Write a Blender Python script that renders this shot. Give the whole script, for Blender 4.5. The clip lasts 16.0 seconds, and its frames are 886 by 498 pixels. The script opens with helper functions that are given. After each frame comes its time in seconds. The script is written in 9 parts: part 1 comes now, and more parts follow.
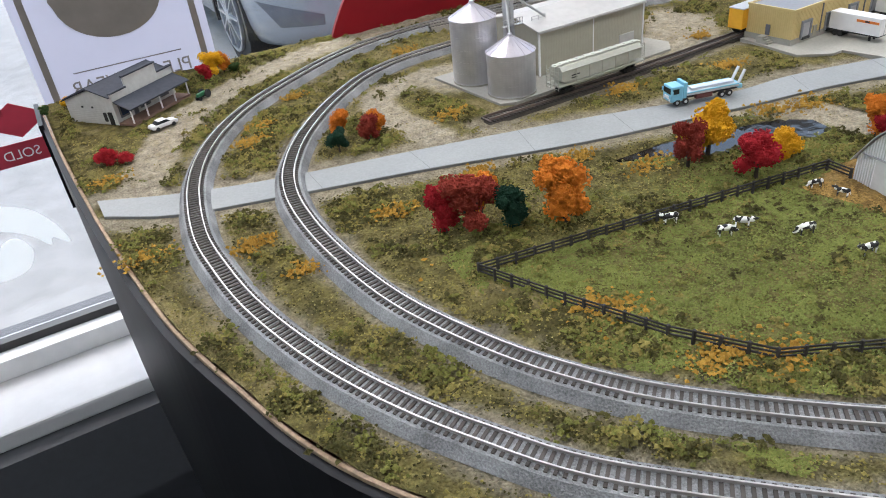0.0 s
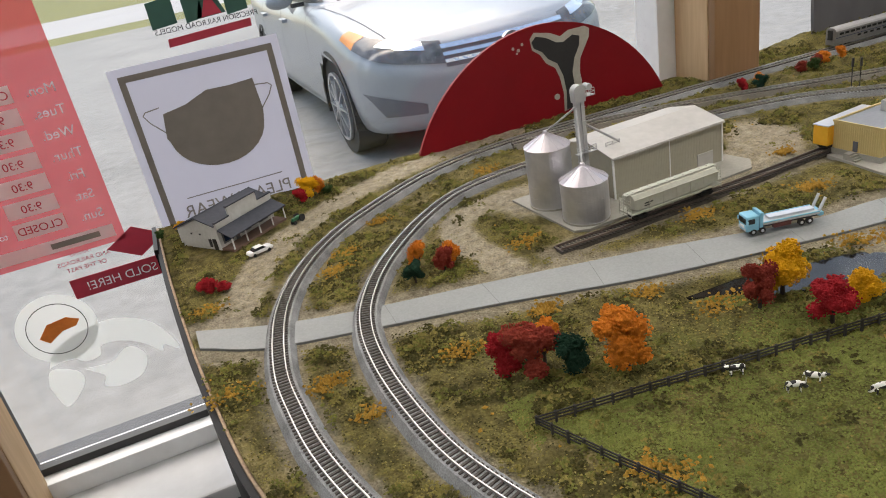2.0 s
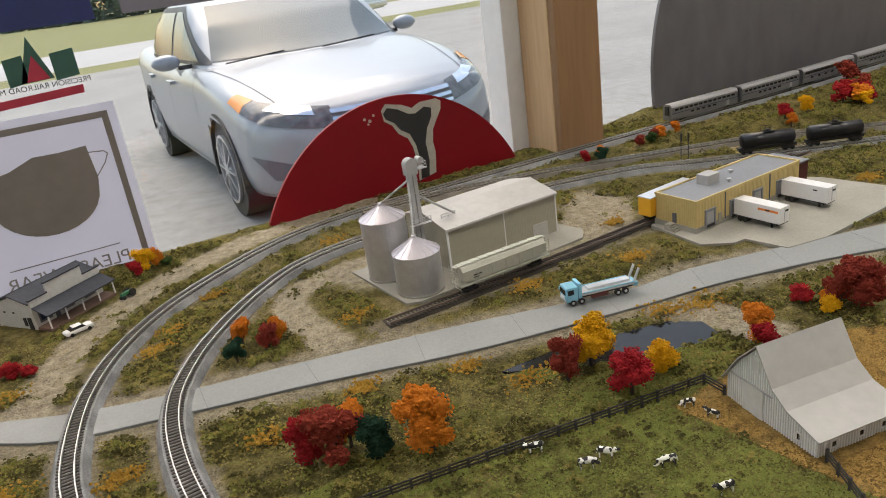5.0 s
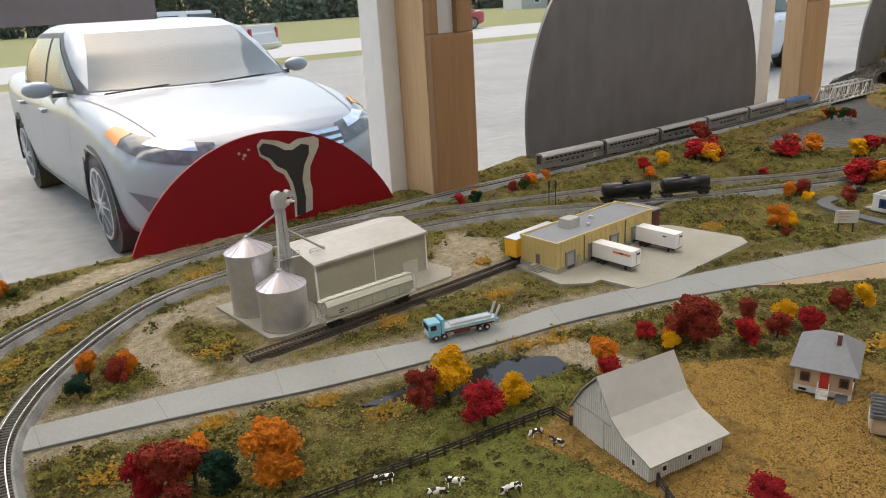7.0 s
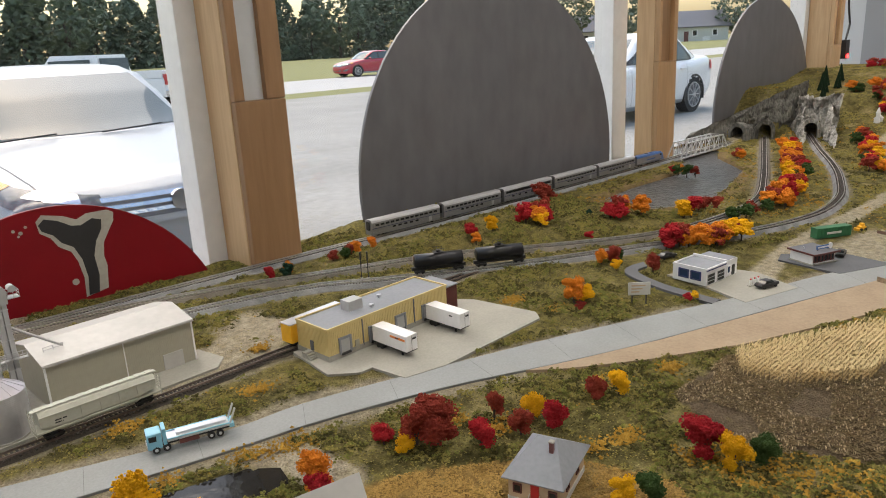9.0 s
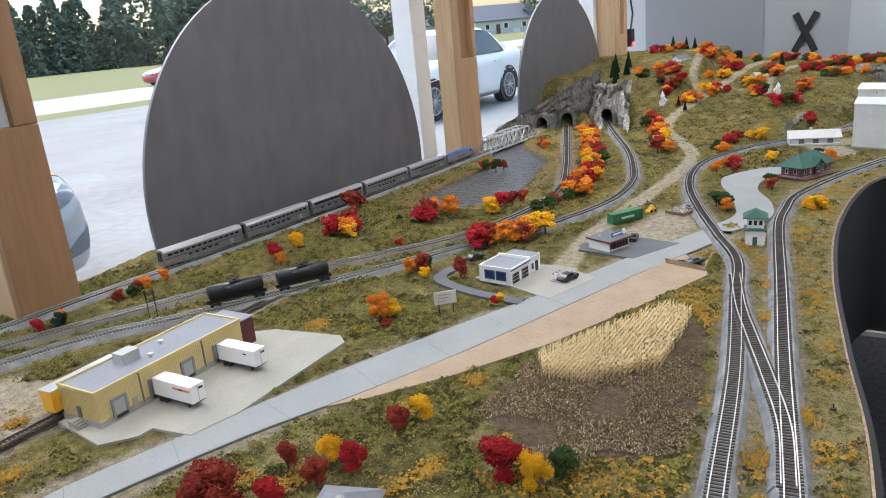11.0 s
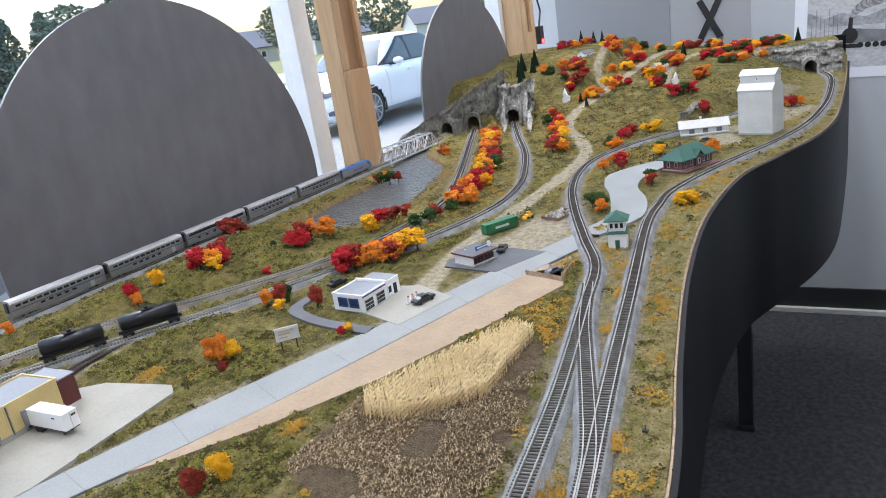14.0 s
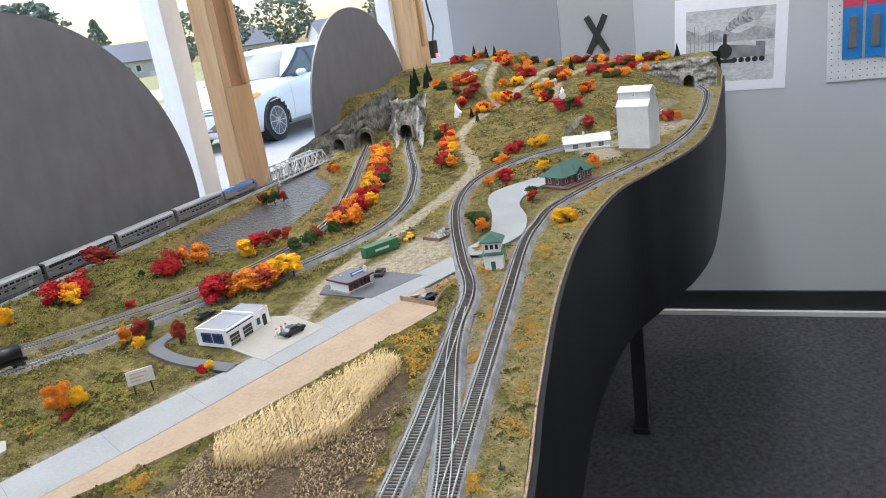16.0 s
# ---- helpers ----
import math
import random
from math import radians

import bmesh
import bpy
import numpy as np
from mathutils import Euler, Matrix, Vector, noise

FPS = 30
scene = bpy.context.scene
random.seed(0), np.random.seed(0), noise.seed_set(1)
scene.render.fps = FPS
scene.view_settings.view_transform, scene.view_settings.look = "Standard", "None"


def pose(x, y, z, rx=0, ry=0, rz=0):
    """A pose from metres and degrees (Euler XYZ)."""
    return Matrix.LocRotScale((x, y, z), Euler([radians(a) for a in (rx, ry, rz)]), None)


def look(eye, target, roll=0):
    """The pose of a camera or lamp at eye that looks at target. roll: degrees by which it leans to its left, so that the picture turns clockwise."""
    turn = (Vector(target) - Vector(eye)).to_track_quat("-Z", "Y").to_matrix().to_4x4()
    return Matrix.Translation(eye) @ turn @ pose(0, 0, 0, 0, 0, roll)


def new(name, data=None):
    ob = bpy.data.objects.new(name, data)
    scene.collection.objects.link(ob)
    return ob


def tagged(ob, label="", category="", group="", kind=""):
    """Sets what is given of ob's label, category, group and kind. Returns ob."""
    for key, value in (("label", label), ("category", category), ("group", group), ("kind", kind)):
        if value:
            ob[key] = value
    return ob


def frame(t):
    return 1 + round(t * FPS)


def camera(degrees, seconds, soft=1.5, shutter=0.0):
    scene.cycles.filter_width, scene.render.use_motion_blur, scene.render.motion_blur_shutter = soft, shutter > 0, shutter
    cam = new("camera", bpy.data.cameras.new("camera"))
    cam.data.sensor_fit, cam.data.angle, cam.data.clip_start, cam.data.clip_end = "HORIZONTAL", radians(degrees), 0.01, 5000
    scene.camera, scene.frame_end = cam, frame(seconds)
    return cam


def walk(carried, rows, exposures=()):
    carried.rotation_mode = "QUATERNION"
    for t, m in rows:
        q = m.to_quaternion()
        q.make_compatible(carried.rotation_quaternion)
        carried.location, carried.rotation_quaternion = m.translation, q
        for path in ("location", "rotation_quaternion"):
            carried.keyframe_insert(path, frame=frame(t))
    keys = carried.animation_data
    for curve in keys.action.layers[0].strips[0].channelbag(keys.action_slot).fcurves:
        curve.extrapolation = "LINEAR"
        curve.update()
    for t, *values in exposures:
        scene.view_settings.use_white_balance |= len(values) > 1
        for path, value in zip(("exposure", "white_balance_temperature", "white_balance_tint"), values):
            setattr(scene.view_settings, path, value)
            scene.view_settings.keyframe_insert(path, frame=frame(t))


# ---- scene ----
cam = camera(63.7, 16.0, 1.0)
PATH = [
    (0, (-0.397, 0.165, 1.259), (0.362, 1.68, 0.196), -6.7),
    (0.5, (-0.381, 0.161, 1.273), (0.287, 1.753, 0.264), -8.2),
    (1, (-0.37, 0.15, 1.292), (0.22, 1.809, 0.343), -9.7),
    (1.5, (-0.367, 0.153, 1.303), (0.192, 1.854, 0.411), -10.5),
    (2, (-0.36, 0.156, 1.31), (0.203, 1.878, 0.462), -10.8),
    (2.5, (-0.355, 0.155, 1.306), (0.239, 1.883, 0.494), -10.8),
    (3, (-0.345, 0.151, 1.309), (0.293, 1.875, 0.521), -10.6),
    (3.5, (-0.331, 0.151, 1.307), (0.355, 1.864, 0.537), -10.3),
    (4, (-0.312, 0.146, 1.311), (0.422, 1.846, 0.555), -9.8),
    (6.5, (-0.281, 0.126, 1.297), (0.788, 1.675, 0.621), -4.4),
    (7, (-0.275, 0.118, 1.297), (0.863, 1.631, 0.653), -3.4),
    (7.5, (-0.25, 0.11, 1.299), (0.931, 1.601, 0.679), -2.9),
    (8, (-0.206, 0.095, 1.303), (1.002, 1.575, 0.713), -2.8),
    (8.5, (-0.144, 0.059, 1.313), (1.1, 1.52, 0.749), -3.1),
    (8.7, (-0.124, 0.043, 1.316), (1.144, 1.487, 0.762), -3.0),
    (10.8, (-0.062, 0.067, 1.328), (1.512, 1.157, 0.751), -4.9),
    (11, (-0.028, 0.038, 1.325), (1.56, 1.106, 0.746), -5.3),
    (11.5, (0.03, -0.022, 1.323), (1.64, 1.013, 0.743), -6.3),
    (12, (0.06, -0.04, 1.325), (1.679, 0.983, 0.75), -7.3),
    (12.5, (0.075, -0.048, 1.326), (1.703, 0.964, 0.755), -7.9),
    (13, (0.074, -0.049, 1.327), (1.71, 0.949, 0.754), -8.2),
    (13.5, (0.075, -0.05, 1.324), (1.716, 0.936, 0.745), -8.5),
    (14, (0.083, -0.061, 1.324), (1.729, 0.911, 0.737), -8.9),
    (14.5, (0.096, -0.08, 1.322), (1.756, 0.868, 0.733), -9.4),
    (15, (0.11, -0.1, 1.324), (1.795, 0.802, 0.735), -9.6),
    (15.5, (0.118, -0.113, 1.326), (1.837, 0.721, 0.738), -9.3),
    (16, (0.131, -0.097, 1.328), (1.886, 0.655, 0.733), -8.5),
]
walk(cam, [(t, look(eye, target, roll)) for t, eye, target, roll in PATH],
     exposures=[(0, 1.46, 5950, 10), (1, 1.24, 6400, 10), (3, 0.96, 6800, 10), (7, 1.0, 6950, 10), (8.7, 1.06, 6900, 10), (10.8, 1.42, 6050, 10), (12.5, 1.56, 5600, 11), (16, 1.74, 5950, 11)])

# ---- world, sun, lamps ----
FLOOR = -0.12
GROUND = -0.13
world = bpy.data.worlds.new("world")
scene.world = world
world.use_nodes = True
wn = world.node_tree
wn.nodes.clear()
sky = wn.nodes.new("ShaderNodeTexSky")
sky.sky_type = "NISHITA"
sky.sun_disc = False
sky.sun_elevation = radians(61)
sky.sun_rotation = radians(5)
sky.air_density = 1.6
sky.dust_density = 3.0
bg = wn.nodes.new("ShaderNodeBackground")
bg.inputs["Strength"].default_value = 0.15
wout = wn.nodes.new("ShaderNodeOutputWorld")
wn.links.new(sky.outputs[0], bg.inputs[0])
wn.links.new(bg.outputs[0], wout.inputs[0])

sun_data = bpy.data.lights.new("sun", "SUN")
sun_data.energy = 1.05
sun_data.angle = radians(60)
sun_data.color = (1.0, 0.96, 0.9)
sun = new("sun", sun_data)
sun.matrix_world = look((0.5, 5.5, 10), (0, 0, 0))
tagged(sun, "hazy daylight", "sun", kind="structure")


# ---- mesh helpers ----
def part(name, bm, material, parent=None, label="", smooth=False):
    me = bpy.data.meshes.new(name)
    bmesh.ops.recalc_face_normals(bm, faces=bm.faces)
    bm.to_mesh(me)
    bm.free()
    if smooth:
        me.shade_smooth()
    me.materials.append(material)
    ob = new(name, me)
    if parent is not None:
        ob.parent = parent
    if label:
        ob["label"] = label
    return ob


def share(name, me, m, parent=None):
    ob = new(name, me)
    if parent is not None:
        ob.parent = parent
    ob.matrix_basis = m
    return ob


def thing(name, m, label, category, group="", kind=""):
    ob = new(name)
    ob.empty_display_size = 0.01
    ob.matrix_world = m
    return tagged(ob, label, category, group, kind)


def box(bm, x0, x1, y0, y1, z0, z1, bevel=0.0):
    vs = [bm.verts.new((x, y, z)) for z in (z0, z1) for y in (y0, y1) for x in (x0, x1)]
    fs = [bm.faces.new([vs[i] for i in f]) for f in
          ((0, 2, 3, 1), (4, 5, 7, 6), (0, 1, 5, 4), (2, 6, 7, 3), (0, 4, 6, 2), (1, 3, 7, 5))]
    if bevel:
        es = list({e for f in fs for e in f.edges})
        bmesh.ops.bevel(bm, geom=es, offset=bevel, segments=2, affect="EDGES", profile=0.6)
    return bm


def B(*a, bevel=0.0):
    return box(bmesh.new(), *a, bevel=bevel)


def prism(bm, poly, z0, z1, m=None):
    lo = [bm.verts.new((x, y, z0)) for x, y in poly]
    hi = [bm.verts.new((x, y, z1)) for x, y in poly]
    n = len(poly)
    bm.faces.new(hi)
    bm.faces.new(lo[::-1])
    for i in range(n):
        bm.faces.new((lo[i], lo[(i + 1) % n], hi[(i + 1) % n], hi[i]))
    if m is not None:
        bmesh.ops.transform(bm, matrix=m, verts=lo + hi)
    return bm


def rod(bm, p, q, r0, r1=None, seg=8, caps=True):
    r1 = r0 if r1 is None else r1
    p, q = Vector(p), Vector(q)
    d = (q - p)
    m = Matrix.Translation((p + q) / 2) @ d.to_track_quat("Z", "Y").to_matrix().to_4x4()
    bmesh.ops.create_cone(bm, cap_ends=caps, segments=seg, radius1=max(r0, 1e-6), radius2=max(r1, 1e-6), depth=d.length, matrix=m)
    return bm


def beam(bm, p, q, w, h):
    """A square bar from p to q."""
    p, q = Vector(p), Vector(q)
    d = q - p
    m = Matrix.Translation(p) @ d.to_track_quat("X", "Z").to_matrix().to_4x4()
    n = len(bm.verts)
    box(bm, 0, d.length, -w / 2, w / 2, -h / 2, h / 2)
    bm.verts.ensure_lookup_table()
    bmesh.ops.transform(bm, matrix=m, verts=bm.verts[n:])
    return bm


def extrude_x(bm, profile, x0, x1):
    """A closed outline of (y, z) drawn out from x0 to x1."""
    a = [bm.verts.new((x0, y, z)) for y, z in profile]
    b = [bm.verts.new((x1, y, z)) for y, z in profile]
    n = len(a)
    bm.faces.new(a)
    bm.faces.new(b[::-1])
    for i in range(n):
        bm.faces.new((a[i], b[i], b[(i + 1) % n], a[(i + 1) % n]))
    return bm


def curve(pts, step):
    """Points spaced evenly along a smooth line through pts."""
    pts = [Vector((*p, 0.0)) if len(p) == 2 else Vector(p) for p in pts]
    ext = [2 * pts[0] - pts[1]] + pts + [2 * pts[-1] - pts[-2]]
    fine = []
    for i in range(1, len(ext) - 2):
        p0, p1, p2, p3 = ext[i - 1:i + 3]
        for k in range(24):
            t = k / 24
            fine.append(0.5 * (2 * p1 + (p2 - p0) * t + (2 * p0 - 5 * p1 + 4 * p2 - p3) * t * t + (3 * p1 - p0 - 3 * p2 + p3) * t ** 3))
    fine.append(pts[-1])
    arr = np.array([tuple(p) for p in fine])
    d = np.r_[0, np.cumsum(np.linalg.norm(np.diff(arr, axis=0), axis=1))]
    n = max(2, int(d[-1] / step))
    s = np.linspace(0, d[-1], n + 1)
    return np.stack([np.interp(s, d, arr[:, k]) for k in range(3)], 1)


def sides(line):
    t = np.gradient(line[:, :2], axis=0)
    t /= np.linalg.norm(t, axis=1, keepdims=True) + 1e-12
    return t, np.stack([-t[:, 1], t[:, 0]], 1)


def sweep(line, profile, closed=True):
    """An outline of (across, up) drawn along a line."""
    _, nrm = sides(line)
    bm = bmesh.new()
    rings = []
    for p, n in zip(line, nrm):
        rings.append([bm.verts.new((p[0] + n[0] * a, p[1] + n[1] * a, p[2] + h)) for a, h in profile])
    k = len(profile)
    for r, s in zip(rings, rings[1:]):
        for i in range(k if closed else k - 1):
            bm.faces.new((r[i], s[i], s[(i + 1) % k], r[(i + 1) % k]))
    if closed:
        bm.faces.new(rings[0])
        bm.faces.new(rings[-1][::-1])
    return bm


def letters(text, size, m, material, parent, name="writing", depth=0.0004):
    cu = bpy.data.curves.new(name, "FONT")
    cu.body, cu.size, cu.extrude, cu.align_x = text, size, depth, "CENTER"
    tmp = bpy.data.objects.new("t", cu)
    me = bpy.data.meshes.new_from_object(tmp)
    bpy.data.objects.remove(tmp)
    bpy.data.curves.remove(cu)
    me.transform(m)
    me.materials.clear()
    me.materials.append(material)
    ob = new(name, me)
    ob.parent = parent
    return ob


# ---- materials ----
def surface(name, c1, c2=None, scale=200.0, rough=0.7, bump=0.0, metal=0.0, big=20.0, island=0.0, spec=0.5, stretch=(1, 1, 1), coat=0.0):
    """A painted, woven or grown surface: fine grain and broad patches between two colours."""
    m = bpy.data.materials.new(name)
    m.use_nodes = True
    nt = m.node_tree
    p = nt.nodes["Principled BSDF"]
    p.inputs["Roughness"].default_value = rough
    p.inputs["Metallic"].default_value = metal
    p.inputs["Specular IOR Level"].default_value = spec
    p.inputs["Coat Weight"].default_value = coat
    c2 = c2 or tuple(min(1, v * 0.8) for v in c1)
    tc = nt.nodes.new("ShaderNodeTexCoord")
    mp = nt.nodes.new("ShaderNodeMapping")
    mp.inputs["Scale"].default_value = stretch
    nt.links.new(tc.outputs["Object"], mp.inputs[0])
    n1 = nt.nodes.new("ShaderNodeTexNoise")
    n1.inputs["Scale"].default_value, n1.inputs["Detail"].default_value = scale, 4
    n2 = nt.nodes.new("ShaderNodeTexNoise")
    n2.inputs["Scale"].default_value, n2.inputs["Detail"].default_value = big, 3
    for n in (n1, n2):
        nt.links.new(mp.outputs[0], n.inputs[0])
    mix = nt.nodes.new("ShaderNodeMath")
    mix.operation = "ADD"
    nt.links.new(n1.outputs[0], mix.inputs[0])
    nt.links.new(n2.outputs[0], mix.inputs[1])
    val = mix
    if island:
        geo = nt.nodes.new("ShaderNodeNewGeometry")
        info = nt.nodes.new("ShaderNodeObjectInfo")
        s = nt.nodes.new("ShaderNodeMath")
        s.operation = "ADD"
        nt.links.new(geo.outputs["Random Per Island"], s.inputs[0])
        nt.links.new(info.outputs["Random"], s.inputs[1])
        w = nt.nodes.new("ShaderNodeMath")
        w.operation = "MULTIPLY_ADD"
        nt.links.new(s.outputs[0], w.inputs[0])
        w.inputs[1].default_value = island
        nt.links.new(mix.outputs[0], w.inputs[2])
        val = nt.nodes.new("ShaderNodeMath")
        val.operation = "SUBTRACT"
        nt.links.new(w.outputs[0], val.inputs[0])
        val.inputs[1].default_value = island
    ramp = nt.nodes.new("ShaderNodeMapRange")
    ramp.inputs["From Min"].default_value, ramp.inputs["From Max"].default_value = 0.65, 1.35
    nt.links.new(val.outputs[0], ramp.inputs[0])
    cm = nt.nodes.new("ShaderNodeMix")
    cm.data_type = "RGBA"
    nt.links.new(ramp.outputs[0], cm.inputs[0])
    cm.inputs[6].default_value = (*c1, 1)
    cm.inputs[7].default_value = (*c2, 1)
    nt.links.new(cm.outputs[2], p.inputs["Base Color"])
    if bump:
        b = nt.nodes.new("ShaderNodeBump")
        b.inputs["Distance"].default_value = bump
        b.inputs["Strength"].default_value = 0.8
        nt.links.new(n1.outputs[0], b.inputs["Height"])
        nt.links.new(b.outputs[0], p.inputs["Normal"])
    return m


def glowing(name, c, strength):
    m = bpy.data.materials.new(name)
    m.use_nodes = True
    p = m.node_tree.nodes["Principled BSDF"]
    p.inputs["Base Color"].default_value = (*c, 1)
    p.inputs["Emission Color"].default_value = (*c, 1)
    p.inputs["Emission Strength"].default_value = strength
    return m


def clear_glass(name, tint=(1, 1, 1), gloss=1.0):
    m = bpy.data.materials.new(name)
    m.use_nodes = True
    nt = m.node_tree
    nt.nodes.clear()
    tr = nt.nodes.new("ShaderNodeBsdfTransparent")
    tr.inputs[0].default_value = (*tint, 1)
    gl = nt.nodes.new("ShaderNodeBsdfGlossy")
    gl.inputs["Roughness"].default_value = 0.02
    mx = nt.nodes.new("ShaderNodeMixShader")
    ou = nt.nodes.new("ShaderNodeOutputMaterial")
    mx.inputs[0].default_value = 0.045
    nt.links.new(tr.outputs[0], mx.inputs[1])
    nt.links.new(gl.outputs[0], mx.inputs[2])
    nt.links.new(mx.outputs[0], ou.inputs[0])
    return m


def see_through(name, c, amount):
    """Printed film or thin paper on glass: daylight glows through it and part passes straight by."""
    m = surface(name, c, tuple(v * 0.95 for v in c), 60, 0.6)
    nt = m.node_tree
    p = nt.nodes["Principled BSDF"]
    out = nt.nodes["Material Output"]
    tl = nt.nodes.new("ShaderNodeBsdfTranslucent")
    tl.inputs[0].default_value = (*c, 1)
    tr = nt.nodes.new("ShaderNodeBsdfTransparent")
    a, b = nt.nodes.new("ShaderNodeMixShader"), nt.nodes.new("ShaderNodeMixShader")
    a.inputs[0].default_value = 0.55
    b.inputs[0].default_value = amount
    nt.links.new(p.outputs[0], a.inputs[1])
    nt.links.new(tl.outputs[0], a.inputs[2])
    nt.links.new(tr.outputs[0], b.inputs[1])
    nt.links.new(a.outputs[0], b.inputs[2])
    nt.links.new(b.outputs[0], out.inputs[0])
    return m


def ground_cover():
    m = surface("scenic_ground", (1, 1, 1), (0.34, 0.34, 0.34), 520, 0.95, 0.01, spec=0.1, big=110)
    nt = m.node_tree
    p = nt.nodes["Principled BSDF"]
    at = nt.nodes.new("ShaderNodeVertexColor")
    at.layer_name = "soil"
    mul = nt.nodes.new("ShaderNodeMix")
    mul.data_type, mul.blend_type = "RGBA", "MULTIPLY"
    mul.inputs[0].default_value = 1.0
    old = p.inputs["Base Color"].links[0].from_socket
    nt.links.new(at.outputs[0], mul.inputs[6])
    nt.links.new(old, mul.inputs[7])
    nt.links.new(mul.outputs[2], p.inputs["Base Color"])
    return m


M = {}
M["ground"] = ground_cover()
M["fascia"] = surface("fascia_black", (0.009, 0.0095, 0.011), (0.0055, 0.0056, 0.0066), 30, 0.46, big=3, spec=0.14)
M["plywood"] = surface("raw_board_edge", (0.42, 0.3, 0.19), (0.16, 0.11, 0.07), 300, 0.8, big=60)
M["road"] = surface("model_road", (0.28, 0.288, 0.286), (0.21, 0.217, 0.215), 500, 0.75, 0.0002, big=14)
M["roadline"] = surface("road_joint", (0.17, 0.175, 0.172), None, 300, 0.9)
M["asphalt"] = surface("model_asphalt", (0.11, 0.115, 0.125), (0.08, 0.082, 0.09), 500, 0.7, big=30)
M["concrete"] = surface("model_concrete", (0.34, 0.325, 0.285), (0.27, 0.26, 0.225), 400, 0.85, big=25)
M["dirtboard"] = surface("tan_dirt", (0.36, 0.27, 0.185), (0.27, 0.195, 0.13), 300, 0.95, 0.0004, big=25)
M["ballast"] = surface("grey_ballast", (0.34, 0.345, 0.35), (0.12, 0.12, 0.122), 900, 0.95, 0.0012, big=40, spec=0.15)
M["ballast_b"] = surface("brown_ballast", (0.25, 0.225, 0.19), (0.11, 0.1, 0.085), 900, 0.95, 0.0012, big=40, spec=0.15)
M["siding_bed"] = surface("dark_siding_bed", (0.14, 0.125, 0.105), (0.06, 0.053, 0.046), 900, 0.95, 0.0008, big=40, spec=0.15)
M["tie"] = surface("dark_tie", (0.075, 0.062, 0.053), (0.032, 0.027, 0.024), 900, 0.8, island=0.3)
M["rail"] = surface("nickel_rail", (0.62, 0.6, 0.57), (0.46, 0.44, 0.42), 300, 0.42, metal=0.85)
M["rail_dark"] = surface("weathered_rail", (0.22, 0.17, 0.14), (0.14, 0.11, 0.1), 300, 0.5, metal=0.6)
M["steel"] = surface("corrugated_steel", (0.62, 0.62, 0.64), (0.5, 0.5, 0.53), 120, 0.36, metal=0.75, big=30)
M["steelroof"] = surface("galvanised_roof", (0.66, 0.63, 0.68), (0.54, 0.52, 0.58), 90, 0.35, metal=0.6)
M["leggrey"] = surface("grey_plastic", (0.4, 0.4, 0.4), (0.34, 0.34, 0.34), 200, 0.5)
M["shedwall"] = surface("putty_siding", (0.36, 0.34, 0.27), (0.32, 0.3, 0.235), 150, 0.6)
M["shedroof"] = surface("pale_metal_roof", (0.46, 0.45, 0.43), (0.38, 0.37, 0.355), 120, 0.45)
M["hopper"] = surface("hopper_paint", (0.43, 0.43, 0.365), (0.36, 0.36, 0.3), 250, 0.55)
M["cream"] = surface("cream_wall", (0.62, 0.49, 0.22), (0.55, 0.43, 0.185), 200, 0.6)
M["greyroof"] = surface("grey_roofing", (0.24, 0.25, 0.28), (0.19, 0.2, 0.22), 250, 0.6)
M["darkgrey"] = surface("slate_grey", (0.13, 0.135, 0.15), (0.1, 0.1, 0.115), 250, 0.65)
M["slate"] = surface("slate_roof", (0.075, 0.08, 0.095), (0.055, 0.058, 0.07), 250, 0.85, spec=0.12)
M["white"] = surface("white_plastic", (0.78, 0.78, 0.78), (0.7, 0.7, 0.7), 200, 0.45)
M["offwhite"] = surface("chalky_white", (0.6, 0.6, 0.58), (0.48, 0.48, 0.46), 250, 0.65, big=40)
M["beige"] = surface("beige_siding", (0.5, 0.38, 0.27), (0.43, 0.33, 0.23), 250, 0.7)
M["black"] = surface("matt_black", (0.02, 0.02, 0.022), (0.014, 0.014, 0.015), 200, 0.5)
M["tank"] = surface("tank_black", (0.016, 0.017, 0.021), (0.01, 0.01, 0.013), 200, 0.3)
M["dkred"] = surface("oxide_red", (0.13, 0.035, 0.03), (0.1, 0.028, 0.025), 200, 0.6)
M["red"] = surface("bright_red", (0.5, 0.03, 0.03), (0.42, 0.02, 0.025), 200, 0.5)
M["orange"] = surface("orange_paint", (0.75, 0.22, 0.04), None, 200, 0.5)
M["yellow"] = surface("yellow_paint", (0.85, 0.45, 0.03), (0.75, 0.38, 0.02), 200, 0.5)
M["green"] = surface("container_green", (0.03, 0.16, 0.07), (0.022, 0.12, 0.05), 200, 0.5)
M["greenroof"] = surface("green_shingle", (0.035, 0.11, 0.085), (0.025, 0.08, 0.062), 400, 0.7)
M["brick"] = surface("dull_brick", (0.17, 0.07, 0.065), (0.12, 0.05, 0.05), 900, 0.8)
M["brownstone"] = surface("brown_base", (0.2, 0.12, 0.09), None, 600, 0.8)
M["bluewin"] = surface("dark_blue_glass", (0.025, 0.05, 0.11), None, 100, 0.12)
M["darkwin"] = surface("dark_glazing", (0.025, 0.028, 0.03), None, 100, 0.1)
M["truckblue"] = surface("light_blue_paint", (0.22, 0.5, 0.65), (0.18, 0.43, 0.58), 300, 0.35)
M["alu"] = surface("silver_plastic", (0.6, 0.61, 0.63), (0.52, 0.53, 0.55), 300, 0.32, metal=0.5)
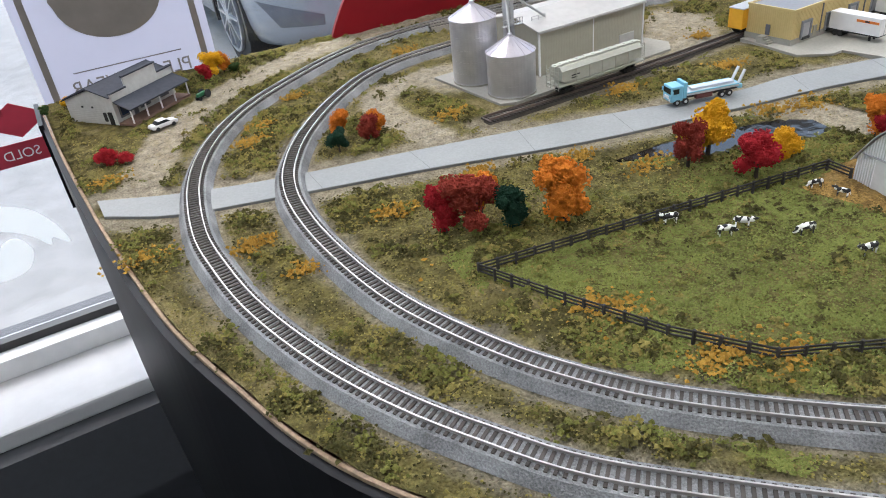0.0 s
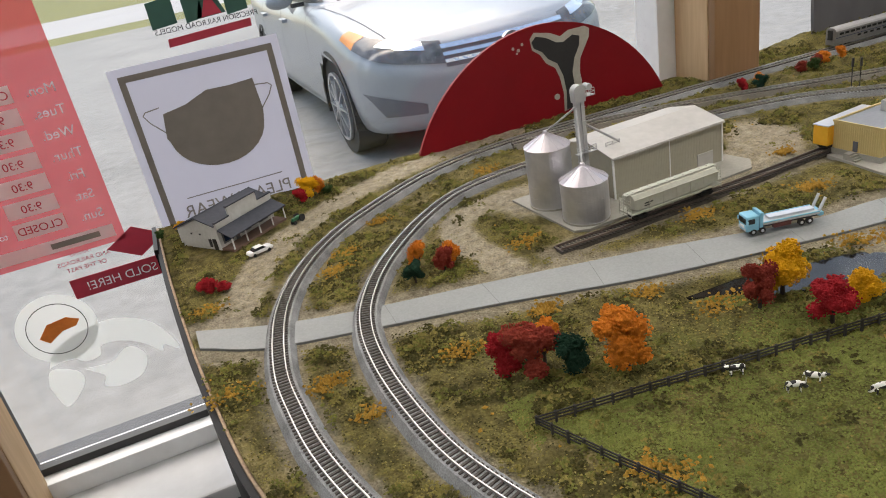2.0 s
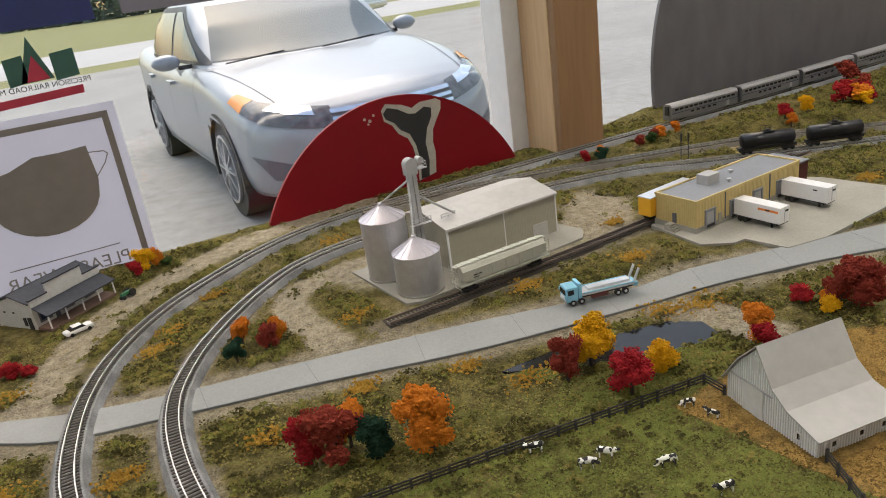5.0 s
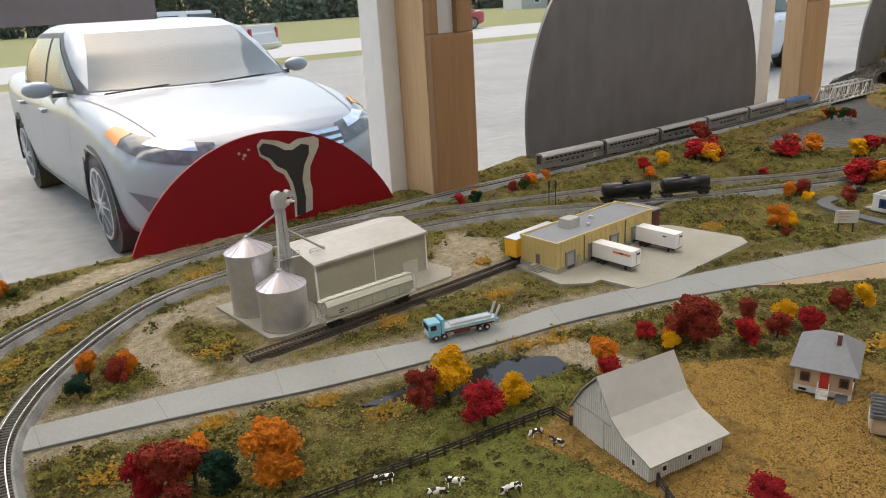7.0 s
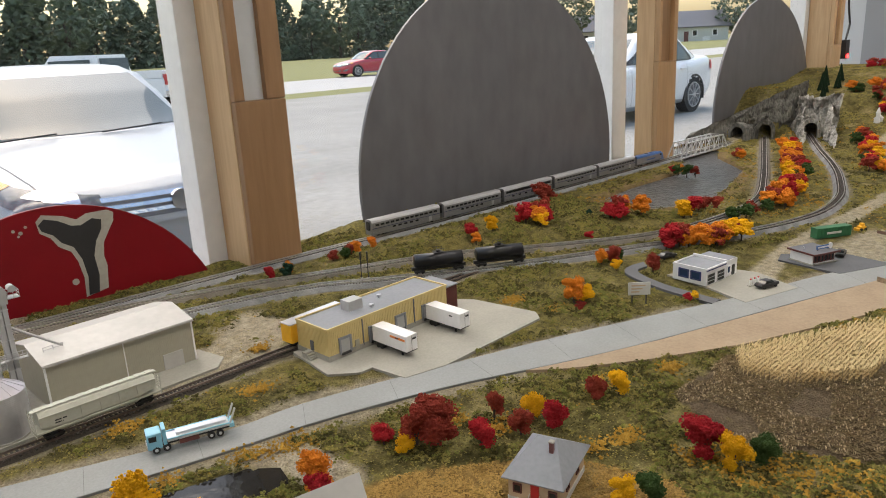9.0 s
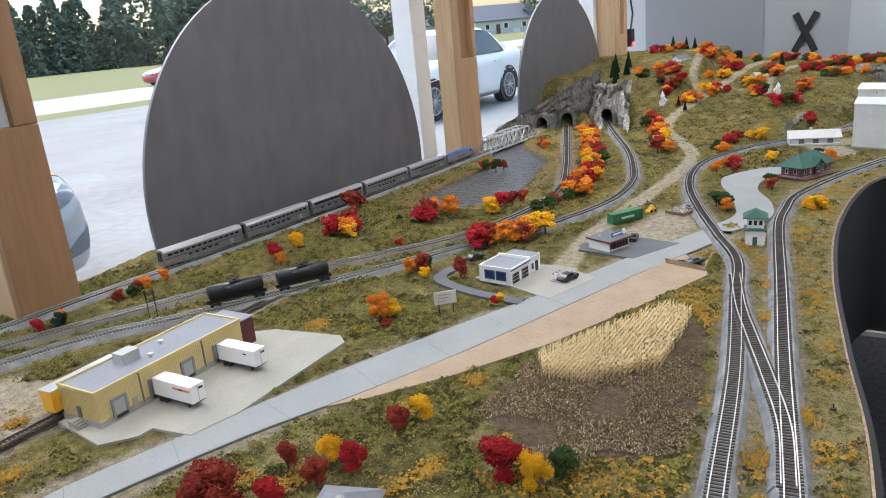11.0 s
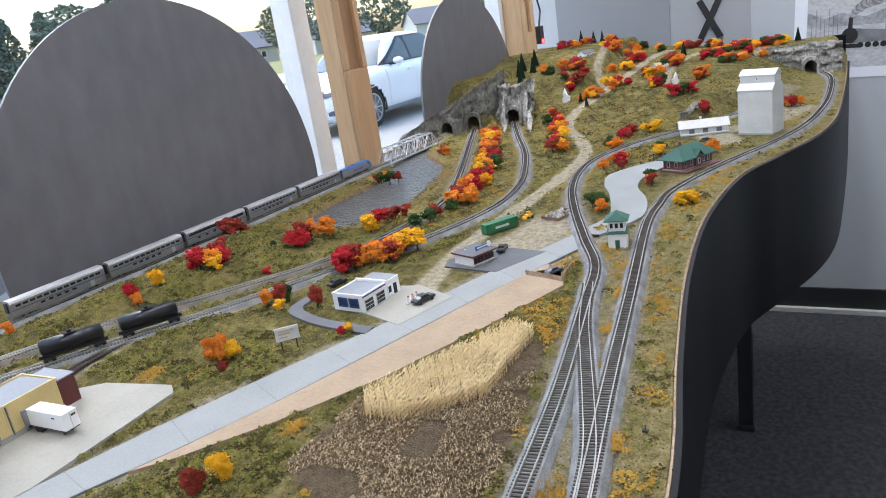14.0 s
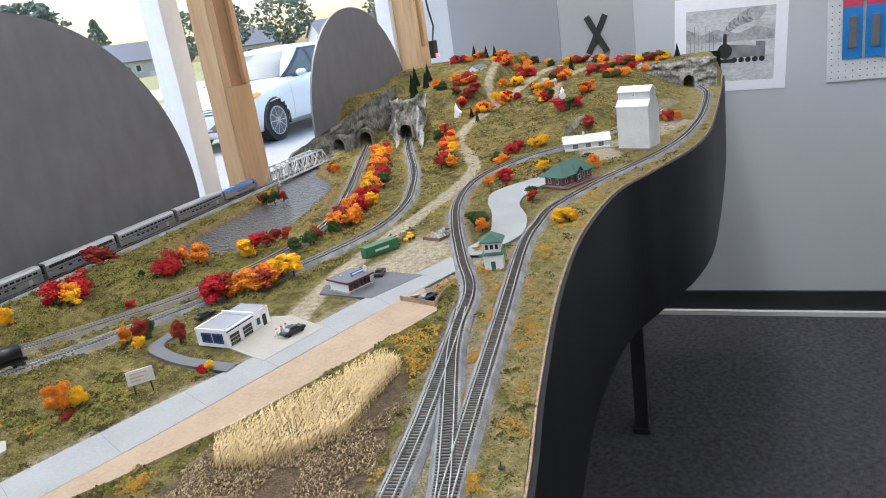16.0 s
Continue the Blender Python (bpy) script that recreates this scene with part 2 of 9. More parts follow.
M["carsilver"] = surface("train_silver", (0.3, 0.3, 0.31), (0.22, 0.22, 0.23), 300, 0.35, metal=0.5)
M["carroof"] = surface("train_roof", (0.5, 0.5, 0.52), (0.42, 0.42, 0.44), 300, 0.35, metal=0.4)
M["bluepaint"] = surface("loco_blue", (0.04, 0.12, 0.33), (0.03, 0.1, 0.28), 200, 0.3)
M["water"] = surface("pond_resin", (0.018, 0.017, 0.016), (0.01, 0.01, 0.01), 40, 0.05, 0.0006, spec=0.2)
M["river"] = surface("river_gloss", (0.085, 0.082, 0.078), (0.025, 0.025, 0.025), 110, 0.32, 0.012, big=22, spec=0.35)
M["rock"] = surface("plaster_rock", (0.55, 0.53, 0.48), (0.15, 0.14, 0.125), 160, 0.9, 0.014, big=45, stretch=(1, 1, 0.5))
M["rockdark"] = surface("dark_rock", (0.22, 0.21, 0.185), (0.045, 0.044, 0.04), 160, 0.9, 0.014, big=45, stretch=(1, 1, 0.5))
M["straw"] = surface("straw", (0.8, 0.64, 0.36), (0.62, 0.47, 0.24), 300, 0.9, island=0.25)
M["chaff"] = surface("chaff", (0.5, 0.4, 0.25), (0.33, 0.25, 0.15), 300, 0.9, island=0.4)
M["fence"] = surface("black_fence", (0.03, 0.026, 0.024), None, 300, 0.7)
M["trunk"] = surface("tree_trunk", (0.06, 0.045, 0.035), None, 300, 0.9)
FOL = {
    "red": ((0.47, 0.028, 0.036), (0.25, 0.012, 0.018)),
    "maroon": ((0.33, 0.058, 0.036), (0.19, 0.027, 0.02)),
    "orange": ((0.74, 0.26, 0.028), (0.48, 0.135, 0.016)),
    "yellow": ((0.86, 0.5, 0.018), (0.6, 0.3, 0.01)),
    "green": ((0.022, 0.058, 0.036), (0.012, 0.033, 0.021)),
    "leaf": ((0.055, 0.095, 0.028), (0.03, 0.057, 0.018)),
    "pine": ((0.018, 0.035, 0.018), (0.01, 0.02, 0.011)),
}
for k, (a, b) in FOL.items():
    M["f_" + k] = surface("foam_" + k, a, b, 700, 0.95, 0.0006, big=60, island=0.25, spec=0.1)
M["turf"] = surface("turf_olive", (0.29, 0.245, 0.075), (0.14, 0.12, 0.036), 900, 0.95, 0.0006, island=0.3, spec=0.1)
M["turfgreen"] = surface("turf_green", (0.24, 0.23, 0.06), (0.11, 0.112, 0.03), 900, 0.95, 0.0006, island=0.3, spec=0.1)
M["turfdark"] = surface("turf_dark", (0.11, 0.099, 0.032), (0.044, 0.04, 0.014), 900, 0.95, 0.0006, island=0.3, spec=0.1)
M["turfpale"] = surface("turf_straw", (0.42, 0.36, 0.145), (0.25, 0.21, 0.078), 900, 0.95, 0.0006, island=0.3, spec=0.1)
M["pasture"] = surface("pasture_green", (0.215, 0.23, 0.062), (0.115, 0.13, 0.034), 900, 0.95, 0.0006, island=0.3, spec=0.1)
M["turfgold"] = surface("turf_gold", (0.5, 0.31, 0.06), (0.3, 0.17, 0.028), 900, 0.95, 0.0006, island=0.3, spec=0.1)
# Same post timber three times: window-lit pale tone, then two with shade mixed in
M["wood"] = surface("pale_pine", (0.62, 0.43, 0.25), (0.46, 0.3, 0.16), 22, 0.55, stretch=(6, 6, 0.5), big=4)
M["woodshade"] = surface("shaded_pine", (0.3, 0.17, 0.085), (0.22, 0.12, 0.055), 22, 0.5, stretch=(6, 6, 0.5), big=4)
M["woodhalfshade"] = surface("half_shaded_pine", (0.45, 0.28, 0.145), (0.33, 0.2, 0.1), 22, 0.55, stretch=(6, 6, 0.5), big=4)
M["frame"] = surface("white_aluminium", (0.72, 0.73, 0.74), (0.65, 0.66, 0.67), 60, 0.4)
M["gasket"] = surface("black_gasket", (0.02, 0.02, 0.02), None, 60, 0.5)
# Sill paint taken down to grey: the shade on it is in this colour
M["sill"] = surface("shaded_sill_paint", (0.5, 0.51, 0.52), (0.42, 0.43, 0.44), 40, 0.5, big=6)
M["wallgrey"] = surface("grey_wall_paint", (0.47, 0.49, 0.515), (0.43, 0.45, 0.47), 300, 0.75, 0.0003, big=1.5)
M["panelgrey"] = surface("mid_grey_wall_panel", (0.27, 0.28, 0.3), (0.24, 0.25, 0.27), 300, 0.75, 0.0003, big=1.5)
M["xboard"] = surface("grey_sign_board", (0.36, 0.37, 0.38), (0.32, 0.33, 0.34), 200, 0.7, big=2)
M["kneewall"] = surface("dark_wall_paint", (0.06, 0.065, 0.075), (0.05, 0.053, 0.06), 100, 0.6, big=3)
M["carpet"] = surface("charcoal_carpet", (0.085, 0.086, 0.093), (0.026, 0.026, 0.029), 350, 1.0, 0.003, big=60, spec=0.1)
M["ceiling"] = surface("ceiling_board", (0.7, 0.7, 0.69), (0.64, 0.64, 0.63), 80, 0.9)
M["card"] = surface("grey_card", (0.135, 0.132, 0.14), (0.085, 0.083, 0.089), 20, 0.4, 0.0002, big=3, stretch=(1.2, 1.2, 0.6))
M["reddisc"] = surface("glossy_red_sign", (0.21, 0.003, 0.008), (0.15, 0.002, 0.006), 12, 0.5, big=4, spec=0.25)
M["ivory"] = surface("torn_paper", (0.4, 0.38, 0.33), None, 200, 0.8)
M["paper"] = surface("white_paper", (0.8, 0.8, 0.84), (0.76, 0.76, 0.8), 60, 0.8)
M["ink"] = surface("grey_brown_ink", (0.2, 0.18, 0.16), None, 60, 0.8)
M["inkblack"] = surface("black_ink", (0.02, 0.02, 0.02), None, 60, 0.8)
M["inkgrey"] = surface("pencil_grey", (0.25, 0.25, 0.26), (0.12, 0.12, 0.12), 30, 0.8)
M["pencil"] = surface("pencil_wash", (0.62, 0.62, 0.63), (0.36, 0.36, 0.37), 60, 0.85, big=12, stretch=(1, 1, 2))
M["pencilmid"] = surface("pencil_shade", (0.45, 0.45, 0.46), (0.22, 0.22, 0.23), 90, 0.85, big=22)
M["crimson"] = surface("crimson_vinyl", (0.42, 0.03, 0.06), None, 60, 0.6)
M["logogreen"] = surface("dark_green_vinyl", (0.03, 0.1, 0.08), None, 60, 0.6)
M["navy"] = surface("navy_vinyl", (0.02, 0.03, 0.13), None, 60, 0.6)
M["vinylred"] = see_through("red_film", (0.55, 0.08, 0.1), 0.62)
M["vinylwhite"] = see_through("white_film", (0.88, 0.89, 0.88), 0.8)
M["noticegrey"] = surface("slate_grey_paper", (0.2, 0.19, 0.235), (0.17, 0.165, 0.2), 60, 0.8)
M["notice_paper"] = see_through("thin_notice_paper", (0.6, 0.6, 0.68), 0.86)
M["glass"] = clear_glass("window_glass")
M["autowin"] = surface("car_glass", (0.1, 0.125, 0.135), (0.075, 0.095, 0.103), 2.5, 0.05, spec=0.25)
M["autosilver"] = surface("silver_car_paint", (0.3, 0.315, 0.335), (0.28, 0.295, 0.315), 40, 0.36, metal=0.2, coat=0.3)
M["autowhite"] = surface("white_car_paint", (0.75, 0.75, 0.76), (0.7, 0.7, 0.71), 40, 0.3, coat=0.6)
M["autored"] = surface("red_car_paint", (0.42, 0.02, 0.04), None, 40, 0.3, coat=0.6)
M["tyre"] = surface("tyre_rubber", (0.02, 0.02, 0.02), None, 60, 0.85)
M["rim"] = surface("alloy_rim", (0.55, 0.56, 0.58), None, 60, 0.3, metal=0.8)
M["chrome"] = surface("chrome", (0.75, 0.76, 0.78), None, 60, 0.12, metal=1.0)
M["lamp"] = surface("headlamp_lens", (0.17, 0.175, 0.185), (0.05, 0.052, 0.056), 16, 0.08, spec=0.3, coat=0.3)
M["amber"] = surface("amber_lens", (0.8, 0.28, 0.03), None, 60, 0.2)
M["lot"] = surface("pale_gravel_lot", (0.305, 0.295, 0.275), (0.2, 0.195, 0.182), 9, 0.9, 0.012, big=0.6)
M["lawn"] = surface("autumn_lawn", (0.2, 0.19, 0.06), (0.14, 0.145, 0.045), 6, 0.95, 0.02, big=0.2)
M["street"] = surface("pale_street", (0.4, 0.39, 0.38), (0.34, 0.33, 0.32), 6, 0.9, big=0.3)
M["farleaf"] = surface("far_evergreen", (0.12, 0.155, 0.11), (0.07, 0.1, 0.07), 1.5, 0.95, 0.1, big=0.4)
M["fartwig"] = surface("bare_twigs", (0.16, 0.13, 0.11), (0.1, 0.085, 0.075), 3, 0.95, big=0.4)
M["blue"] = surface("package_blue", (0.02, 0.22, 0.6), None, 60, 0.4)
M["pink"] = surface("package_red", (0.6, 0.06, 0.12), None, 60, 0.4)
M["peg"] = surface("white_pegboard", (0.66, 0.67, 0.68), None, 60, 0.6)
M["tube"] = glowing("ceiling_diffuser", (1.0, 0.97, 0.93), 6.0)
M["redled"] = glowing("red_indicator", (1.0, 0.02, 0.02), 6.0)

# ---- the layout's ground ----
TOP = 1.0
FRONT = [(-0.428, 1.118), (-0.421, 0.935), (-0.411, 0.776), (-0.405, 0.703), (-0.39, 0.571), (-0.369, 0.481), (-0.351, 0.419),
         (-0.322, 0.362), (-0.26, 0.275), (-0.13, 0.15), (0.06, 0.062), (0.27, 0.03), (0.507, 0.042), (0.701, 0.073), (0.921, 0.103),
         (1.158, 0.117), (1.4, 0.099), (1.55, 0.05), (1.73, -0.012), (1.91, -0.045), (2.16, -0.058), (2.64, -0.07), (3.08, -0.075)]
EDGE = curve(FRONT, 0.006)
BACK = 1.115
T1 = [(0.3, 0.065), (0.08, 0.105), (-0.1, 0.185), (-0.235, 0.305), (-0.285, 0.375), (-0.32, 0.45), (-0.341, 0.53), (-0.348, 0.6),
      (-0.347, 0.666), (-0.329, 0.754), (-0.294, 0.831), (-0.241, 0.898), (-0.172, 0.952), (-0.085, 1.003), (0.01, 1.027), (0.15, 1.03),
      (0.5, 1.016), (0.9, 1.0), (1.65, 1.0), (1.95, 1.0), (2.2, 1.0)]
T2 = [(0.3, 0.11), (0.1, 0.145), (-0.05, 0.21), (-0.132, 0.276), (-0.194, 0.338), (-0.226, 0.384), (-0.248, 0.43), (-0.268, 0.494),
      (-0.276, 0.565), (-0.276, 0.627), (-0.269, 0.68), (-0.252, 0.728), (-0.214, 0.79), (-0.15, 0.86), (-0.082, 0.908), (0.004, 0.926),
      (0.15, 0.924), (0.28, 0.906), (0.41, 0.866), (0.49, 0.812), (0.69, 0.696), (0.85, 0.616), (1.03, 0.527), (1.2, 0.485),
      (1.36, 0.498), (1.52, 0.548), (1.7, 0.62), (1.95, 0.74), (2.19, 0.85), (2.3, 0.9)]
TA = [(0.05, 1.022), (0.2, 1.0), (0.33, 0.962), (0.45, 0.912), (0.64, 0.83), (0.745, 0.752), (0.92, 0.645), (1.1, 0.606), (1.28, 0.62),
      (1.5, 0.7), (1.81, 0.83), (1.91, 0.872), (2.12, 0.96)]
TC = [(0.3, 0.11), (0.405, 0.127), (0.6, 0.153), (0.79, 0.188), (0.92, 0.213), (1.03, 0.261), (1.185, 0.326), (1.33, 0.377), (1.47, 0.405),
      (1.6, 0.403), (1.75, 0.35), (1.85, 0.285), (2.0, 0.2), (2.2, 0.11), (2.4, 0.06)]
TD = [(0.3, 0.065), (0.426, 0.082), (0.62, 0.114), (0.84, 0.148), (1.09, 0.187), (1.2, 0.193), (1.3, 0.188), (1.47, 0.137), (1.66, 0.06),
      (1.8, 0.017), (1.96, -0.01), (2.21, -0.03), (2.6, -0.03), (2.85, 0.02)]
TX = [(0.86, 0.203), (0.76, 0.178), (0.68, 0.152), (0.6, 0.125), (0.52, 0.1), (0.44, 0.086)]
SPUR = [(-0.068, 0.7), (0.1, 0.702), (0.28, 0.71), (0.42, 0.724), (0.56, 0.74), (0.62, 0.735)]
ROAD = [((-0.405, 0.752), (-0.406, 0.787)), ((-0.353, 0.713), (-0.343, 0.751)), ((-0.275, 0.686), (-0.264, 0.72)), ((-0.16, 0.65), (-0.145, 0.688)),
        ((-0.03, 0.604), (-0.01, 0.648)), ((0.115, 0.568), (0.13, 0.6)), ((0.209, 0.548), (0.216, 0.588)), ((0.33, 0.508), (0.345, 0.55)),
        ((0.45, 0.455), (0.475, 0.508)), ((0.553, 0.415), (0.59, 0.465)), ((0.714, 0.362), (0.735, 0.408)), ((0.87, 0.31), (0.885, 0.36)), ((1.03, 0.25), (1.06, 0.29))]
DIRT = [(0.40, 0.473), (0.45, 0.451), (0.553, 0.411), (0.714, 0.358), (0.9, 0.298), (0.92, 0.262), (0.865, 0.235), (0.735, 0.282), (0.6, 0.338), (0.5, 0.395), (0.43, 0.445)]
LOOP = curve([(0.782, 0.567), (0.755, 0.571), (0.734, 0.557), (0.72, 0.527), (0.708, 0.489), (0.699, 0.419)], 0.01)
POND = [(-0.034, 0.562), (0.006, 0.53), (0.05, 0.512), (0.084, 0.496), (0.112, 0.488), (0.134, 0.49), (0.139, 0.512), (0.118, 0.533), (0.07, 0.545), (0.016, 0.56)]
RIVER = [(1.11, 0.74), (1.1, 0.82), (1.14, 0.885), (1.27, 0.9), (1.5, 0.9), (1.62, 0.96), (1.64, 1.11), (1.92, 1.11), (1.87, 0.98), (1.75, 0.93), (1.6, 0.79), (1.38, 0.725), (1.22, 0.695)]
PASTURE = [(-0.209, 0.493), (0.067, 0.447), (0.062, 0.4), (0.05, 0.33), (-0.03, 0.285), (-0.082, 0.305), (-0.131, 0.332), (-0.161, 0.378), (-0.186, 0.435)]
YARD = [(0.03, 0.44), (0.13, 0.45), (0.2, 0.43), (0.3, 0.36), (0.33, 0.27), (0.28, 0.2), (0.12, 0.24), (0.05, 0.3)]
STUBBLE = [(0.45, 0.34), (0.56, 0.34), (0.735, 0.25), (0.7, 0.2), (0.533, 0.165), (0.46, 0.16), (0.4, 0.25)]
SAND = [  # centre line, half width
    (curve([(-0.37, 0.79), (-0.34, 0.86), (-0.3, 0.93), (-0.24, 0.985), (-0.16, 1.035), (-0.05, 1.07), (0.1, 1.08)], 0.02), 0.022),
    (curve([(-0.12, 0.705), (-0.13, 0.78), (-0.115, 0.84), (-0.05, 0.865), (0.02, 0.85)], 0.02), 0.018),
    (curve([(-0.03, 0.84), (0.02, 0.79), (0.1, 0.75), (0.2, 0.745), (0.27, 0.78), (0.28, 0.82)], 0.02), 0.04),
    (curve([(0.13, 0.55), (0.155, 0.51), (0.16, 0.46)], 0.02), 0.02),
    (curve([(0.83, 0.415), (0.87, 0.43), (1.017, 0.445), (1.192, 0.44), (1.466, 0.437), (1.67, 0.455), (1.85, 0.53), (1.98, 0.6), (2.12, 0.62), (2.3, 0.575), (2.45, 0.55), (2.9, 0.5)], 0.02), 0.0155),
    (curve([(0.98, 0.375), (1.06, 0.35), (1.13, 0.345)], 0.02), 0.045),
    (curve([(1.72, 0.16), (1.84, 0.2), (1.9, 0.1), (2.1, 0.03)], 0.02), 0.035),
    (curve([(2.3, 0.575), (2.5, 0.66), (2.8, 0.72), (3.0, 0.9)], 0.02), 0.012),
    (curve([(2.3, 0.4), (2.55, 0.42), (2.9, 0.36)], 0.02), 0.012),
]
TRACKS = [curve(t, 0.02) for t in (T1, T2, TA, TC, TD, TX, SPUR)]


def smooth(a, b, x):
    t = np.clip((x - a) / (b - a), 0, 1)
    return t * t * (3 - 2 * t)


def near(line, x, y):
    """Distance from points to a line."""
    p = np.stack([x, y], -1)
    best = np.full(x.shape, 9.0)
    a, b = line[:-1, :2], line[1:, :2]
    for s, e in zip(a, b):
        d = e - s
        t = np.clip(((p - s) @ d) / (d @ d + 1e-12), 0, 1)
        best = np.minimum(best, np.hypot(*(np.moveaxis(p - s - t[..., None] * d, -1, 0))))
    return best


def inside(poly, x, y):
    hit = np.zeros(x.shape, bool)
    for (x0, y0), (x1, y1) in zip(poly, poly[1:] + poly[:1]):
        c = (y0 > y) != (y1 > y)
        hit ^= c & (x < (x1 - x0) * (y - y0) / (y1 - y0 + 1e-12) + x0)
    return hit


def fuzz(x, y, f, seed=0.0):
    """Smooth value noise between 0 and 1."""
    u, v = x * f + seed, y * f + seed * 1.7
    i, j = np.floor(u), np.floor(v)
    fu, fv = u - i, v - j
    fu, fv = fu * fu * (3 - 2 * fu), fv * fv * (3 - 2 * fv)

    def h(a, b):
        s = np.sin(a * 127.1 + b * 311.7 + seed) * 43758.5453
        return s - np.floor(s)
    return (h(i, j) * (1 - fu) + h(i + 1, j) * fu) * (1 - fv) + (h(i, j + 1) * (1 - fu) + h(i + 1, j + 1) * fu) * fv


def fbm(x, y, f, seed=0.0):
    return 0.5 * fuzz(x, y, f, seed) + 0.3 * fuzz(x, y, f * 2.3, seed + 3) + 0.2 * fuzz(x, y, f * 5.1, seed + 7)


def hill(x, y):
    """Height of the hill above the flat board."""
    x, y = np.asarray(x, float), np.asarray(y, float)
    back = smooth(0.56, 0.68, y)
    ramp = 0.085 * smooth(1.85, 2.5, x) * smooth(-0.02, 0.26, y) + 0.045 * smooth(2.35, 2.8, x) * smooth(0.1, 0.7, y)
    way = np.minimum(near(TRACKS[1][::2], x, y), np.minimum(near(TRACKS[3][::2], x, y), near(TRACKS[2][::2], x, y)))
    ramp = ramp * np.maximum(smooth(0.02, 0.09, way), smooth(2.24, 2.34, x))
    cliff = 0.115 * smooth(2.22, 2.4, x) * back + 0.06 * smooth(2.4, 2.8, x) * back
    shoulder = 0.14 * smooth(2.08, 2.3, x) * smooth(0.95, 0.99, y)
    endrock = 0.09 * smooth(2.79, 2.86, x) * smooth(-0.09, -0.03, y)
    low = smooth(0.5, 0.7, x) * (1 - smooth(1.0, 1.1, x)) * smooth(0.62, 0.8, y)
    knoll = np.zeros(x.shape)
    if np.any(low > 0):
        knoll = 0.012 * low * smooth(0.04, 0.07, near(TRACKS[2], x, y)) * smooth(0.035, 0.06, near(TRACKS[0], x, y))
    return np.maximum(np.maximum(ramp, cliff), np.maximum(shoulder, endrock)) + knoll


def build_ground():
    keep = EDGE[np.r_[True, np.diff(EDGE[:, 0]) > 1e-5]]
    cols = [keep[0]]
    for p in keep[1:]:
        if np.hypot(*(p - cols[-1])[:2]) > 0.0058:
            cols.append(p)
    cols = np.array(cols)
    rows = 180
    v = np.linspace(0, 1, rows + 1)
    X = np.repeat(cols[:, :1], rows + 1, 1)
    Y = cols[:, 1:2] + (BACK - cols[:, 1:2]) * v
    near_track = np.min([near(t, X, Y) for t in TRACKS], 0)
    mid = np.array([((a[0] + b[0]) / 2, (a[1] + b[1]) / 2, 0) for a, b in ROAD])
    near_road = near(curve(mid, 0.02), X, Y)
    H = hill(X, Y)
    onhill = smooth(0.014, 0.04, H)
    lump = (fbm(X, Y, 60, 1) - 0.5) * 0.006 + (fbm(X, Y, 200, 5) - 0.5) * 0.003
    flat = smooth(0.012, 0.026, near_track) * smooth(0.03, 0.045, near_road)
    pads = inside([(-0.05, 0.69), (0.2, 0.69), (0.2, 0.85), (-0.05, 0.85)], X, Y) | inside([(0.26, 0.53), (0.53, 0.53), (0.53, 0.73), (0.26, 0.73)], X, Y) \
        | inside([(0.69, 0.28), (1.14, 0.24), (1.14, 0.45), (0.69, 0.53)], X, Y) | inside(DIRT, X, Y) | inside([(1.06, 0.23), (1.14, 0.19), (1.26, 0.2), (1.44, 0.23), (1.53, 0.18), (1.58, 0.22), (1.44, 0.34), (1.3, 0.31), (1.15, 0.28), (1.06, 0.3)], X, Y) | inside([(1.4, 0.12), (1.9, 0.02), (1.9, 0.28), (1.44, 0.3)], X, Y)
    pads |= near(LOOP, X, Y) < 0.016
    Z = TOP + lump * flat * np.where(pads, 0.15, 1.0) + H
    Z -= 0.0016 * (1 - flat) + 0.0012 * pads
    pond = inside(POND, X, Y)
    Z[pond] = TOP - 0.004
    riv = inside(RIVER, X, Y)
    Z[riv] = TOP - 0.016
    # colours
    n1, n2, n3 = fbm(X, Y, 22, 11), fbm(X, Y, 75, 17), fbm(X, Y, 240, 23)

    def c(*v):
        return np.array(v)

    olive, dark, dry, green = c(0.25, 0.21, 0.073), c(0.13, 0.113, 0.04), c(0.42, 0.34, 0.16), c(0.19, 0.2, 0.056)
    sand, soil, gold = c(0.56, 0.485, 0.36), c(0.19, 0.14, 0.09), c(0.4, 0.25, 0.08)

    def blend(a, b, t):
        return a + (b - a) * t[..., None]
    col = blend(dark, olive, smooth(0.3, 0.62, n2))
    col = blend(col, dry, smooth(0.55, 0.8, n1) * 0.75)
    verge = smooth(0.35, 0.5, X) * (1 - smooth(0.07, 0.13, Y - cols[:, 1:2]))
    col = blend(col, blend(dry, olive, smooth(0.5, 0.8, n2)), verge * 0.75)
    past = inside(PASTURE, X, Y) | inside([(-0.21, 0.54), (-0.05, 0.53), (0.1, 0.49), (0.07, 0.44), (-0.2, 0.49)], X, Y)
    col = np.where(past[..., None], blend(col, blend(olive, green, smooth(0.3, 0.7, n1 * 0.5 + n2 * 0.5)), np.full(X.shape, 0.85)), col)
    yard = inside(YARD, X, Y)
    col = np.where(yard[..., None], blend(gold, dry, smooth(0.5, 0.9, n2) * 0.5), col)
    stub = inside(STUBBLE, X, Y)
    col = np.where(stub[..., None], blend(soil, olive, smooth(0.55, 0.9, n2) * 0.5), col)
    for line, w in SAND:
        d = near(line, X, Y) + (n2 - 0.5) * min(0.022, w * 0.55)
        col = blend(col, blend(sand, dry, smooth(0.4, 0.9, n3) * 0.5), (1 - smooth(w * 0.8, w * 1.35, d)))
    d = near_track + (n2 - 0.5) * 0.014
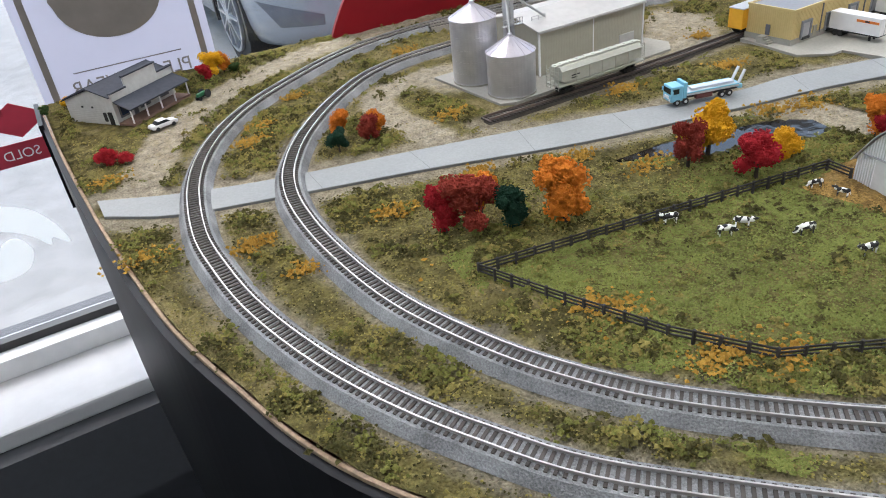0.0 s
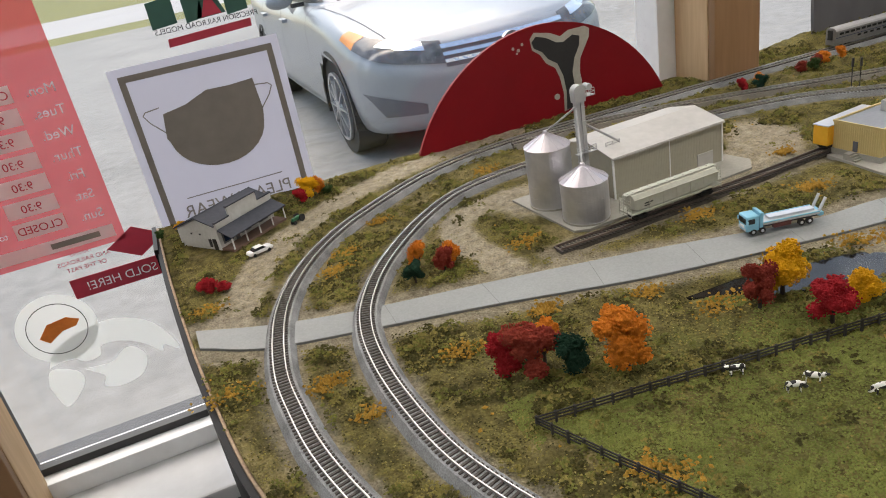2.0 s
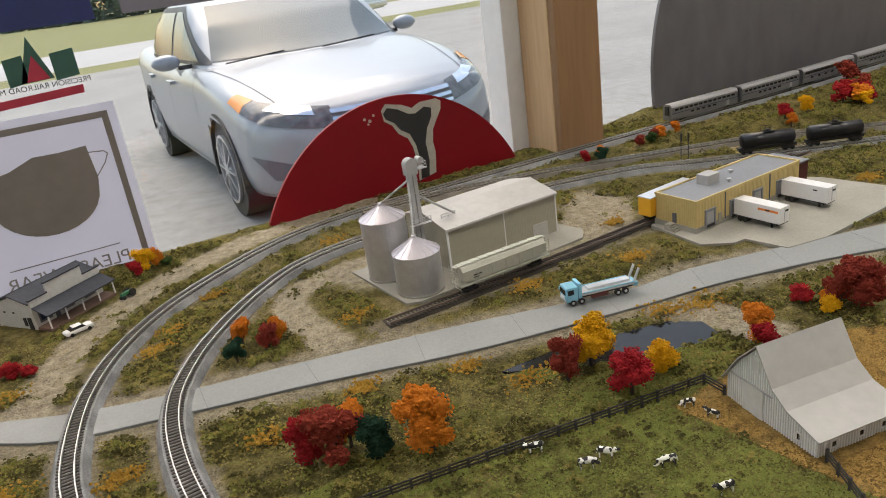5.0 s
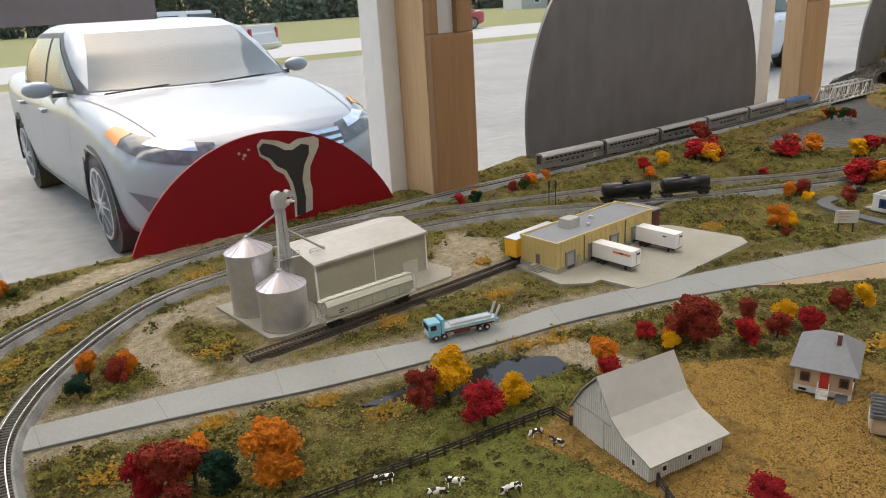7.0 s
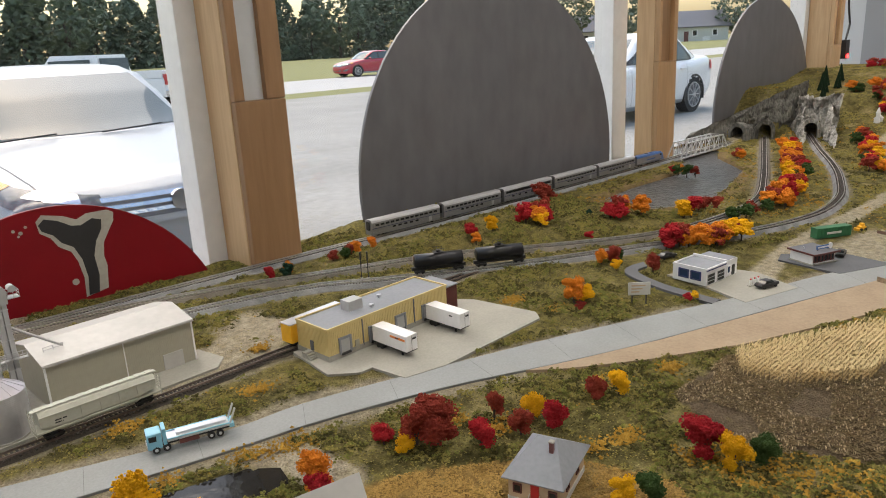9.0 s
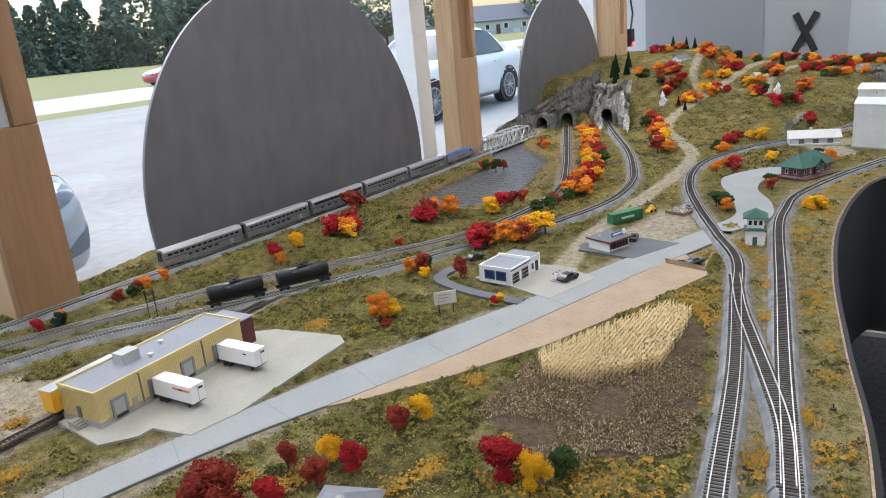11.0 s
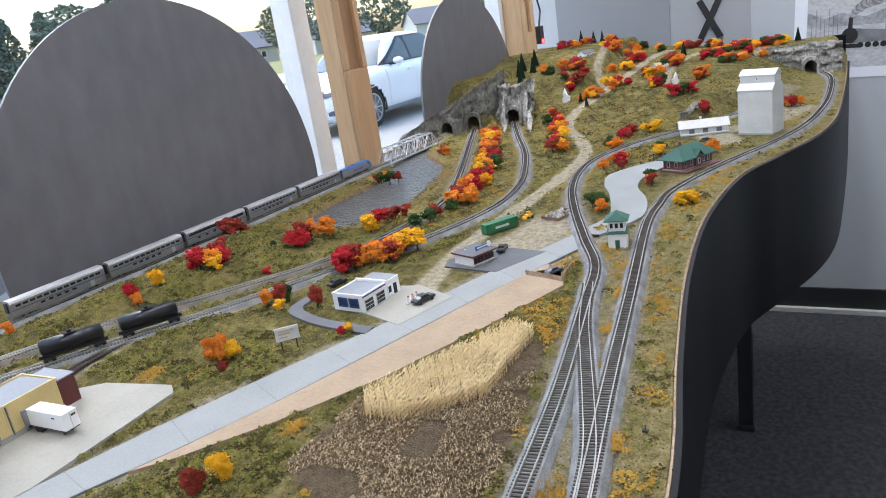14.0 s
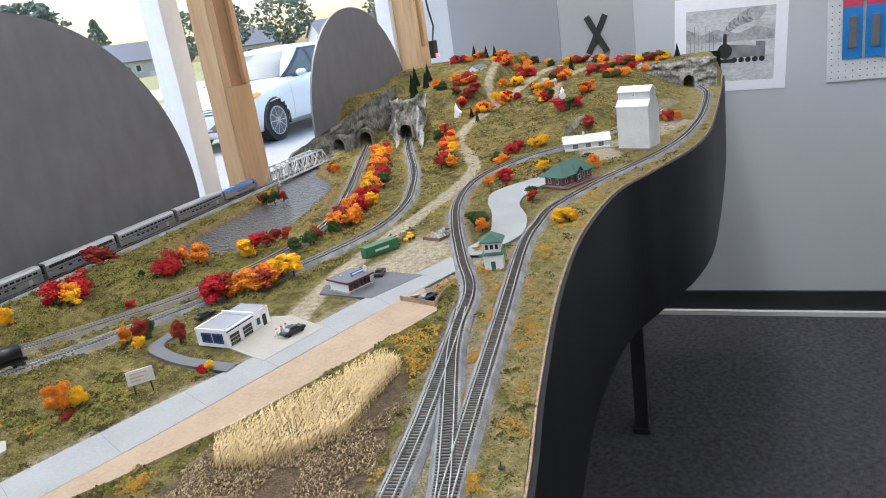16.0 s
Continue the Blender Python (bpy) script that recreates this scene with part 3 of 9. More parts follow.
    col = blend(col, sand * 0.75, (1 - smooth(0.013, 0.026, d)) * 0.8)
    d = np.abs(near_road - 0.026) + (n2 - 0.5) * 0.014
    col = blend(col, sand * 0.85, (1 - smooth(0.008, 0.02, d)) * 0.8)
    bank = near(np.array([(*p, 0) for p in RIVER + RIVER[:1]]), X, Y)
    col = blend(col, c(0.36, 0.25, 0.13), (1 - smooth(0.01, 0.05, bank + (n2 - 0.5) * 0.03)) * 0.8)
    col = blend(col, dry * 0.9, onhill * smooth(0.5, 0.8, n1) * 0.5)
    me = bpy.data.meshes.new("ground")
    n, k = X.shape
    verts = np.stack([X, Y, Z], -1).reshape(-1, 3)
    ids = np.arange(n * k).reshape(n, k)
    faces = np.stack([ids[:-1, :-1], ids[1:, :-1], ids[1:, 1:], ids[:-1, 1:]], -1).reshape(-1, 4)
    me.from_pydata(verts.tolist(), [], faces.tolist())
    at = me.color_attributes.new("soil", "FLOAT_COLOR", "POINT")
    at.data.foreach_set("color", np.c_[np.clip(col.reshape(-1, 3), 0.01, 1), np.ones(n * k)].astype(np.float32).ravel())
    me.shade_smooth()
    me.materials.append(M["ground"])
    return tagged(new("ground", me), "autumn scenic turf over a model railway board", "ground", kind="structure")


ground = build_ground()


def lies(x, y):
    """Height of the layout's surface."""
    return TOP + float(hill(x, y))


# board under the scenery, its raw edge and the black skirt
def skirt(z0, z1, offset, thick):
    return sweep(EDGE[::3] * [1, 1, 0], [(offset, z0), (offset - thick, z0), (offset - thick, z1), (offset, z1)])


board = thing("layout_table", Matrix.Identity(4), "long curved train table with black skirt and raw board edge", "table", kind="structure")
outline = [(p[0], p[1] + 0.004) for p in EDGE[::4]] + [(3.08, BACK - 0.002), (-0.425, BACK - 0.002)]
part("board", prism(bmesh.new(), outline, TOP - 0.06, TOP - 0.02), M["plywood"], board)
part("edge_strip", skirt(TOP - 0.03, TOP - 0.0005, -0.0005, 0.0022), M["plywood"], board, "raw pale board edge")
part("skirt", skirt(0.7, TOP - 0.003, -0.0029, 0.005), M["fascia"], board, "smooth black skirt panel")
part("end_panel", B(3.082, 3.088, -0.07, BACK, 0.7, TOP + 0.09), M["fascia"], board)
part("left_panel", B(-0.436, -0.431, 1.03, BACK + 0.004, 0.9, TOP + 0.002), M["fascia"], board)
for lx, ly in ((-0.2, 0.8), (0.4, 0.3), (1.3, 0.35), (2.37, 0.207), (2.95, 0.7), (1.3, 0.95), (2.6, 0.95), (-0.2, 1.0)):
    part("leg", B(lx - 0.02, lx + 0.02, ly - 0.022, ly + 0.022, FLOOR + 0.006, TOP - 0.06), M["black"], board)
    part("foot", B(lx - 0.03, lx + 0.026, ly - 0.028, ly + 0.026, FLOOR, FLOOR + 0.02, bevel=0.004), M["black"], board)
    part("leg_brace", B(lx - 0.026, lx + 0.026, ly + 0.0225, ly + 0.04, 0.24, 0.5), M["black"], board)


# ---- tracks ----
def track(name, pts, label, rail="rail", bed="ballast", width=0.0098, near_box=None, z=TOP):
    tr = thing(name, Matrix.Identity(4), label, "railway track", kind="structure")
    line = curve(pts, 0.0042)
    line[:, 2] = z
    fine = line[::3] if (len(line) - 1) % 3 == 0 else np.r_[line[::3], line[-1:]]
    part("roadbed", sweep(fine, [(width, 0.0052), (width + 0.0042, -0.001), (-width - 0.0042, -0.001), (-width, 0.0052)]), M[bed], tr, smooth=False)
    for s in (-1, 1):
        o = s * 0.0049
        part("rail", sweep(fine, [(o - 0.00042, 0.0062), (o - 0.00042, 0.0082), (o + 0.00042, 0.0082), (o + 0.00042, 0.0062)]), M[rail], tr)
    t, _ = sides(line)
    one = bpy.data.meshes.new("tie")
    bm = B(-0.0009, 0.0009, -0.0079, 0.0079, 0.0044, 0.0061, bevel=0.0)
    bm.to_mesh(one)
    bm.free()
    one.materials.append(M["tie"])
    vs, fs, count = [], [], 0
    corner = [tuple(v.co) for v in one.vertices]
    quads = [tuple(p.vertices) for p in one.polygons]
    for p, d in zip(line, t):
        a = math.atan2(d[1], d[0])
        close = near_box and near_box[0] < p[0] < near_box[1] and near_box[2] < p[1] < near_box[3]
        m = Matrix.Translation((p[0], p[1], p[2])) @ Matrix.Rotation(a, 4, "Z")
        if close and count < 290:
            share("tie", one, m, tr)
            count += 1
        else:
            b = len(vs)
            vs += [tuple(m @ Vector(q)) for q in corner]
            fs += [tuple(b + i for i in q) for q in quads]
    if vs:
        me = bpy.data.meshes.new("ties")
        me.from_pydata(vs, [], fs)
        me.materials.append(M["tie"])
        ob = new("ties", me)
        ob.parent = tr
        tagged(ob, kind="stuff")
    return tr


track("railway_track", T1, "outer main line on grey ballast bed round the curve", near_box=(-0.36, 0.1, 0.28, 1.1))
track("railway_track", T2, "inner main line on grey ballast bed", near_box=(-0.3, 0.1, 0.2, 1.0))
track("railway_track", TA, "weathered branch line on brown ballast", "rail", "ballast_b", near_box=(0.0, 0.5, 0.5, 1.1), z=TOP - 0.0008)
track("railway_track", TC, "inner front line on grey ballast bed", near_box=(0.3, 1.0, 0, 0.4))
track("railway_track", TD, "outer front line on grey ballast bed", near_box=(0.3, 1.2, 0, 0.4))
track("railway_track", TX, "crossover between the two front lines", near_box=(0.3, 1.2, 0, 0.4), z=TOP + 0.0003)
track("siding_track", SPUR, "dark-railed siding ending beside the silos", "rail_dark", "siding_bed", width=0.003, near_box=(-0.1, 0.3, 0.6, 0.8), z=TOP - 0.0032)

# ---- roads and pads ----
def strip(name, pairs, z, thick, material, label, parent=None, kind="structure"):
    bm = bmesh.new()
    a = curve([p for p, _ in pairs], 0.01)
    b = curve([q for _, q in pairs], 0.01)
    n = min(len(a), len(b))
    ia, ib = np.linspace(0, len(a) - 1, n).round().astype(int), np.linspace(0, len(b) - 1, n).round().astype(int)
    rows = []
    for p, q in zip(a[ia], b[ib]):
        rows.append([bm.verts.new((*v[:2], h)) for v, h in ((p, z - thick), (p, z), (q, z), (q, z - thick))])
    for r, s in zip(rows, rows[1:]):
        for i in range(3):
            bm.faces.new((r[i], s[i], s[i + 1], r[i + 1]))
    ob = part(name, bm, material, parent)
    return tagged(ob, label, name.replace("_", " "), kind=kind) if parent is None else ob


road = strip("road", ROAD, TOP + 0.0008, 0.005, M["road"], "pale grey concrete road with faint slab joints")
bm = bmesh.new()
ra, rb = curve([p for p, _ in ROAD], 0.01), curve([q for _, q in ROAD], 0.01)
for i in range(6, 100, 6):
    p, q = ra[int(i / 100 * (len(ra) - 1))], rb[int(i / 100 * (len(rb) - 1))]
    beam(bm, (p[0], p[1], TOP + 0.0006), (q[0], q[1], TOP + 0.0006), 0.00045, 0.0005)
part("slab_joint", bm, M["roadline"], road)
bm = bmesh.new()
for lane in (ra + (rb[np.linspace(0, len(rb) - 1, len(ra)).astype(int)] - ra) * 0.0,):
    for p, q in zip(lane[::2], lane[2::2]):
        beam(bm, (p[0], p[1], TOP - 0.0012), (q[0], q[1], TOP - 0.0012), 0.0008, 0.003)
part("road_edge", bm, M["roadline"], road)


def slab(name, poly, z, label, material, thick=0.004):
    return tagged(part(name, prism(bmesh.new(), poly, z - thick, z), material), label, name.replace("_", " "), kind="structure")


slab("pavement", [(0.262, 0.622), (0.288, 0.6), (0.303, 0.6), (0.31, 0.555), (0.357, 0.545), (0.522, 0.553), (0.535, 0.57), (0.52, 0.66), (0.49, 0.7), (0.27, 0.7)],
     TOP + 0.0014, "grey concrete truck yard by the yellow warehouse", M["concrete"])
slab("pavement", [(-0.042, 0.845), (-0.034, 0.727), (-0.02, 0.72), (0.195, 0.73), (0.212, 0.75), (0.19, 0.85)], TOP + 0.0012, "grey concrete pad under the silos", M["concrete"])
slab("pavement", [(0.72, 0.392), (0.745, 0.455), (0.76, 0.52), (0.83, 0.5), (0.842, 0.43), (0.81, 0.365)], TOP + 0.0012, "grey concrete forecourt of the filling station", M["concrete"])
slab("pavement", [(0.9, 0.345), (0.915, 0.432), (0.945, 0.44), (0.999, 0.365), (0.985, 0.305)], TOP + 0.0012, "dark asphalt lot round the drive-in", M["asphalt"])
slab("dirt_strip", DIRT,
     TOP + 0.002, "bare tan dirt strip along the road", M["dirtboard"])
DEPOT_ROAD = [((1.06, 0.24), (1.06, 0.288)), ((1.14, 0.2), (1.15, 0.262)), ((1.2, 0.2), (1.22, 0.275)), ((1.26, 0.215), (1.3, 0.3)), ((1.33, 0.245), (1.36, 0.325)),
              ((1.4, 0.25), (1.44, 0.335)), ((1.46, 0.24), (1.53, 0.28)), ((1.53, 0.19), (1.57, 0.21))]
strip("depot_road", [((q[0] + (p[0] - q[0]) * 0.85, q[1] + (p[1] - q[1]) * 0.85), q) for p, q in DEPOT_ROAD], TOP + 0.0024, 0.005, M["road"], "pale curved road to the brick depot")
strip("loop_road", [((0.79, 0.575), (0.775, 0.56)), ((0.755, 0.58), (0.755, 0.562)), ((0.728, 0.565), (0.74, 0.55)), ((0.712, 0.53), (0.728, 0.525)), ((0.7, 0.49), (0.717, 0.488)), ((0.69, 0.42), (0.708, 0.418))],
      TOP + 0.0022, 0.004, M["asphalt"], "narrow dark curved drive")

pond = tagged(part("pond", prism(bmesh.new(), POND, TOP - 0.0035, TOP - 0.0008), M["water"]), "glossy black resin pond with bright reflections", "pond", kind="structure")
river = tagged(part("river", prism(bmesh.new(), RIVER, TOP - 0.015, TOP - 0.006), M["river"]), "rippled grey resin river under the truss bridge", "river", kind="structure")

# ---- the shop ----
X0, X1, Y0, YW, CEIL = -3.2, 3.4, -4.2, 1.145, 2.45
SILL = 0.655


def struct(name, bm, material, label, category="wall"):
    return tagged(part(name, bm, material), label, category, kind="structure")


struct("floor", B(X0 - 0.1, X1 + 0.1, Y0 - 0.1, 1.3, FLOOR - 0.1, FLOOR), M["carpet"], "dark charcoal ribbed carpet", "floor")
struct("ceiling", B(X0 - 0.1, X1 + 0.1, Y0 - 0.1, 1.3, CEIL, CEIL + 0.1), M["ceiling"], "plain white ceiling", "ceiling")
struct("wall_east", B(X1, X1 + 0.1, Y0, 1.3, FLOOR, CEIL), M["wallgrey"], "pale grey painted wall")
struct("wall_west", B(X0 - 0.1, X0, Y0, 1.3, FLOOR, CEIL), M["wallgrey"], "pale grey painted wall")
struct("wall_south", B(X0, X1, Y0 - 0.1, Y0, FLOOR, CEIL), M["wallgrey"], "pale grey painted wall")
struct("wall_north", B(X0, X1, 1.13, 1.3, FLOOR, SILL - 0.025), M["kneewall"], "dark low wall under the shop window")
struct("wall_north", B(X0, X1, 1.1, 1.3, 2.25, CEIL), M["wallgrey"], "strip of wall over the shop window")
struct("window_sill", B(X0, X1, 1.0, 1.19, SILL - 0.025, SILL, bevel=0.004), M["sill"], "broad painted window sill, grey from shade in its colour", "window sill")
struct("window_ledge", B(X0, X1, 0.975, 1.128, SILL - 0.16, SILL - 0.026), M["kneewall"], "dark ledge under the window sill", "ledge")
struct("baseboard", B(X1 - 0.012, X1, Y0, 1.1, FLOOR + 0.02, FLOOR + 0.11), M["black"], "black rubber baseboard", "baseboard")
struct("floor_trim", B(X1 - 0.035, X1, Y0, 1.1, FLOOR, FLOOR + 0.02), M["offwhite"], "thin white floor strip", "trim")

window = thing("window_1", Matrix.Identity(4), "large shop window in white aluminium frames with stickers", "window", kind="structure")
for a, b in ((-3.2, -0.72), (-0.72, 0.42), (0.42, 1.55), (1.55, 2.84), (2.84, 3.4)):
    pane = part("pane", B(a + 0.03, b - 0.03, 1.146, 1.152, SILL + 0.04, 2.2), M["glass"], window)
    pane.visible_shadow = False
    part("gasket", B(a + 0.02, b - 0.02, 1.14, 1.156, SILL + 0.03, SILL + 0.042), M["gasket"], window)
part("bottom_rail", B(-3.2, 3.4, 1.115, 1.18, SILL, SILL + 0.03, bevel=0.002), M["frame"], window)
part("top_rail", B(-3.2, 3.4, 1.115, 1.18, 2.2, 2.25, bevel=0.002), M["frame"], window)


def post(x0, x1, label, face="woodshade", front=1.03, back=1.121, recess=(0.2, 0.62), panel="sill", mullion=None):
    """A timber post in front of a white mullion, with a recess in the upper part of its face."""
    a, b = mullion or (x0 - 0.032, x1 - 0.02)
    part("mullion", B(a, b, 1.122, 1.18, SILL + 0.03, 2.2, bevel=0.002), M["frame"], window)
    part("gasket", B(b, b + 0.006, 1.13, 1.172, SILL + 0.03, 2.2), M["gasket"], window)
    p = thing("window_post", pose(x0, 0, 0), label, "post", "timber posts before the window", "structure")
    w, r0, r1 = x1 - x0, recess[0], recess[1]
    # Core has the lit tone; face and panel colours bring in the room-side shade
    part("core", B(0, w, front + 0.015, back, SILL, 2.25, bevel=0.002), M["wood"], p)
    part("facing", B(0.001, w - 0.001, front, front + 0.0145, SILL, 1.256, bevel=0.002), M[face], p, "room-side facing board")
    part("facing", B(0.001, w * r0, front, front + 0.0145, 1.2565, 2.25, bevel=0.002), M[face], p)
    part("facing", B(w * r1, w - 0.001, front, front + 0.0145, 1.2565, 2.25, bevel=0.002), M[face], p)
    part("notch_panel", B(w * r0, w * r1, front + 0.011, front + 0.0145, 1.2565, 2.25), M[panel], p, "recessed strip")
    return p


post(0.41, 0.498, "pale pine post with shade-toned facing board")
post(1.587, 1.678, "pale pine post with a recess in its upper face", "woodhalfshade", 1.02, 1.086, (0.14, 0.78), "woodshade", (1.535, 1.6))
post(2.83, 2.93, "pale pine post with a recess near the corner", "wood", 1.03, 1.121, (0.2, 0.62), "woodshade")
post(-0.76, -0.685, "pale pine post with shade-toned facing board beside the sill")
for cx in (-1.0, 0.9, 2.7):
    for cy in (-1.9, 0.2):
        lampbody = thing("ceiling_light", pose(cx, cy, CEIL), "white ceiling light with flat diffuser", "ceiling light", "ceiling lights")
        part("housing", B(-0.62, 0.62, -0.16, 0.16, -0.03, 0.0), M["white"], lampbody)
        part("diffuser", B(-0.6, 0.6, -0.14, 0.14, -0.036, -0.031), M["tube"], lampbody, "glowing diffuser")

# ---- outside ----
bm = bmesh.new()
bands = [(1.3, 21.5, "lot"), (21.5, 24.5, "lawn"), (24.5, 36, "street"), (36, 900, "lawn")]
me = bpy.data.meshes.new("terrain")
vs, fs, mi = [], [], []
for k, (a, b, name) in enumerate(bands):
    i = len(vs)
    vs += [(-900, a, GROUND), (900, a, GROUND), (900, b, GROUND), (-900, b, GROUND)]
    fs.append((i, i + 1, i + 2, i + 3))
i = len(vs)
me.from_pydata(vs, [], fs)
for name in ("lot", "lawn", "street"):
    me.materials.append(M[name])
me.polygons.foreach_set("material_index", [0, 1, 2, 1])
tagged(new("terrain", me), "pale gravel car park, street and autumn field", "ground", kind="structure")

# ---- buildings on the layout ----
def at(x, y, rz=0.0, z=None):
    return pose(x, y, (TOP + 0.0014) if z is None else z, 0, 0, rz)


def gable_roof(bm, x0, x1, y0, y1, ze, zr, over=0.002, t=0.0012):
    """Two sloping slabs with a ridge along x."""
    ym = (y0 + y1) / 2
    for s, ya in ((1, y0 - over), (-1, y1 + over)):
        dz = (zr - ze) / abs(ym - (y0 if s > 0 else y1)) * over
        pr = [(ya, ze - dz), (ym, zr), (ym, zr + t), (ya, ze - dz + t)]
        extrude_x(bm, pr, x0 - over, x1 + over)
    return bm


def hip_roof(bm, x0, x1, y0, y1, z0, z1, over=0.003, t=0.001, ridge=0.5):
    x0, x1, y0, y1 = x0 - over, x1 + over, y0 - over, y1 + over
    ym = (y0 + y1) / 2
    inset = (y1 - y0) / 2 * min(1, (x1 - x0) / (y1 - y0)) * (1 - 0.0) if x1 - x0 > y1 - y0 else (x1 - x0) / 2 * 0.7
    lo = [bm.verts.new(p) for p in ((x0, y0, z0), (x1, y0, z0), (x1, y1, z0), (x0, y1, z0))]
    up = [bm.verts.new(p) for p in ((x0, y0, z0 + t), (x1, y0, z0 + t), (x1, y1, z0 + t), (x0, y1, z0 + t))]
    r = [bm.verts.new((x0 + inset, ym, z1)), bm.verts.new((x1 - inset, ym, z1))]
    bm.faces.new(lo[::-1])
    for i in range(4):
        bm.faces.new((lo[i], lo[(i + 1) % 4], up[(i + 1) % 4], up[i]))
    bm.faces.new((up[0], up[1], r[1], r[0]))
    bm.faces.new((up[2], up[3], r[0], r[1]))
    bm.faces.new((up[1], up[2], r[1]))
    bm.faces.new((up[3], up[0], r[0]))
    return bm


def siding(bm, x0, x1, y, z0, z1, step, up=False, d=0.00035):
    """Thin battens over a wall that faces -y."""
    if up:
        n = int((x1 - x0) / step)
        for i in range(n):
            x = x0 + (i + 0.5) * (x1 - x0) / n
            box(bm, x - 0.00025, x + 0.00025, y - d, y, z0, z1)
    else:
        n = int((z1 - z0) / step)
        for i in range(n):
            z = z0 + (i + 0.5) * (z1 - z0) / n
            box(bm, x0, x1, y - d, y, z - 0.0002, z + 0.0002)
    return bm


def sash(parent, x, y, z, w, h, face, name="window", frame="white", pane="darkwin", d=0.0006):
    """A small window on a wall; face is one of -y, +y, -x, +x."""
    f, g = bmesh.new(), bmesh.new()
    b = min(w, h) * 0.14
    if face in ("-y", "+y"):
        s = -1 if face == "-y" else 1
        ya, yb = sorted((y, y + s * d * 2))
        box(f, x - w / 2, x - w / 2 + b, ya, yb, z, z + h), box(f, x + w / 2 - b, x + w / 2, ya, yb, z, z + h)
        box(f, x - w / 2 + b, x + w / 2 - b, ya, yb, z, z + b), box(f, x - w / 2 + b, x + w / 2 - b, ya, yb, z + h - b, z + h)
        ya, yb = sorted((y, y + s * d))
        box(g, x - w / 2 + b, x + w / 2 - b, ya, yb, z + b, z + h - b)
    else:
        s = -1 if face == "-x" else 1
        xa, xb = sorted((x, x + s * d * 2))
        box(f, xa, xb, y - w / 2, y - w / 2 + b, z, z + h), box(f, xa, xb, y + w / 2 - b, y + w / 2, z, z + h)
        box(f, xa, xb, y - w / 2 + b, y + w / 2 - b, z, z + b), box(f, xa, xb, y - w / 2 + b, y + w / 2 - b, z + h - b, z + h)
        xa, xb = sorted((x, x + s * d))
        box(g, xa, xb, y - w / 2 + b, y + w / 2 - b, z + b, z + h - b)
    o = part(name, f, M[frame], parent)
    part("pane", g, M[pane], o)
    return o


def silo(x, y, r, wall, apex, label):
    s = thing("silo", at(x, y), label, "silo", "grain silos")
    bm = bmesh.new()
    n = int(wall / 0.0009)
    prof = [(r * (1 + 0.0035 * (i % 2)), wall * i / n) for i in range(n + 1)]
    seg = 40
    rings = [[bm.verts.new((q * math.cos(2 * math.pi * k / seg), q * math.sin(2 * math.pi * k / seg), h)) for k in range(seg)] for q, h in prof]
    for a, b in zip(rings, rings[1:]):
        for k in range(seg):
            bm.faces.new((a[k], a[(k + 1) % seg], b[(k + 1) % seg], b[k]))
    part("wall", bm, M["steel"], s, "corrugated silver wall")
    part("roof", rod(bmesh.new(), (0, 0, wall), (0, 0, apex - 0.001), r * 1.03, 0.0025, 32), M["steelroof"], s, "conical ribbed roof")
    bm = bmesh.new()
    for k in range(16):
        a = 2 * math.pi * k / 16
        beam(bm, (r * 1.03 * math.cos(a), r * 1.03 * math.sin(a), wall + 0.0003), (0.0025 * math.cos(a), 0.0025 * math.sin(a), apex - 0.0007), 0.0004, 0.0004)
    part("roof_ribs", bm, M["steelroof"], s)
    part("cap", rod(bmesh.new(), (0, 0, apex - 0.0012), (0, 0, apex + 0.0015), 0.003, 0.0022, 16), M["steelroof"], s)
    for q in range(1, int(wall / 0.0125) + 1):
        bm = bmesh.new()
        rod(bm, (0, 0, q * 0.0125 - 0.0003), (0, 0, q * 0.0125 + 0.0003), r * 1.0065, None, 40)
        part("band", bm, M["steel"], s)
    part("footing", rod(bmesh.new(), (0, 0, -0.0012), (0, 0, 0.0015), r * 1.03, None, 40), M["concrete"], s)
    bm = bmesh.new()
    for i in range(int(wall / 0.003)):
        beam(bm, (r + 0.0008, -0.0018, 0.002 + i * 0.003), (r + 0.0008, 0.0018, 0.002 + i * 0.003), 0.0004, 0.0004)
    for q in (-0.0018, 0.0018):
        beam(bm, (r + 0.0008, q, 0), (r + 0.0008, q, wall), 0.0004, 0.0004)
    part("ladder", bm, M["alu"], s)
    return s


silo(-0.006, 0.747, 0.0243, 0.0425, 0.0575, "lower corrugated steel grain silo with conical roof on concrete pad")
silo(-0.012, 0.805, 0.0243, 0.0665, 0.0808, "taller corrugated steel grain silo with conical roof on concrete pad")

leg = thing("bucket_elevator", at(0.021, 0.788), "grey bucket elevator tower with spouts above the silos", "elevator")
for x in (-0.0026, 0.0026):
    part("casing", B(x - 0.0022, x + 0.0022, -0.0034, 0.0034, 0, 0.112, bevel=0.0003), M["leggrey"], leg)
for k in range(7):
    part("casing_band", B(-0.0053, 0.0053, -0.0038, 0.0038, 0.012 + k * 0.015, 0.0128 + k * 0.015), M["leggrey"], leg)
arch = [(-0.0062, 0.108), (0.0062, 0.108), (0.0068, 0.119)] + [(0.0068 * math.cos(a), 0.119 + 0.0068 * math.sin(a)) for a in np.linspace(0, math.pi, 13)[1:]]
bm = prism(bmesh.new(), arch, -0.0046, 0.0046, Matrix.Rotation(radians(90), 4, "X"))
part("head", bm, M["leggrey"], leg, "rounded head housing")
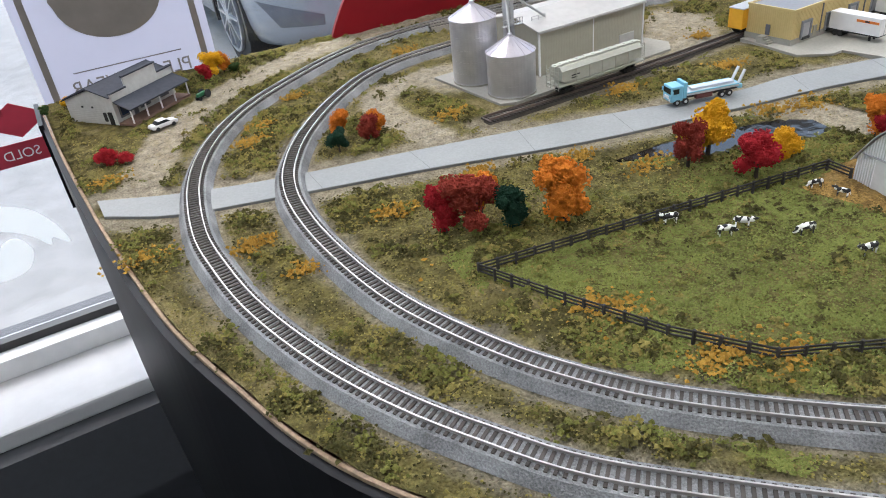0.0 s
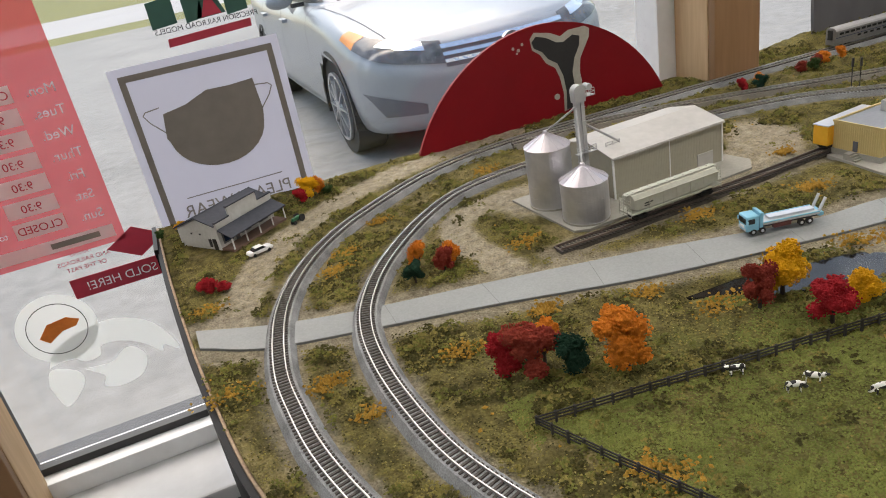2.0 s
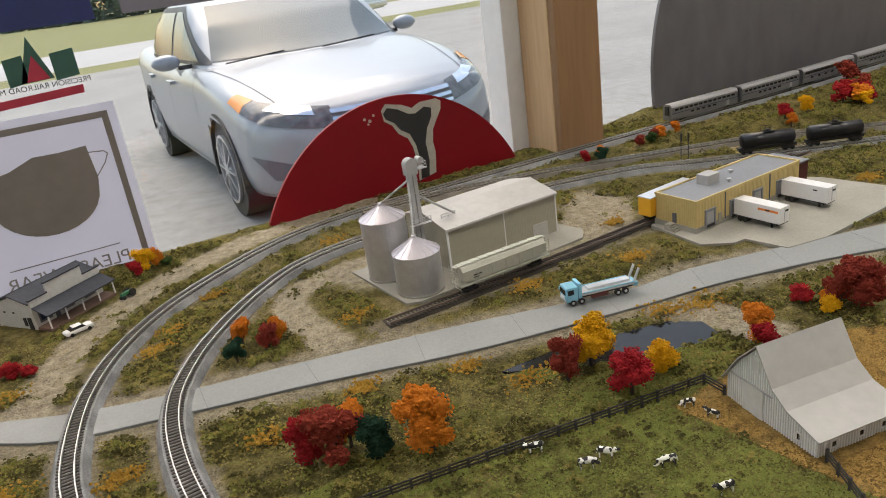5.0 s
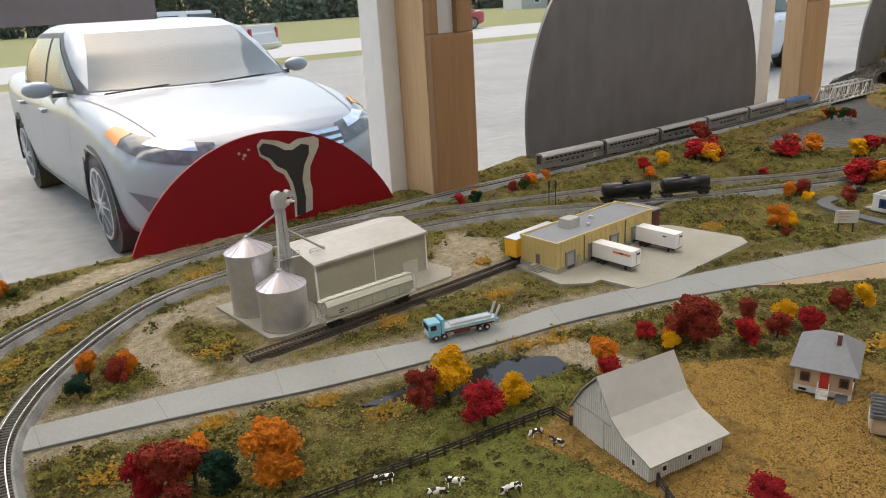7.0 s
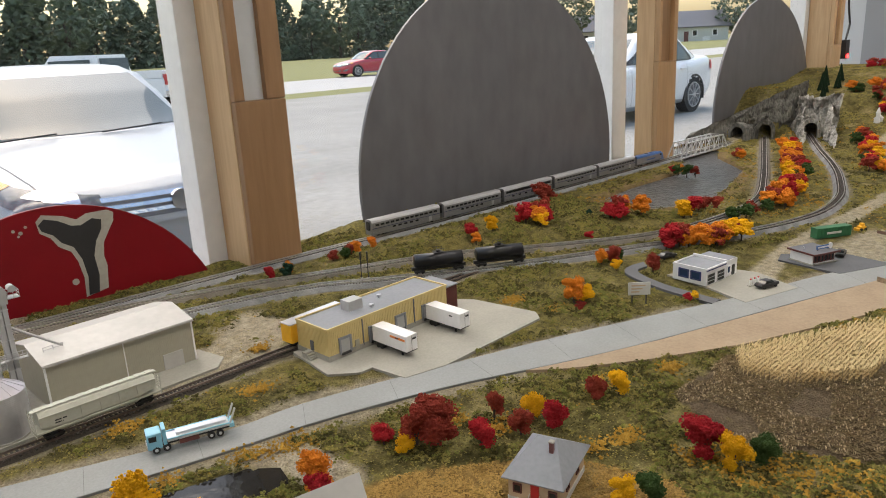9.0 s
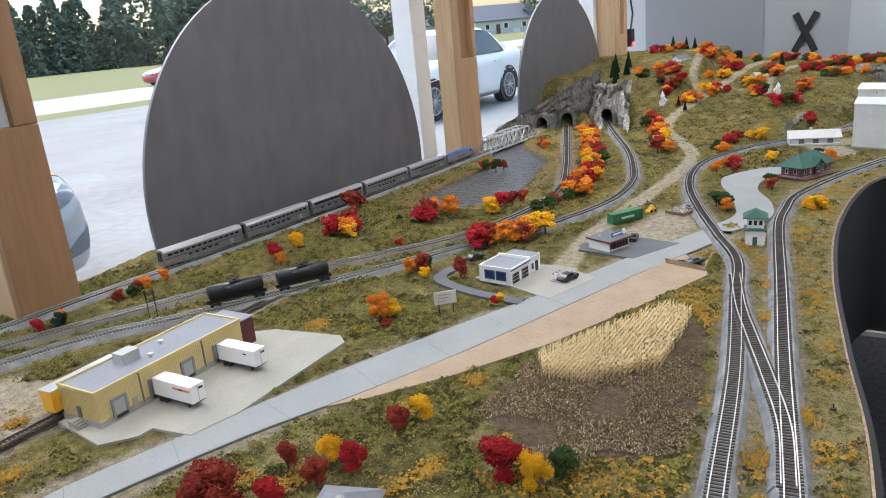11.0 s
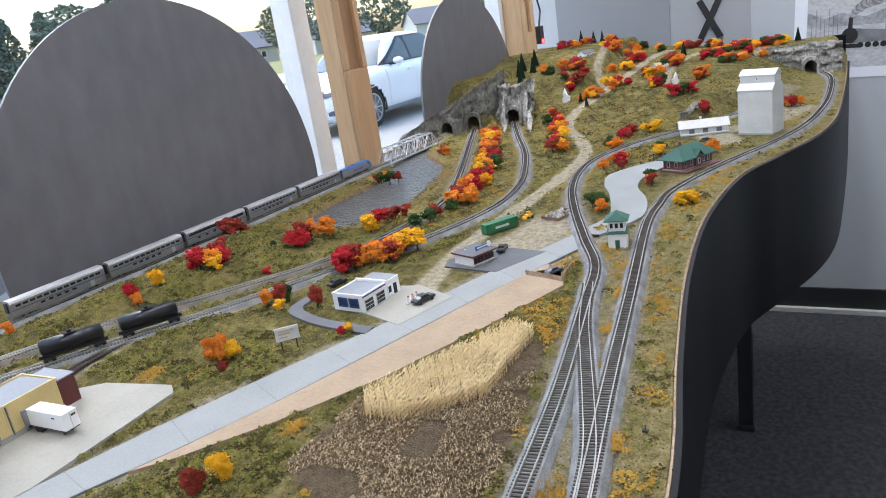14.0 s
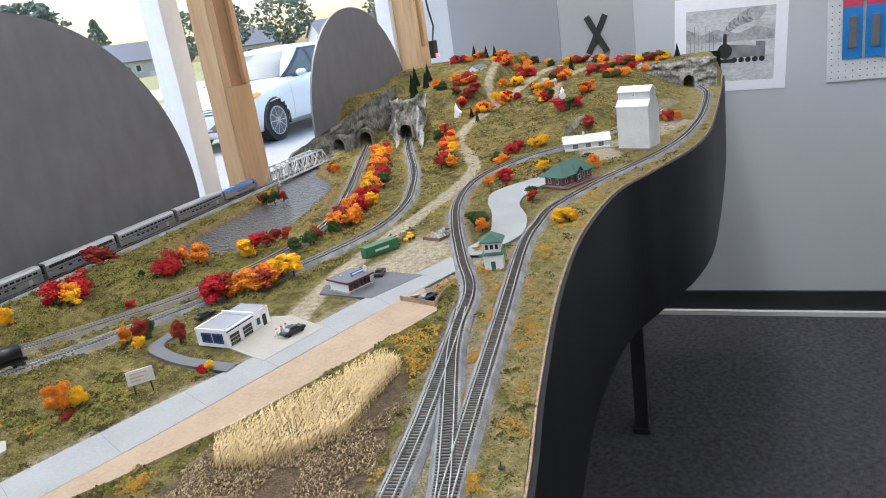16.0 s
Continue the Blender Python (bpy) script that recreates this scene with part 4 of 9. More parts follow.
part("pulley_cover", rod(bmesh.new(), (0.0115, -0.0045, 0.1215), (0.0115, 0.0045, 0.1215), 0.0034, None, 16), M["leggrey"], leg)
bm = bmesh.new()
box(bm, 0.0066, 0.017, -0.0058, 0.0058, 0.1125, 0.1131)
for q in ((0.0166, -0.0054), (0.0166, 0.0054), (0.0118, -0.0054), (0.007, -0.0054), (0.007, 0.0054)):
    beam(bm, (*q, 0.113), (*q, 0.12), 0.0005, 0.0005)
for h in (0.1165, 0.1198):
    beam(bm, (0.007, -0.0054, h), (0.0166, -0.0054, h), 0.0005, 0.0005)
    beam(bm, (0.007, 0.0054, h), (0.0166, 0.0054, h), 0.0005, 0.0005)
    beam(bm, (0.0166, -0.0054, h), (0.0166, 0.0054, h), 0.0005, 0.0005)
part("platform", bm, M["leggrey"], leg)
for q in ((-0.027, -0.041, 0.0572), (-0.033, 0.017, 0.0805)):
    part("spout", rod(bmesh.new(), (-0.004, 0, 0.103), q, 0.0011, None, 10), M["leggrey"], leg)
part("spout", rod(bmesh.new(), (0.004, 0, 0.084), (0.043, -0.004, 0.0545), 0.0013, None, 10), M["leggrey"], leg)
bm = bmesh.new()
for h in (0.054,):
    box(bm, -0.0115, 0.0125, -0.0085, -0.0036, h, h + 0.0006)
    for q in np.linspace(-0.011, 0.012, 7):
        beam(bm, (float(q), -0.0082, h), (float(q), -0.0082, h + 0.0075), 0.0005, 0.0005)
    for g in (0.0038, 0.0073):
        beam(bm, (-0.0112, -0.0082, h + g), (0.0122, -0.0082, h + g), 0.0005, 0.0005)
part("landing", bm, M["leggrey"], leg)

ware = thing("grain_warehouse", at(0.04, 0.762, 2.5), "putty-coloured metal warehouse with pale low gable roof", "warehouse")
L, D, E_, R_ = 0.149, 0.088, 0.0465, 0.056
part("wall", extrude_x(bmesh.new(), [(0, 0), (D, 0), (D, E_), (D / 2, R_ - 0.001), (0, E_)], 0, L), M["shedwall"], ware)
part("siding", siding(siding(bmesh.new(), 0, L * 0.5 - 0.001, 0, 0, E_, 0.0022, True, 0.00012), L * 0.5 + 0.001, L, 0, 0, E_, 0.0022, True, 0.00012), M["shedwall"], ware)
part("roof", gable_roof(bmesh.new(), 0, L, 0, D, E_, R_), M["shedroof"], ware, "pale metal roof")
part("corner_trim", B(L - 0.001, L + 0.0008, -0.0008, 0.001, 0, E_), M["white"], ware)
part("corner_trim", B(-0.0008, 0.001, -0.0008, 0.001, 0, E_), M["white"], ware)
part("joint_trim", B(L / 2 - 0.0005, L / 2 + 0.0005, -0.0007, 0, 0, E_), M["white"], ware)
part("roller_door", B(L - 0.036, L - 0.014, -0.001, 0, 0, 0.017), M["shedroof"], ware, "pale roller door")
bm = bmesh.new()
for q in (0.008, 0.017, 0.026):
    beam(bm, (q, D * 0.24, E_ + 0.004), (q, D * 0.24, E_ + 0.0105), 0.0005, 0.0005)
for h in (0.0075, 0.0103):
    beam(bm, (0.008, D * 0.24, E_ + h), (0.026, D * 0.24, E_ + h), 0.0005, 0.0005)
part("roof_rail", bm, M["leggrey"], ware)
part("gutter", B(-0.002, L + 0.002, -0.0028, -0.0018, E_ - 0.0016, E_ - 0.0002), M["shedroof"], ware)


def rail_truck(parent, x, w=0.0045):
    """A bogie with two axles."""
    b = part("bogie", B(x - 0.008, x + 0.008, -0.0058, 0.0058, 0.0022, 0.0044), M["black"], parent)
    for q in (-0.0052, 0.0052):
        part("wheelset", rod(bmesh.new(), (x + q, -w, 0.0029), (x + q, w, 0.0029), 0.0029, None, 14), M["tyre"], b)


RAILTOP = TOP + 0.0084


def on_rail(line, s, z=RAILTOP):
    """Pose at the distance s along a line of track."""
    d = np.r_[0, np.cumsum(np.linalg.norm(np.diff(line[:, :2], axis=0), axis=1))]
    x, y = np.interp(s, d, line[:, 0]), np.interp(s, d, line[:, 1])
    x2, y2 = np.interp(s + 0.01, d, line[:, 0]), np.interp(s + 0.01, d, line[:, 1])
    return pose(x, y, z, 0, 0, math.degrees(math.atan2(y2 - y, x2 - x)))


def at_x(line, x, z=RAILTOP):
    i = int(np.argmin(np.abs(line[:, 0] - x) + 5 * (line[:, 1] < 0.4)))
    t, _ = sides(line)
    return pose(line[i, 0], line[i, 1], z, 0, 0, math.degrees(math.atan2(t[i, 1], t[i, 0])))


spur_line = curve(SPUR, 0.004)
hop = thing("hopper_car", at_x(spur_line, 0.064, RAILTOP - 0.0032), "pale grey covered hopper car on the siding", "hopper car")
hop.scale = (0.98, 1.0, 0.93)
bm = bmesh.new()
secs = [(-0.052, 0.016, 0.030), (-0.034, 0.0055, 0.030), (0.034, 0.0055, 0.030), (0.052, 0.016, 0.030)]
rings = []
for x, zb, zt in secs:
    rings.append([bm.verts.new((x, y, z)) for y, z in ((-0.004, zb), (0.004, zb), (0.0095, max(zb, 0.014)), (0.0095, zt - 0.004), (0.0062, zt), (-0.0062, zt), (-0.0095, zt - 0.004), (-0.0095, max(zb, 0.014)))])
for a, b in zip(rings, rings[1:]):
    for k in range(8):
        bm.faces.new((a[k], a[(k + 1) % 8], b[(k + 1) % 8], b[k]))
bm.faces.new(rings[0][::-1]), bm.faces.new(rings[-1])
part("body", bm, M["hopper"], hop, "smooth grey hopper body")
part("sill", B(-0.056, 0.056, -0.0101, 0.0101, 0.0102, 0.0118), M["hopper"], hop)
part("underframe", B(-0.05, 0.05, -0.003, 0.003, 0.0045, 0.0075), M["black"], hop)
for s in (-1, 1):
    part("roof_eave", B(-0.0525, 0.0525, s * 0.0095 - 0.0005, s * 0.0095 + 0.0005, 0.0252, 0.0264), M["hopper"], hop)
    for k in range(5):
        part("side_post", B(-0.0345 + k * 0.017, -0.0335 + k * 0.017, s * 0.0097 - 0.0003, s * 0.0097 + 0.0003, 0.0118, 0.0252), M["hopper"], hop)
part("roof_walk", B(-0.053, 0.053, -0.0035, 0.0035, 0.0306, 0.0314), M["hopper"], hop)
for i in range(10):
    part("hatch", B(-0.047 + i * 0.0104, -0.0405 + i * 0.0104, -0.0034, 0.0034, 0.0314, 0.0319), M["hopper"], hop)
for s in (-1, 1):
    bm = bmesh.new()
    for k in range(6):
        beam(bm, (s * 0.0562, -0.0092, 0.008 + k * 0.0036), (s * 0.0562, 0.0092, 0.008 + k * 0.0036), 0.0005, 0.0005)
    for q in (-0.0092, -0.003, 0.003, 0.0092):
        beam(bm, (s * 0.0562, q, 0.007), (s * 0.0562, q, 0.03), 0.0005, 0.0005)
    beam(bm, (s * 0.0562, 0.0, 0.0306), (s * 0.05, 0.0, 0.0306), 0.006, 0.0005)
    part("end_ladder", bm, M["hopper"], hop)
for i in range(3):
    bm = bmesh.new()
    rod(bm, (-0.024 + i * 0.024, 0, 0.003), (-0.024 + i * 0.024, 0, 0.0075), 0.002, 0.006, 4)
    part("outlet", bm, M["hopper"], hop)
for x in (-0.041, 0.041):
    rail_truck(hop, x)
part("lettering", B(-0.04, -0.03, -0.00985, -0.0095, 0.019, 0.0202), M["black"], hop)
part("lettering", B(-0.04, -0.033, -0.00985, -0.0095, 0.0165, 0.0175), M["black"], hop)

t2_line = curve(T2, 0.004)
for k, x in enumerate((0.559, 0.642)):
    tk = thing("tank_car", at_x(t2_line, x), "black tank car with top platform on the inner line", "tank car", "tank cars")
    tk.scale = (0.9, 1.08, 1.12)
    bm = rod(bmesh.new(), (-0.038, 0, 0.0165), (0.038, 0, 0.0165), 0.0088, None, 24)
    bmesh.ops.create_uvsphere(bm, u_segments=20, v_segments=10, radius=0.0088, matrix=Matrix.Translation((-0.038, 0, 0.0165)) @ Matrix.Diagonal((0.35, 1, 1, 1)))
    bmesh.ops.create_uvsphere(bm, u_segments=20, v_segments=10, radius=0.0088, matrix=Matrix.Translation((0.038, 0, 0.0165)) @ Matrix.Diagonal((0.35, 1, 1, 1)))
    part("tank", bm, M["tank"], tk, smooth=True)
    part("dome", rod(bmesh.new(), (0, 0, 0.0245), (0, 0, 0.0285), 0.0032, None, 16), M["tank"], tk)
    bm = B(-0.008, 0.008, -0.006, 0.006, 0.0258, 0.0264)
    for q in ((-0.008, -0.006), (0.008, -0.006), (-0.008, 0.006), (0.008, 0.006), (0, -0.006), (0, 0.006)):
        beam(bm, (*q, 0.026), (*q, 0.0315), 0.0005, 0.0005)
    for q in (-0.006, 0.006):
        beam(bm, (-0.008, q, 0.0313), (0.008, q, 0.0313), 0.0005, 0.0005)
    part("platform", bm, M["tank"], tk)
    part("frame", B(-0.044, 0.044, -0.003, 0.003, 0.0045, 0.0085), M["black"], tk)
    for q in (-0.032, 0.032):
        rail_truck(tk, q)

bx = thing("boxcar", at_x(spur_line, 0.31, RAILTOP - 0.0032), "yellow boxcar half hidden behind the warehouse", "boxcar")
part("body", B(-0.04, 0.04, -0.009, 0.009, 0.0055, 0.027, bevel=0.0006), M["yellow"], bx)
bm = bmesh.new()
for i in range(14):
    box(bm, -0.038 + i * 0.0056, -0.037 + i * 0.0056, -0.0094, 0.0094, 0.007, 0.026)
part("ribs", bm, M["yellow"], bx)
part("roof", B(-0.0405, 0.0405, -0.0094, 0.0094, 0.0271, 0.0282), M["alu"], bx)
for q in (-0.028, 0.028):
    rail_truck(bx, q)

ywh = thing("loading_warehouse", at(0.281, 0.645, 2.5), "cream yellow loading warehouse with flat grey roof and dock doors", "warehouse")
L, D, H = 0.183, 0.056, 0.035
part("wall", B(0, L, 0, D, 0, H), M["cream"], ywh, "ribbed cream yellow walls")
bm = siding(bmesh.new(), 0, L, 0, 0.006, H - 0.001, 0.0024, True)
for i in range(22):
    y = 0.001 + i * 0.0025
    box(bm, -0.0004, 0, y, y + 0.0005, 0.006, H - 0.001)
part("siding", bm, M["cream"], ywh)
part("plinth", B(-0.0008, L + 0.0008, -0.0008, D + 0.0008, 0, 0.006), M["concrete"], ywh)
part("roof", B(0.0012, L - 0.0012, 0.0012, D - 0.0012, H - 0.001, H + 0.0005), M["greyroof"], ywh, "grey flat roof")
bm = bmesh.new()
for a in ((-0.0007, L + 0.0007, -0.0007, 0.0011), (-0.0007, L + 0.0007, D - 0.0011, D + 0.0007), (-0.0007, 0.0011, 0.0011, D - 0.0011), (L - 0.0011, L + 0.0007, 0.0011, D - 0.0011)):
    box(bm, *a, H + 0.0, H + 0.0022)
part("parapet", bm, M["cream"], ywh)
part("roof_unit", B(0.052, 0.072, 0.026, 0.042, H, H + 0.012, bevel=0.0006), M["leggrey"], ywh, "grey roof cooling unit")
for x, y in ((0.078, 0.018), (0.105, 0.036)):
    v = part("vent", rod(bmesh.new(), (x, y, H), (x, y, H + 0.003), 0.0018, None, 12), M["alu"], ywh)
    part("vent_cap", rod(bmesh.new(), (x, y, H + 0.003), (x, y, H + 0.0042), 0.003, 0.0028, 12), M["alu"], v)
for x in (0.022, 0.064, 0.104, 0.147):
    d = part("dock_frame", extrude_x(B(x - 0.0085, x - 0.0062, -0.0022, 0, 0.004, 0.023), [(-0.0022, 0.0205), (0, 0.0205), (0, 0.023), (-0.0022, 0.023)], x - 0.0062, x + 0.0062), M["greyroof"], ywh)
    part("dock_frame", B(x + 0.0062, x + 0.0085, -0.0022, 0, 0.004, 0.023), M["greyroof"], ywh)
    part("dock_door", B(x - 0.0062, x + 0.0062, -0.0012, 0, 0.0055, 0.0205), M["leggrey"], ywh, "grey dock door")
    part("bumper", B(x - 0.006, x + 0.006, -0.003, 0, 0.003, 0.0052), M["black"], ywh)
part("side_door", B(0.036, 0.0415, -0.0012, 0, 0.002, 0.0135), M["shedwall"], ywh)
part("end_door", B(-0.0014, 0, 0.026, 0.031, 0.007, 0.018), M["darkgrey"], ywh)
bm = bmesh.new()
for i in range(4):
    box(bm, -0.011, -0.0014, 0.019 + i * 0.0026, 0.034, i * 0.0017, (i + 1) * 0.0017)
part("steps", bm, M["concrete"], ywh)
for x in (0.047, 0.126):
    part("downpipe", B(x, x + 0.0012, -0.0012, 0, 0.004, H), M["darkgrey"], ywh)
annex = thing("brick_annex", at(0.466, 0.656, 2.5), "small dark oxide-red annex with grey roof beside the warehouse", "building")
part("wall", B(0, 0.02, 0, 0.047, 0, 0.031), M["dkred"], annex)
part("siding", siding(bmesh.new(), 0, 0.02, 0, 0, 0.031, 0.002, True), M["dkred"], annex)
part("roof", B(-0.0005, 0.021, -0.001, 0.048, 0.031, 0.0325), M["greyroof"], annex)

for x, y, stripe in ((0.349, 0.588, True), (0.432, 0.59, False)):
    tl = thing("semi_trailer", at(x, y, 1.5), "white box trailer backed against a loading dock", "trailer", "docked trailers")
    part("box", B(-0.0082, 0.0082, 0.0, 0.056, 0.0068, 0.0248, bevel=0.0005), M["white"], tl)
    part("door_seam", B(-0.0002, 0.0002, -0.0003, 0, 0.0075, 0.0242), M["leggrey"], tl)
    if stripe:
        part("stripe", B(-0.00845, -0.0081, 0.002, 0.026, 0.0185, 0.021), M["orange"], tl, "orange stripe")
    part("lettering", B(-0.00855, -0.00845, 0.012, 0.017, 0.019, 0.0206), M["black"], tl)
    part("lettering", B(0.001, 0.006, -0.0004, 0, 0.0192, 0.0212), M["black"], tl)
    part("sill_rail", B(-0.0079, 0.0079, 0.001, 0.055, 0.0055, 0.0068), M["black"], tl)
    for yy in (0.042, 0.048):
        part("wheel", rod(bmesh.new(), (-0.0078, yy, 0.003), (0.0078, yy, 0.003), 0.003, None, 16), M["tyre"], tl)
    part("landing_leg", B(-0.005, -0.0035, 0.01, 0.012, 0, 0.0056), M["black"], tl)
    part("landing_leg", B(0.0035, 0.005, 0.01, 0.012, 0, 0.0056), M["black"], tl)


def flatbed(x, y, rz):
    t = thing("flatbed_truck", at(x, y, rz, TOP + 0.0022), "light blue cab-over flatbed truck with loading ramps on the road", "truck")
    cab = B(-0.0355, -0.0235, -0.0075, 0.0075, 0.004, 0.0185, bevel=0.0012)
    part("cab", cab, M["truckblue"], t, "light blue cab")
    part("windscreen", B(-0.0359, -0.0353, -0.006, 0.006, 0.0115, 0.0165), M["darkwin"], t)
    for s in (-1, 1):
        part("side_window", B(-0.034, -0.028, s * 0.0076 - 0.0002, s * 0.0076 + 0.0002, 0.0115, 0.0162), M["darkwin"], t)
        part("headlight", B(-0.0361, -0.0354, s * 0.005 - 0.001, s * 0.005 + 0.001, 0.0052, 0.007), M["alu"], t)
        part("mirror", B(-0.0356, -0.0345, s * 0.0088 - 0.0006, s * 0.0088 + 0.0006, 0.0115, 0.015), M["truckblue"], t)
    part("grille", B(-0.0361, -0.0354, -0.0035, 0.0035, 0.0068, 0.0095), M["white"], t)
    part("cab_rack", B(-0.0228, -0.0198, -0.007, 0.007, 0.006, 0.0205), M["truckblue"], t, "blue rack behind the cab")
    part("bed", B(-0.0195, 0.032, -0.0078, 0.0078, 0.0082, 0.0102), M["alu"], t, "silver flat bed")
    part("bed_rail", B(-0.0195, 0.032, -0.0082, -0.0072, 0.0102, 0.0112), M["truckblue"], t)
    part("bed_rail", B(-0.0195, 0.032, 0.0072, 0.0082, 0.0102, 0.0112), M["truckblue"], t)
    part("load", B(-0.012, 0.03, -0.003, 0.004, 0.0105, 0.0125), M["alu"], t)
    for s in (-0.005, 0.005):
        bm = bmesh.new()
        beam(bm, (0.033, s, 0.0095), (0.0385, s, 0.022), 0.003, 0.001)
        part("ramp", bm, M["alu"], t)
    part("tail", B(0.032, 0.036, -0.0075, 0.0075, 0.006, 0.0095), M["truckblue"], t)
    part("chassis", B(-0.034, 0.034, -0.003, 0.003, 0.0042, 0.0068), M["black"], t)
    part("side_box", B(-0.01, 0.006, -0.0075, -0.0035, 0.0035, 0.0075), M["dkred"], t, "dark red tool box")
    part("side_box", B(-0.01, 0.006, 0.0035, 0.0075, 0.0035, 0.0075), M["dkred"], t)
    for xx in (-0.029, -0.0205, 0.016, 0.0235):
        for s in (-1, 1):
            w = part("wheel", rod(bmesh.new(), (xx, s * 0.0048, 0.0031), (xx, s * 0.0075, 0.0031), 0.0031, None, 16), M["tyre"], t)
            part("hub", rod(bmesh.new(), (xx, s * 0.0075, 0.0031), (xx, s * 0.0078, 0.0031), 0.0014, None, 10), M["alu"], w)


flatbed(0.107, 0.604, -16)


def toy_car(x, y, rz, paint, label, z=None, s=1.0):
    t = thing("car", at(x, y, rz, z), label, "car", "toy cars")
    t.scale = (s, s, s)
    bm = extrude_x(bmesh.new(), [(-0.0145, 0.0022), (0.0145, 0.0022), (0.0148, 0.005), (0.0135, 0.0062), (-0.0125, 0.0062), (-0.0148, 0.0048)], -0.0055, 0.0055)
    bmesh.ops.bevel(bm, geom=bm.edges[:], offset=0.0006, segments=2, affect="EDGES")
    part("body", bm, paint, t)
    bm = bmesh.new()
    lo = [bm.verts.new(p) for p in ((-0.005, -0.0065, 0.0062), (0.005, -0.0065, 0.0062), (0.005, 0.0095, 0.0062), (-0.005, 0.0095, 0.0062))]
    hi = [bm.verts.new(p) for p in ((-0.0042, -0.003, 0.0088), (0.0042, -0.003, 0.0088), (0.0042, 0.006, 0.0088), (-0.0042, 0.006, 0.0088))]
    for i in range(4):
        bm.faces.new((lo[i], lo[(i + 1) % 4], hi[(i + 1) % 4], hi[i]))
    bm.faces.new(lo[::-1])
    bm.faces.new(hi)
    part("window_glass", bm, M["darkwin"], t)
    part("roof", B(-0.0043, 0.0043, -0.0032, 0.0062, 0.0088, 0.0093, bevel=0.0002), paint, t)
    for yy in (-0.009, 0.009):
        for q in (-1, 1):
            part("wheel", rod(bmesh.new(), (q * 0.004, yy, 0.0021), (q * 0.0057, yy, 0.0021), 0.0021, None, 14), M["tyre"], t)
    for q in (-1, 1):
        part("headlight", B(q * 0.004 - 0.0008, q * 0.004 + 0.0008, -0.0151, -0.0146, 0.0042, 0.0055), M["alu"], t)
    return t


toy_car(-0.322, 0.924, 108, M["white"], "white toy coupe parked on the dirt beside the store", TOP + 0.0004)
toy_car(0.79, 0.396, 72, M["black"], "black toy sedan on the filling station forecourt", None, 1.1)
toy_car(0.9, 0.262, 60, M["darkgrey"], "grey-blue toy pickup in the low-walled lot", TOP + 0.0024, 0.9)
toy_car(0.986, 0.372, 100, M["black"], "black toy car beside the drive-in", TOP + 0.0014)
toy_car(0.83, 0.56, 70, M["black"], "black toy car behind the filling station", TOP + 0.001)
toy_car(1.72, 0.2, 60, M["black"], "black toy car beside the freight house", TOP + 0.001)

tr = thing("tractor", at(-0.266, 0.984, 40, TOP + 0.0002), "small dark green farm tractor on the dirt", "tractor")
part("body", B(-0.0085, 0.003, -0.0018, 0.0018, 0.0038, 0.0078, bevel=0.0005), M["green"], tr)
part("seat", B(0.003, 0.007, -0.0025, 0.0025, 0.0045, 0.0068, bevel=0.0004), M["green"], tr)
part("exhaust", rod(bmesh.new(), (-0.004, 0, 0.0078), (-0.004, 0, 0.0115), 0.0004), M["black"], tr)
for s in (-1, 1):
    part("rear_wheel", rod(bmesh.new(), (0.005, s * 0.003, 0.0045), (0.005, s * 0.0052, 0.0045), 0.0045, None, 18), M["tyre"], tr)
    part("front_wheel", rod(bmesh.new(), (-0.007, s * 0.0016, 0.0024), (-0.007, s * 0.003, 0.0024), 0.0024, None, 14), M["tyre"], tr)

# general store with a false front and a porch
st = thing("general_store", at(-0.36, 0.967, 37, TOP + 0.0004), "white clapboard store with grey roof, stepped front and porch", "store")
L, D, H = 0.086, 0.066, 0.024
st.scale = (1.05, 1.05, 1.22)
part("wall", extrude_x(bmesh.new(), [(0, 0), (D, 0), (D, H - 0.004), (D * 0.45, H + 0.006), (0, H)], 0, L), M["offwhite"], st)
for i in range(10):
    part("clapboard", B(-0.0003, 0, 0.0005, D - 0.0005, 0.0015 + i * 0.0018, 0.0018 + i * 0.0018), M["offwhite"], st)
bm = bmesh.new()
for (ya, za), (yb, zb) in (((0.001, H + 0.0005), (D * 0.45, H + 0.0075)), ((D * 0.45, H + 0.0075), (D + 0.004, H - 0.0055))):
    extrude_x(bm, [(ya, za), (yb, zb), (yb, zb + 0.001), (ya, za + 0.001)], -0.002, L + 0.002)
part("roof", bm, M["slate"], st, "dark grey ribbed roof")
for i in range(15):
    t = i / 15
    y = D * 0.45 + t * (D * 0.55 + 0.004)
    z = H + 0.0085 + t * (-0.013)
    part("roof_rib", B(-0.002, L + 0.002, y, y + 0.0008, z - 0.0002, z + 0.0006), M["slate"], st)
front = [(-0.001, H - 0.002), (L + 0.001, H - 0.002), (L + 0.001, 0.028), (L * 0.76, 0.028), (L * 0.76, 0.037), (L * 0.24, 0.037), (L * 0.24, 0.028), (-0.001, 0.028)]
bm = prism(bmesh.new(), front, 0, 0.0022, Matrix.Rotation(radians(90), 4, "X"))
part("false_front", bm, M["offwhite"], st, "pale stepped false front")
bm = bmesh.new()
for a, b, z in ((-0.002, L * 0.24, 0.028), (L * 0.24 - 0.001, L * 0.76 + 0.001, 0.037), (L * 0.76, L + 0.002, 0.028)):
    box(bm, a, b, -0.0032, 0.0006, z, z + 0.0014)
part("cornice", bm, M["slate"], st)
part("porch_floor", B(0, L, -0.02, -0.0004, 0, 0.0022), M["brownstone"], st)
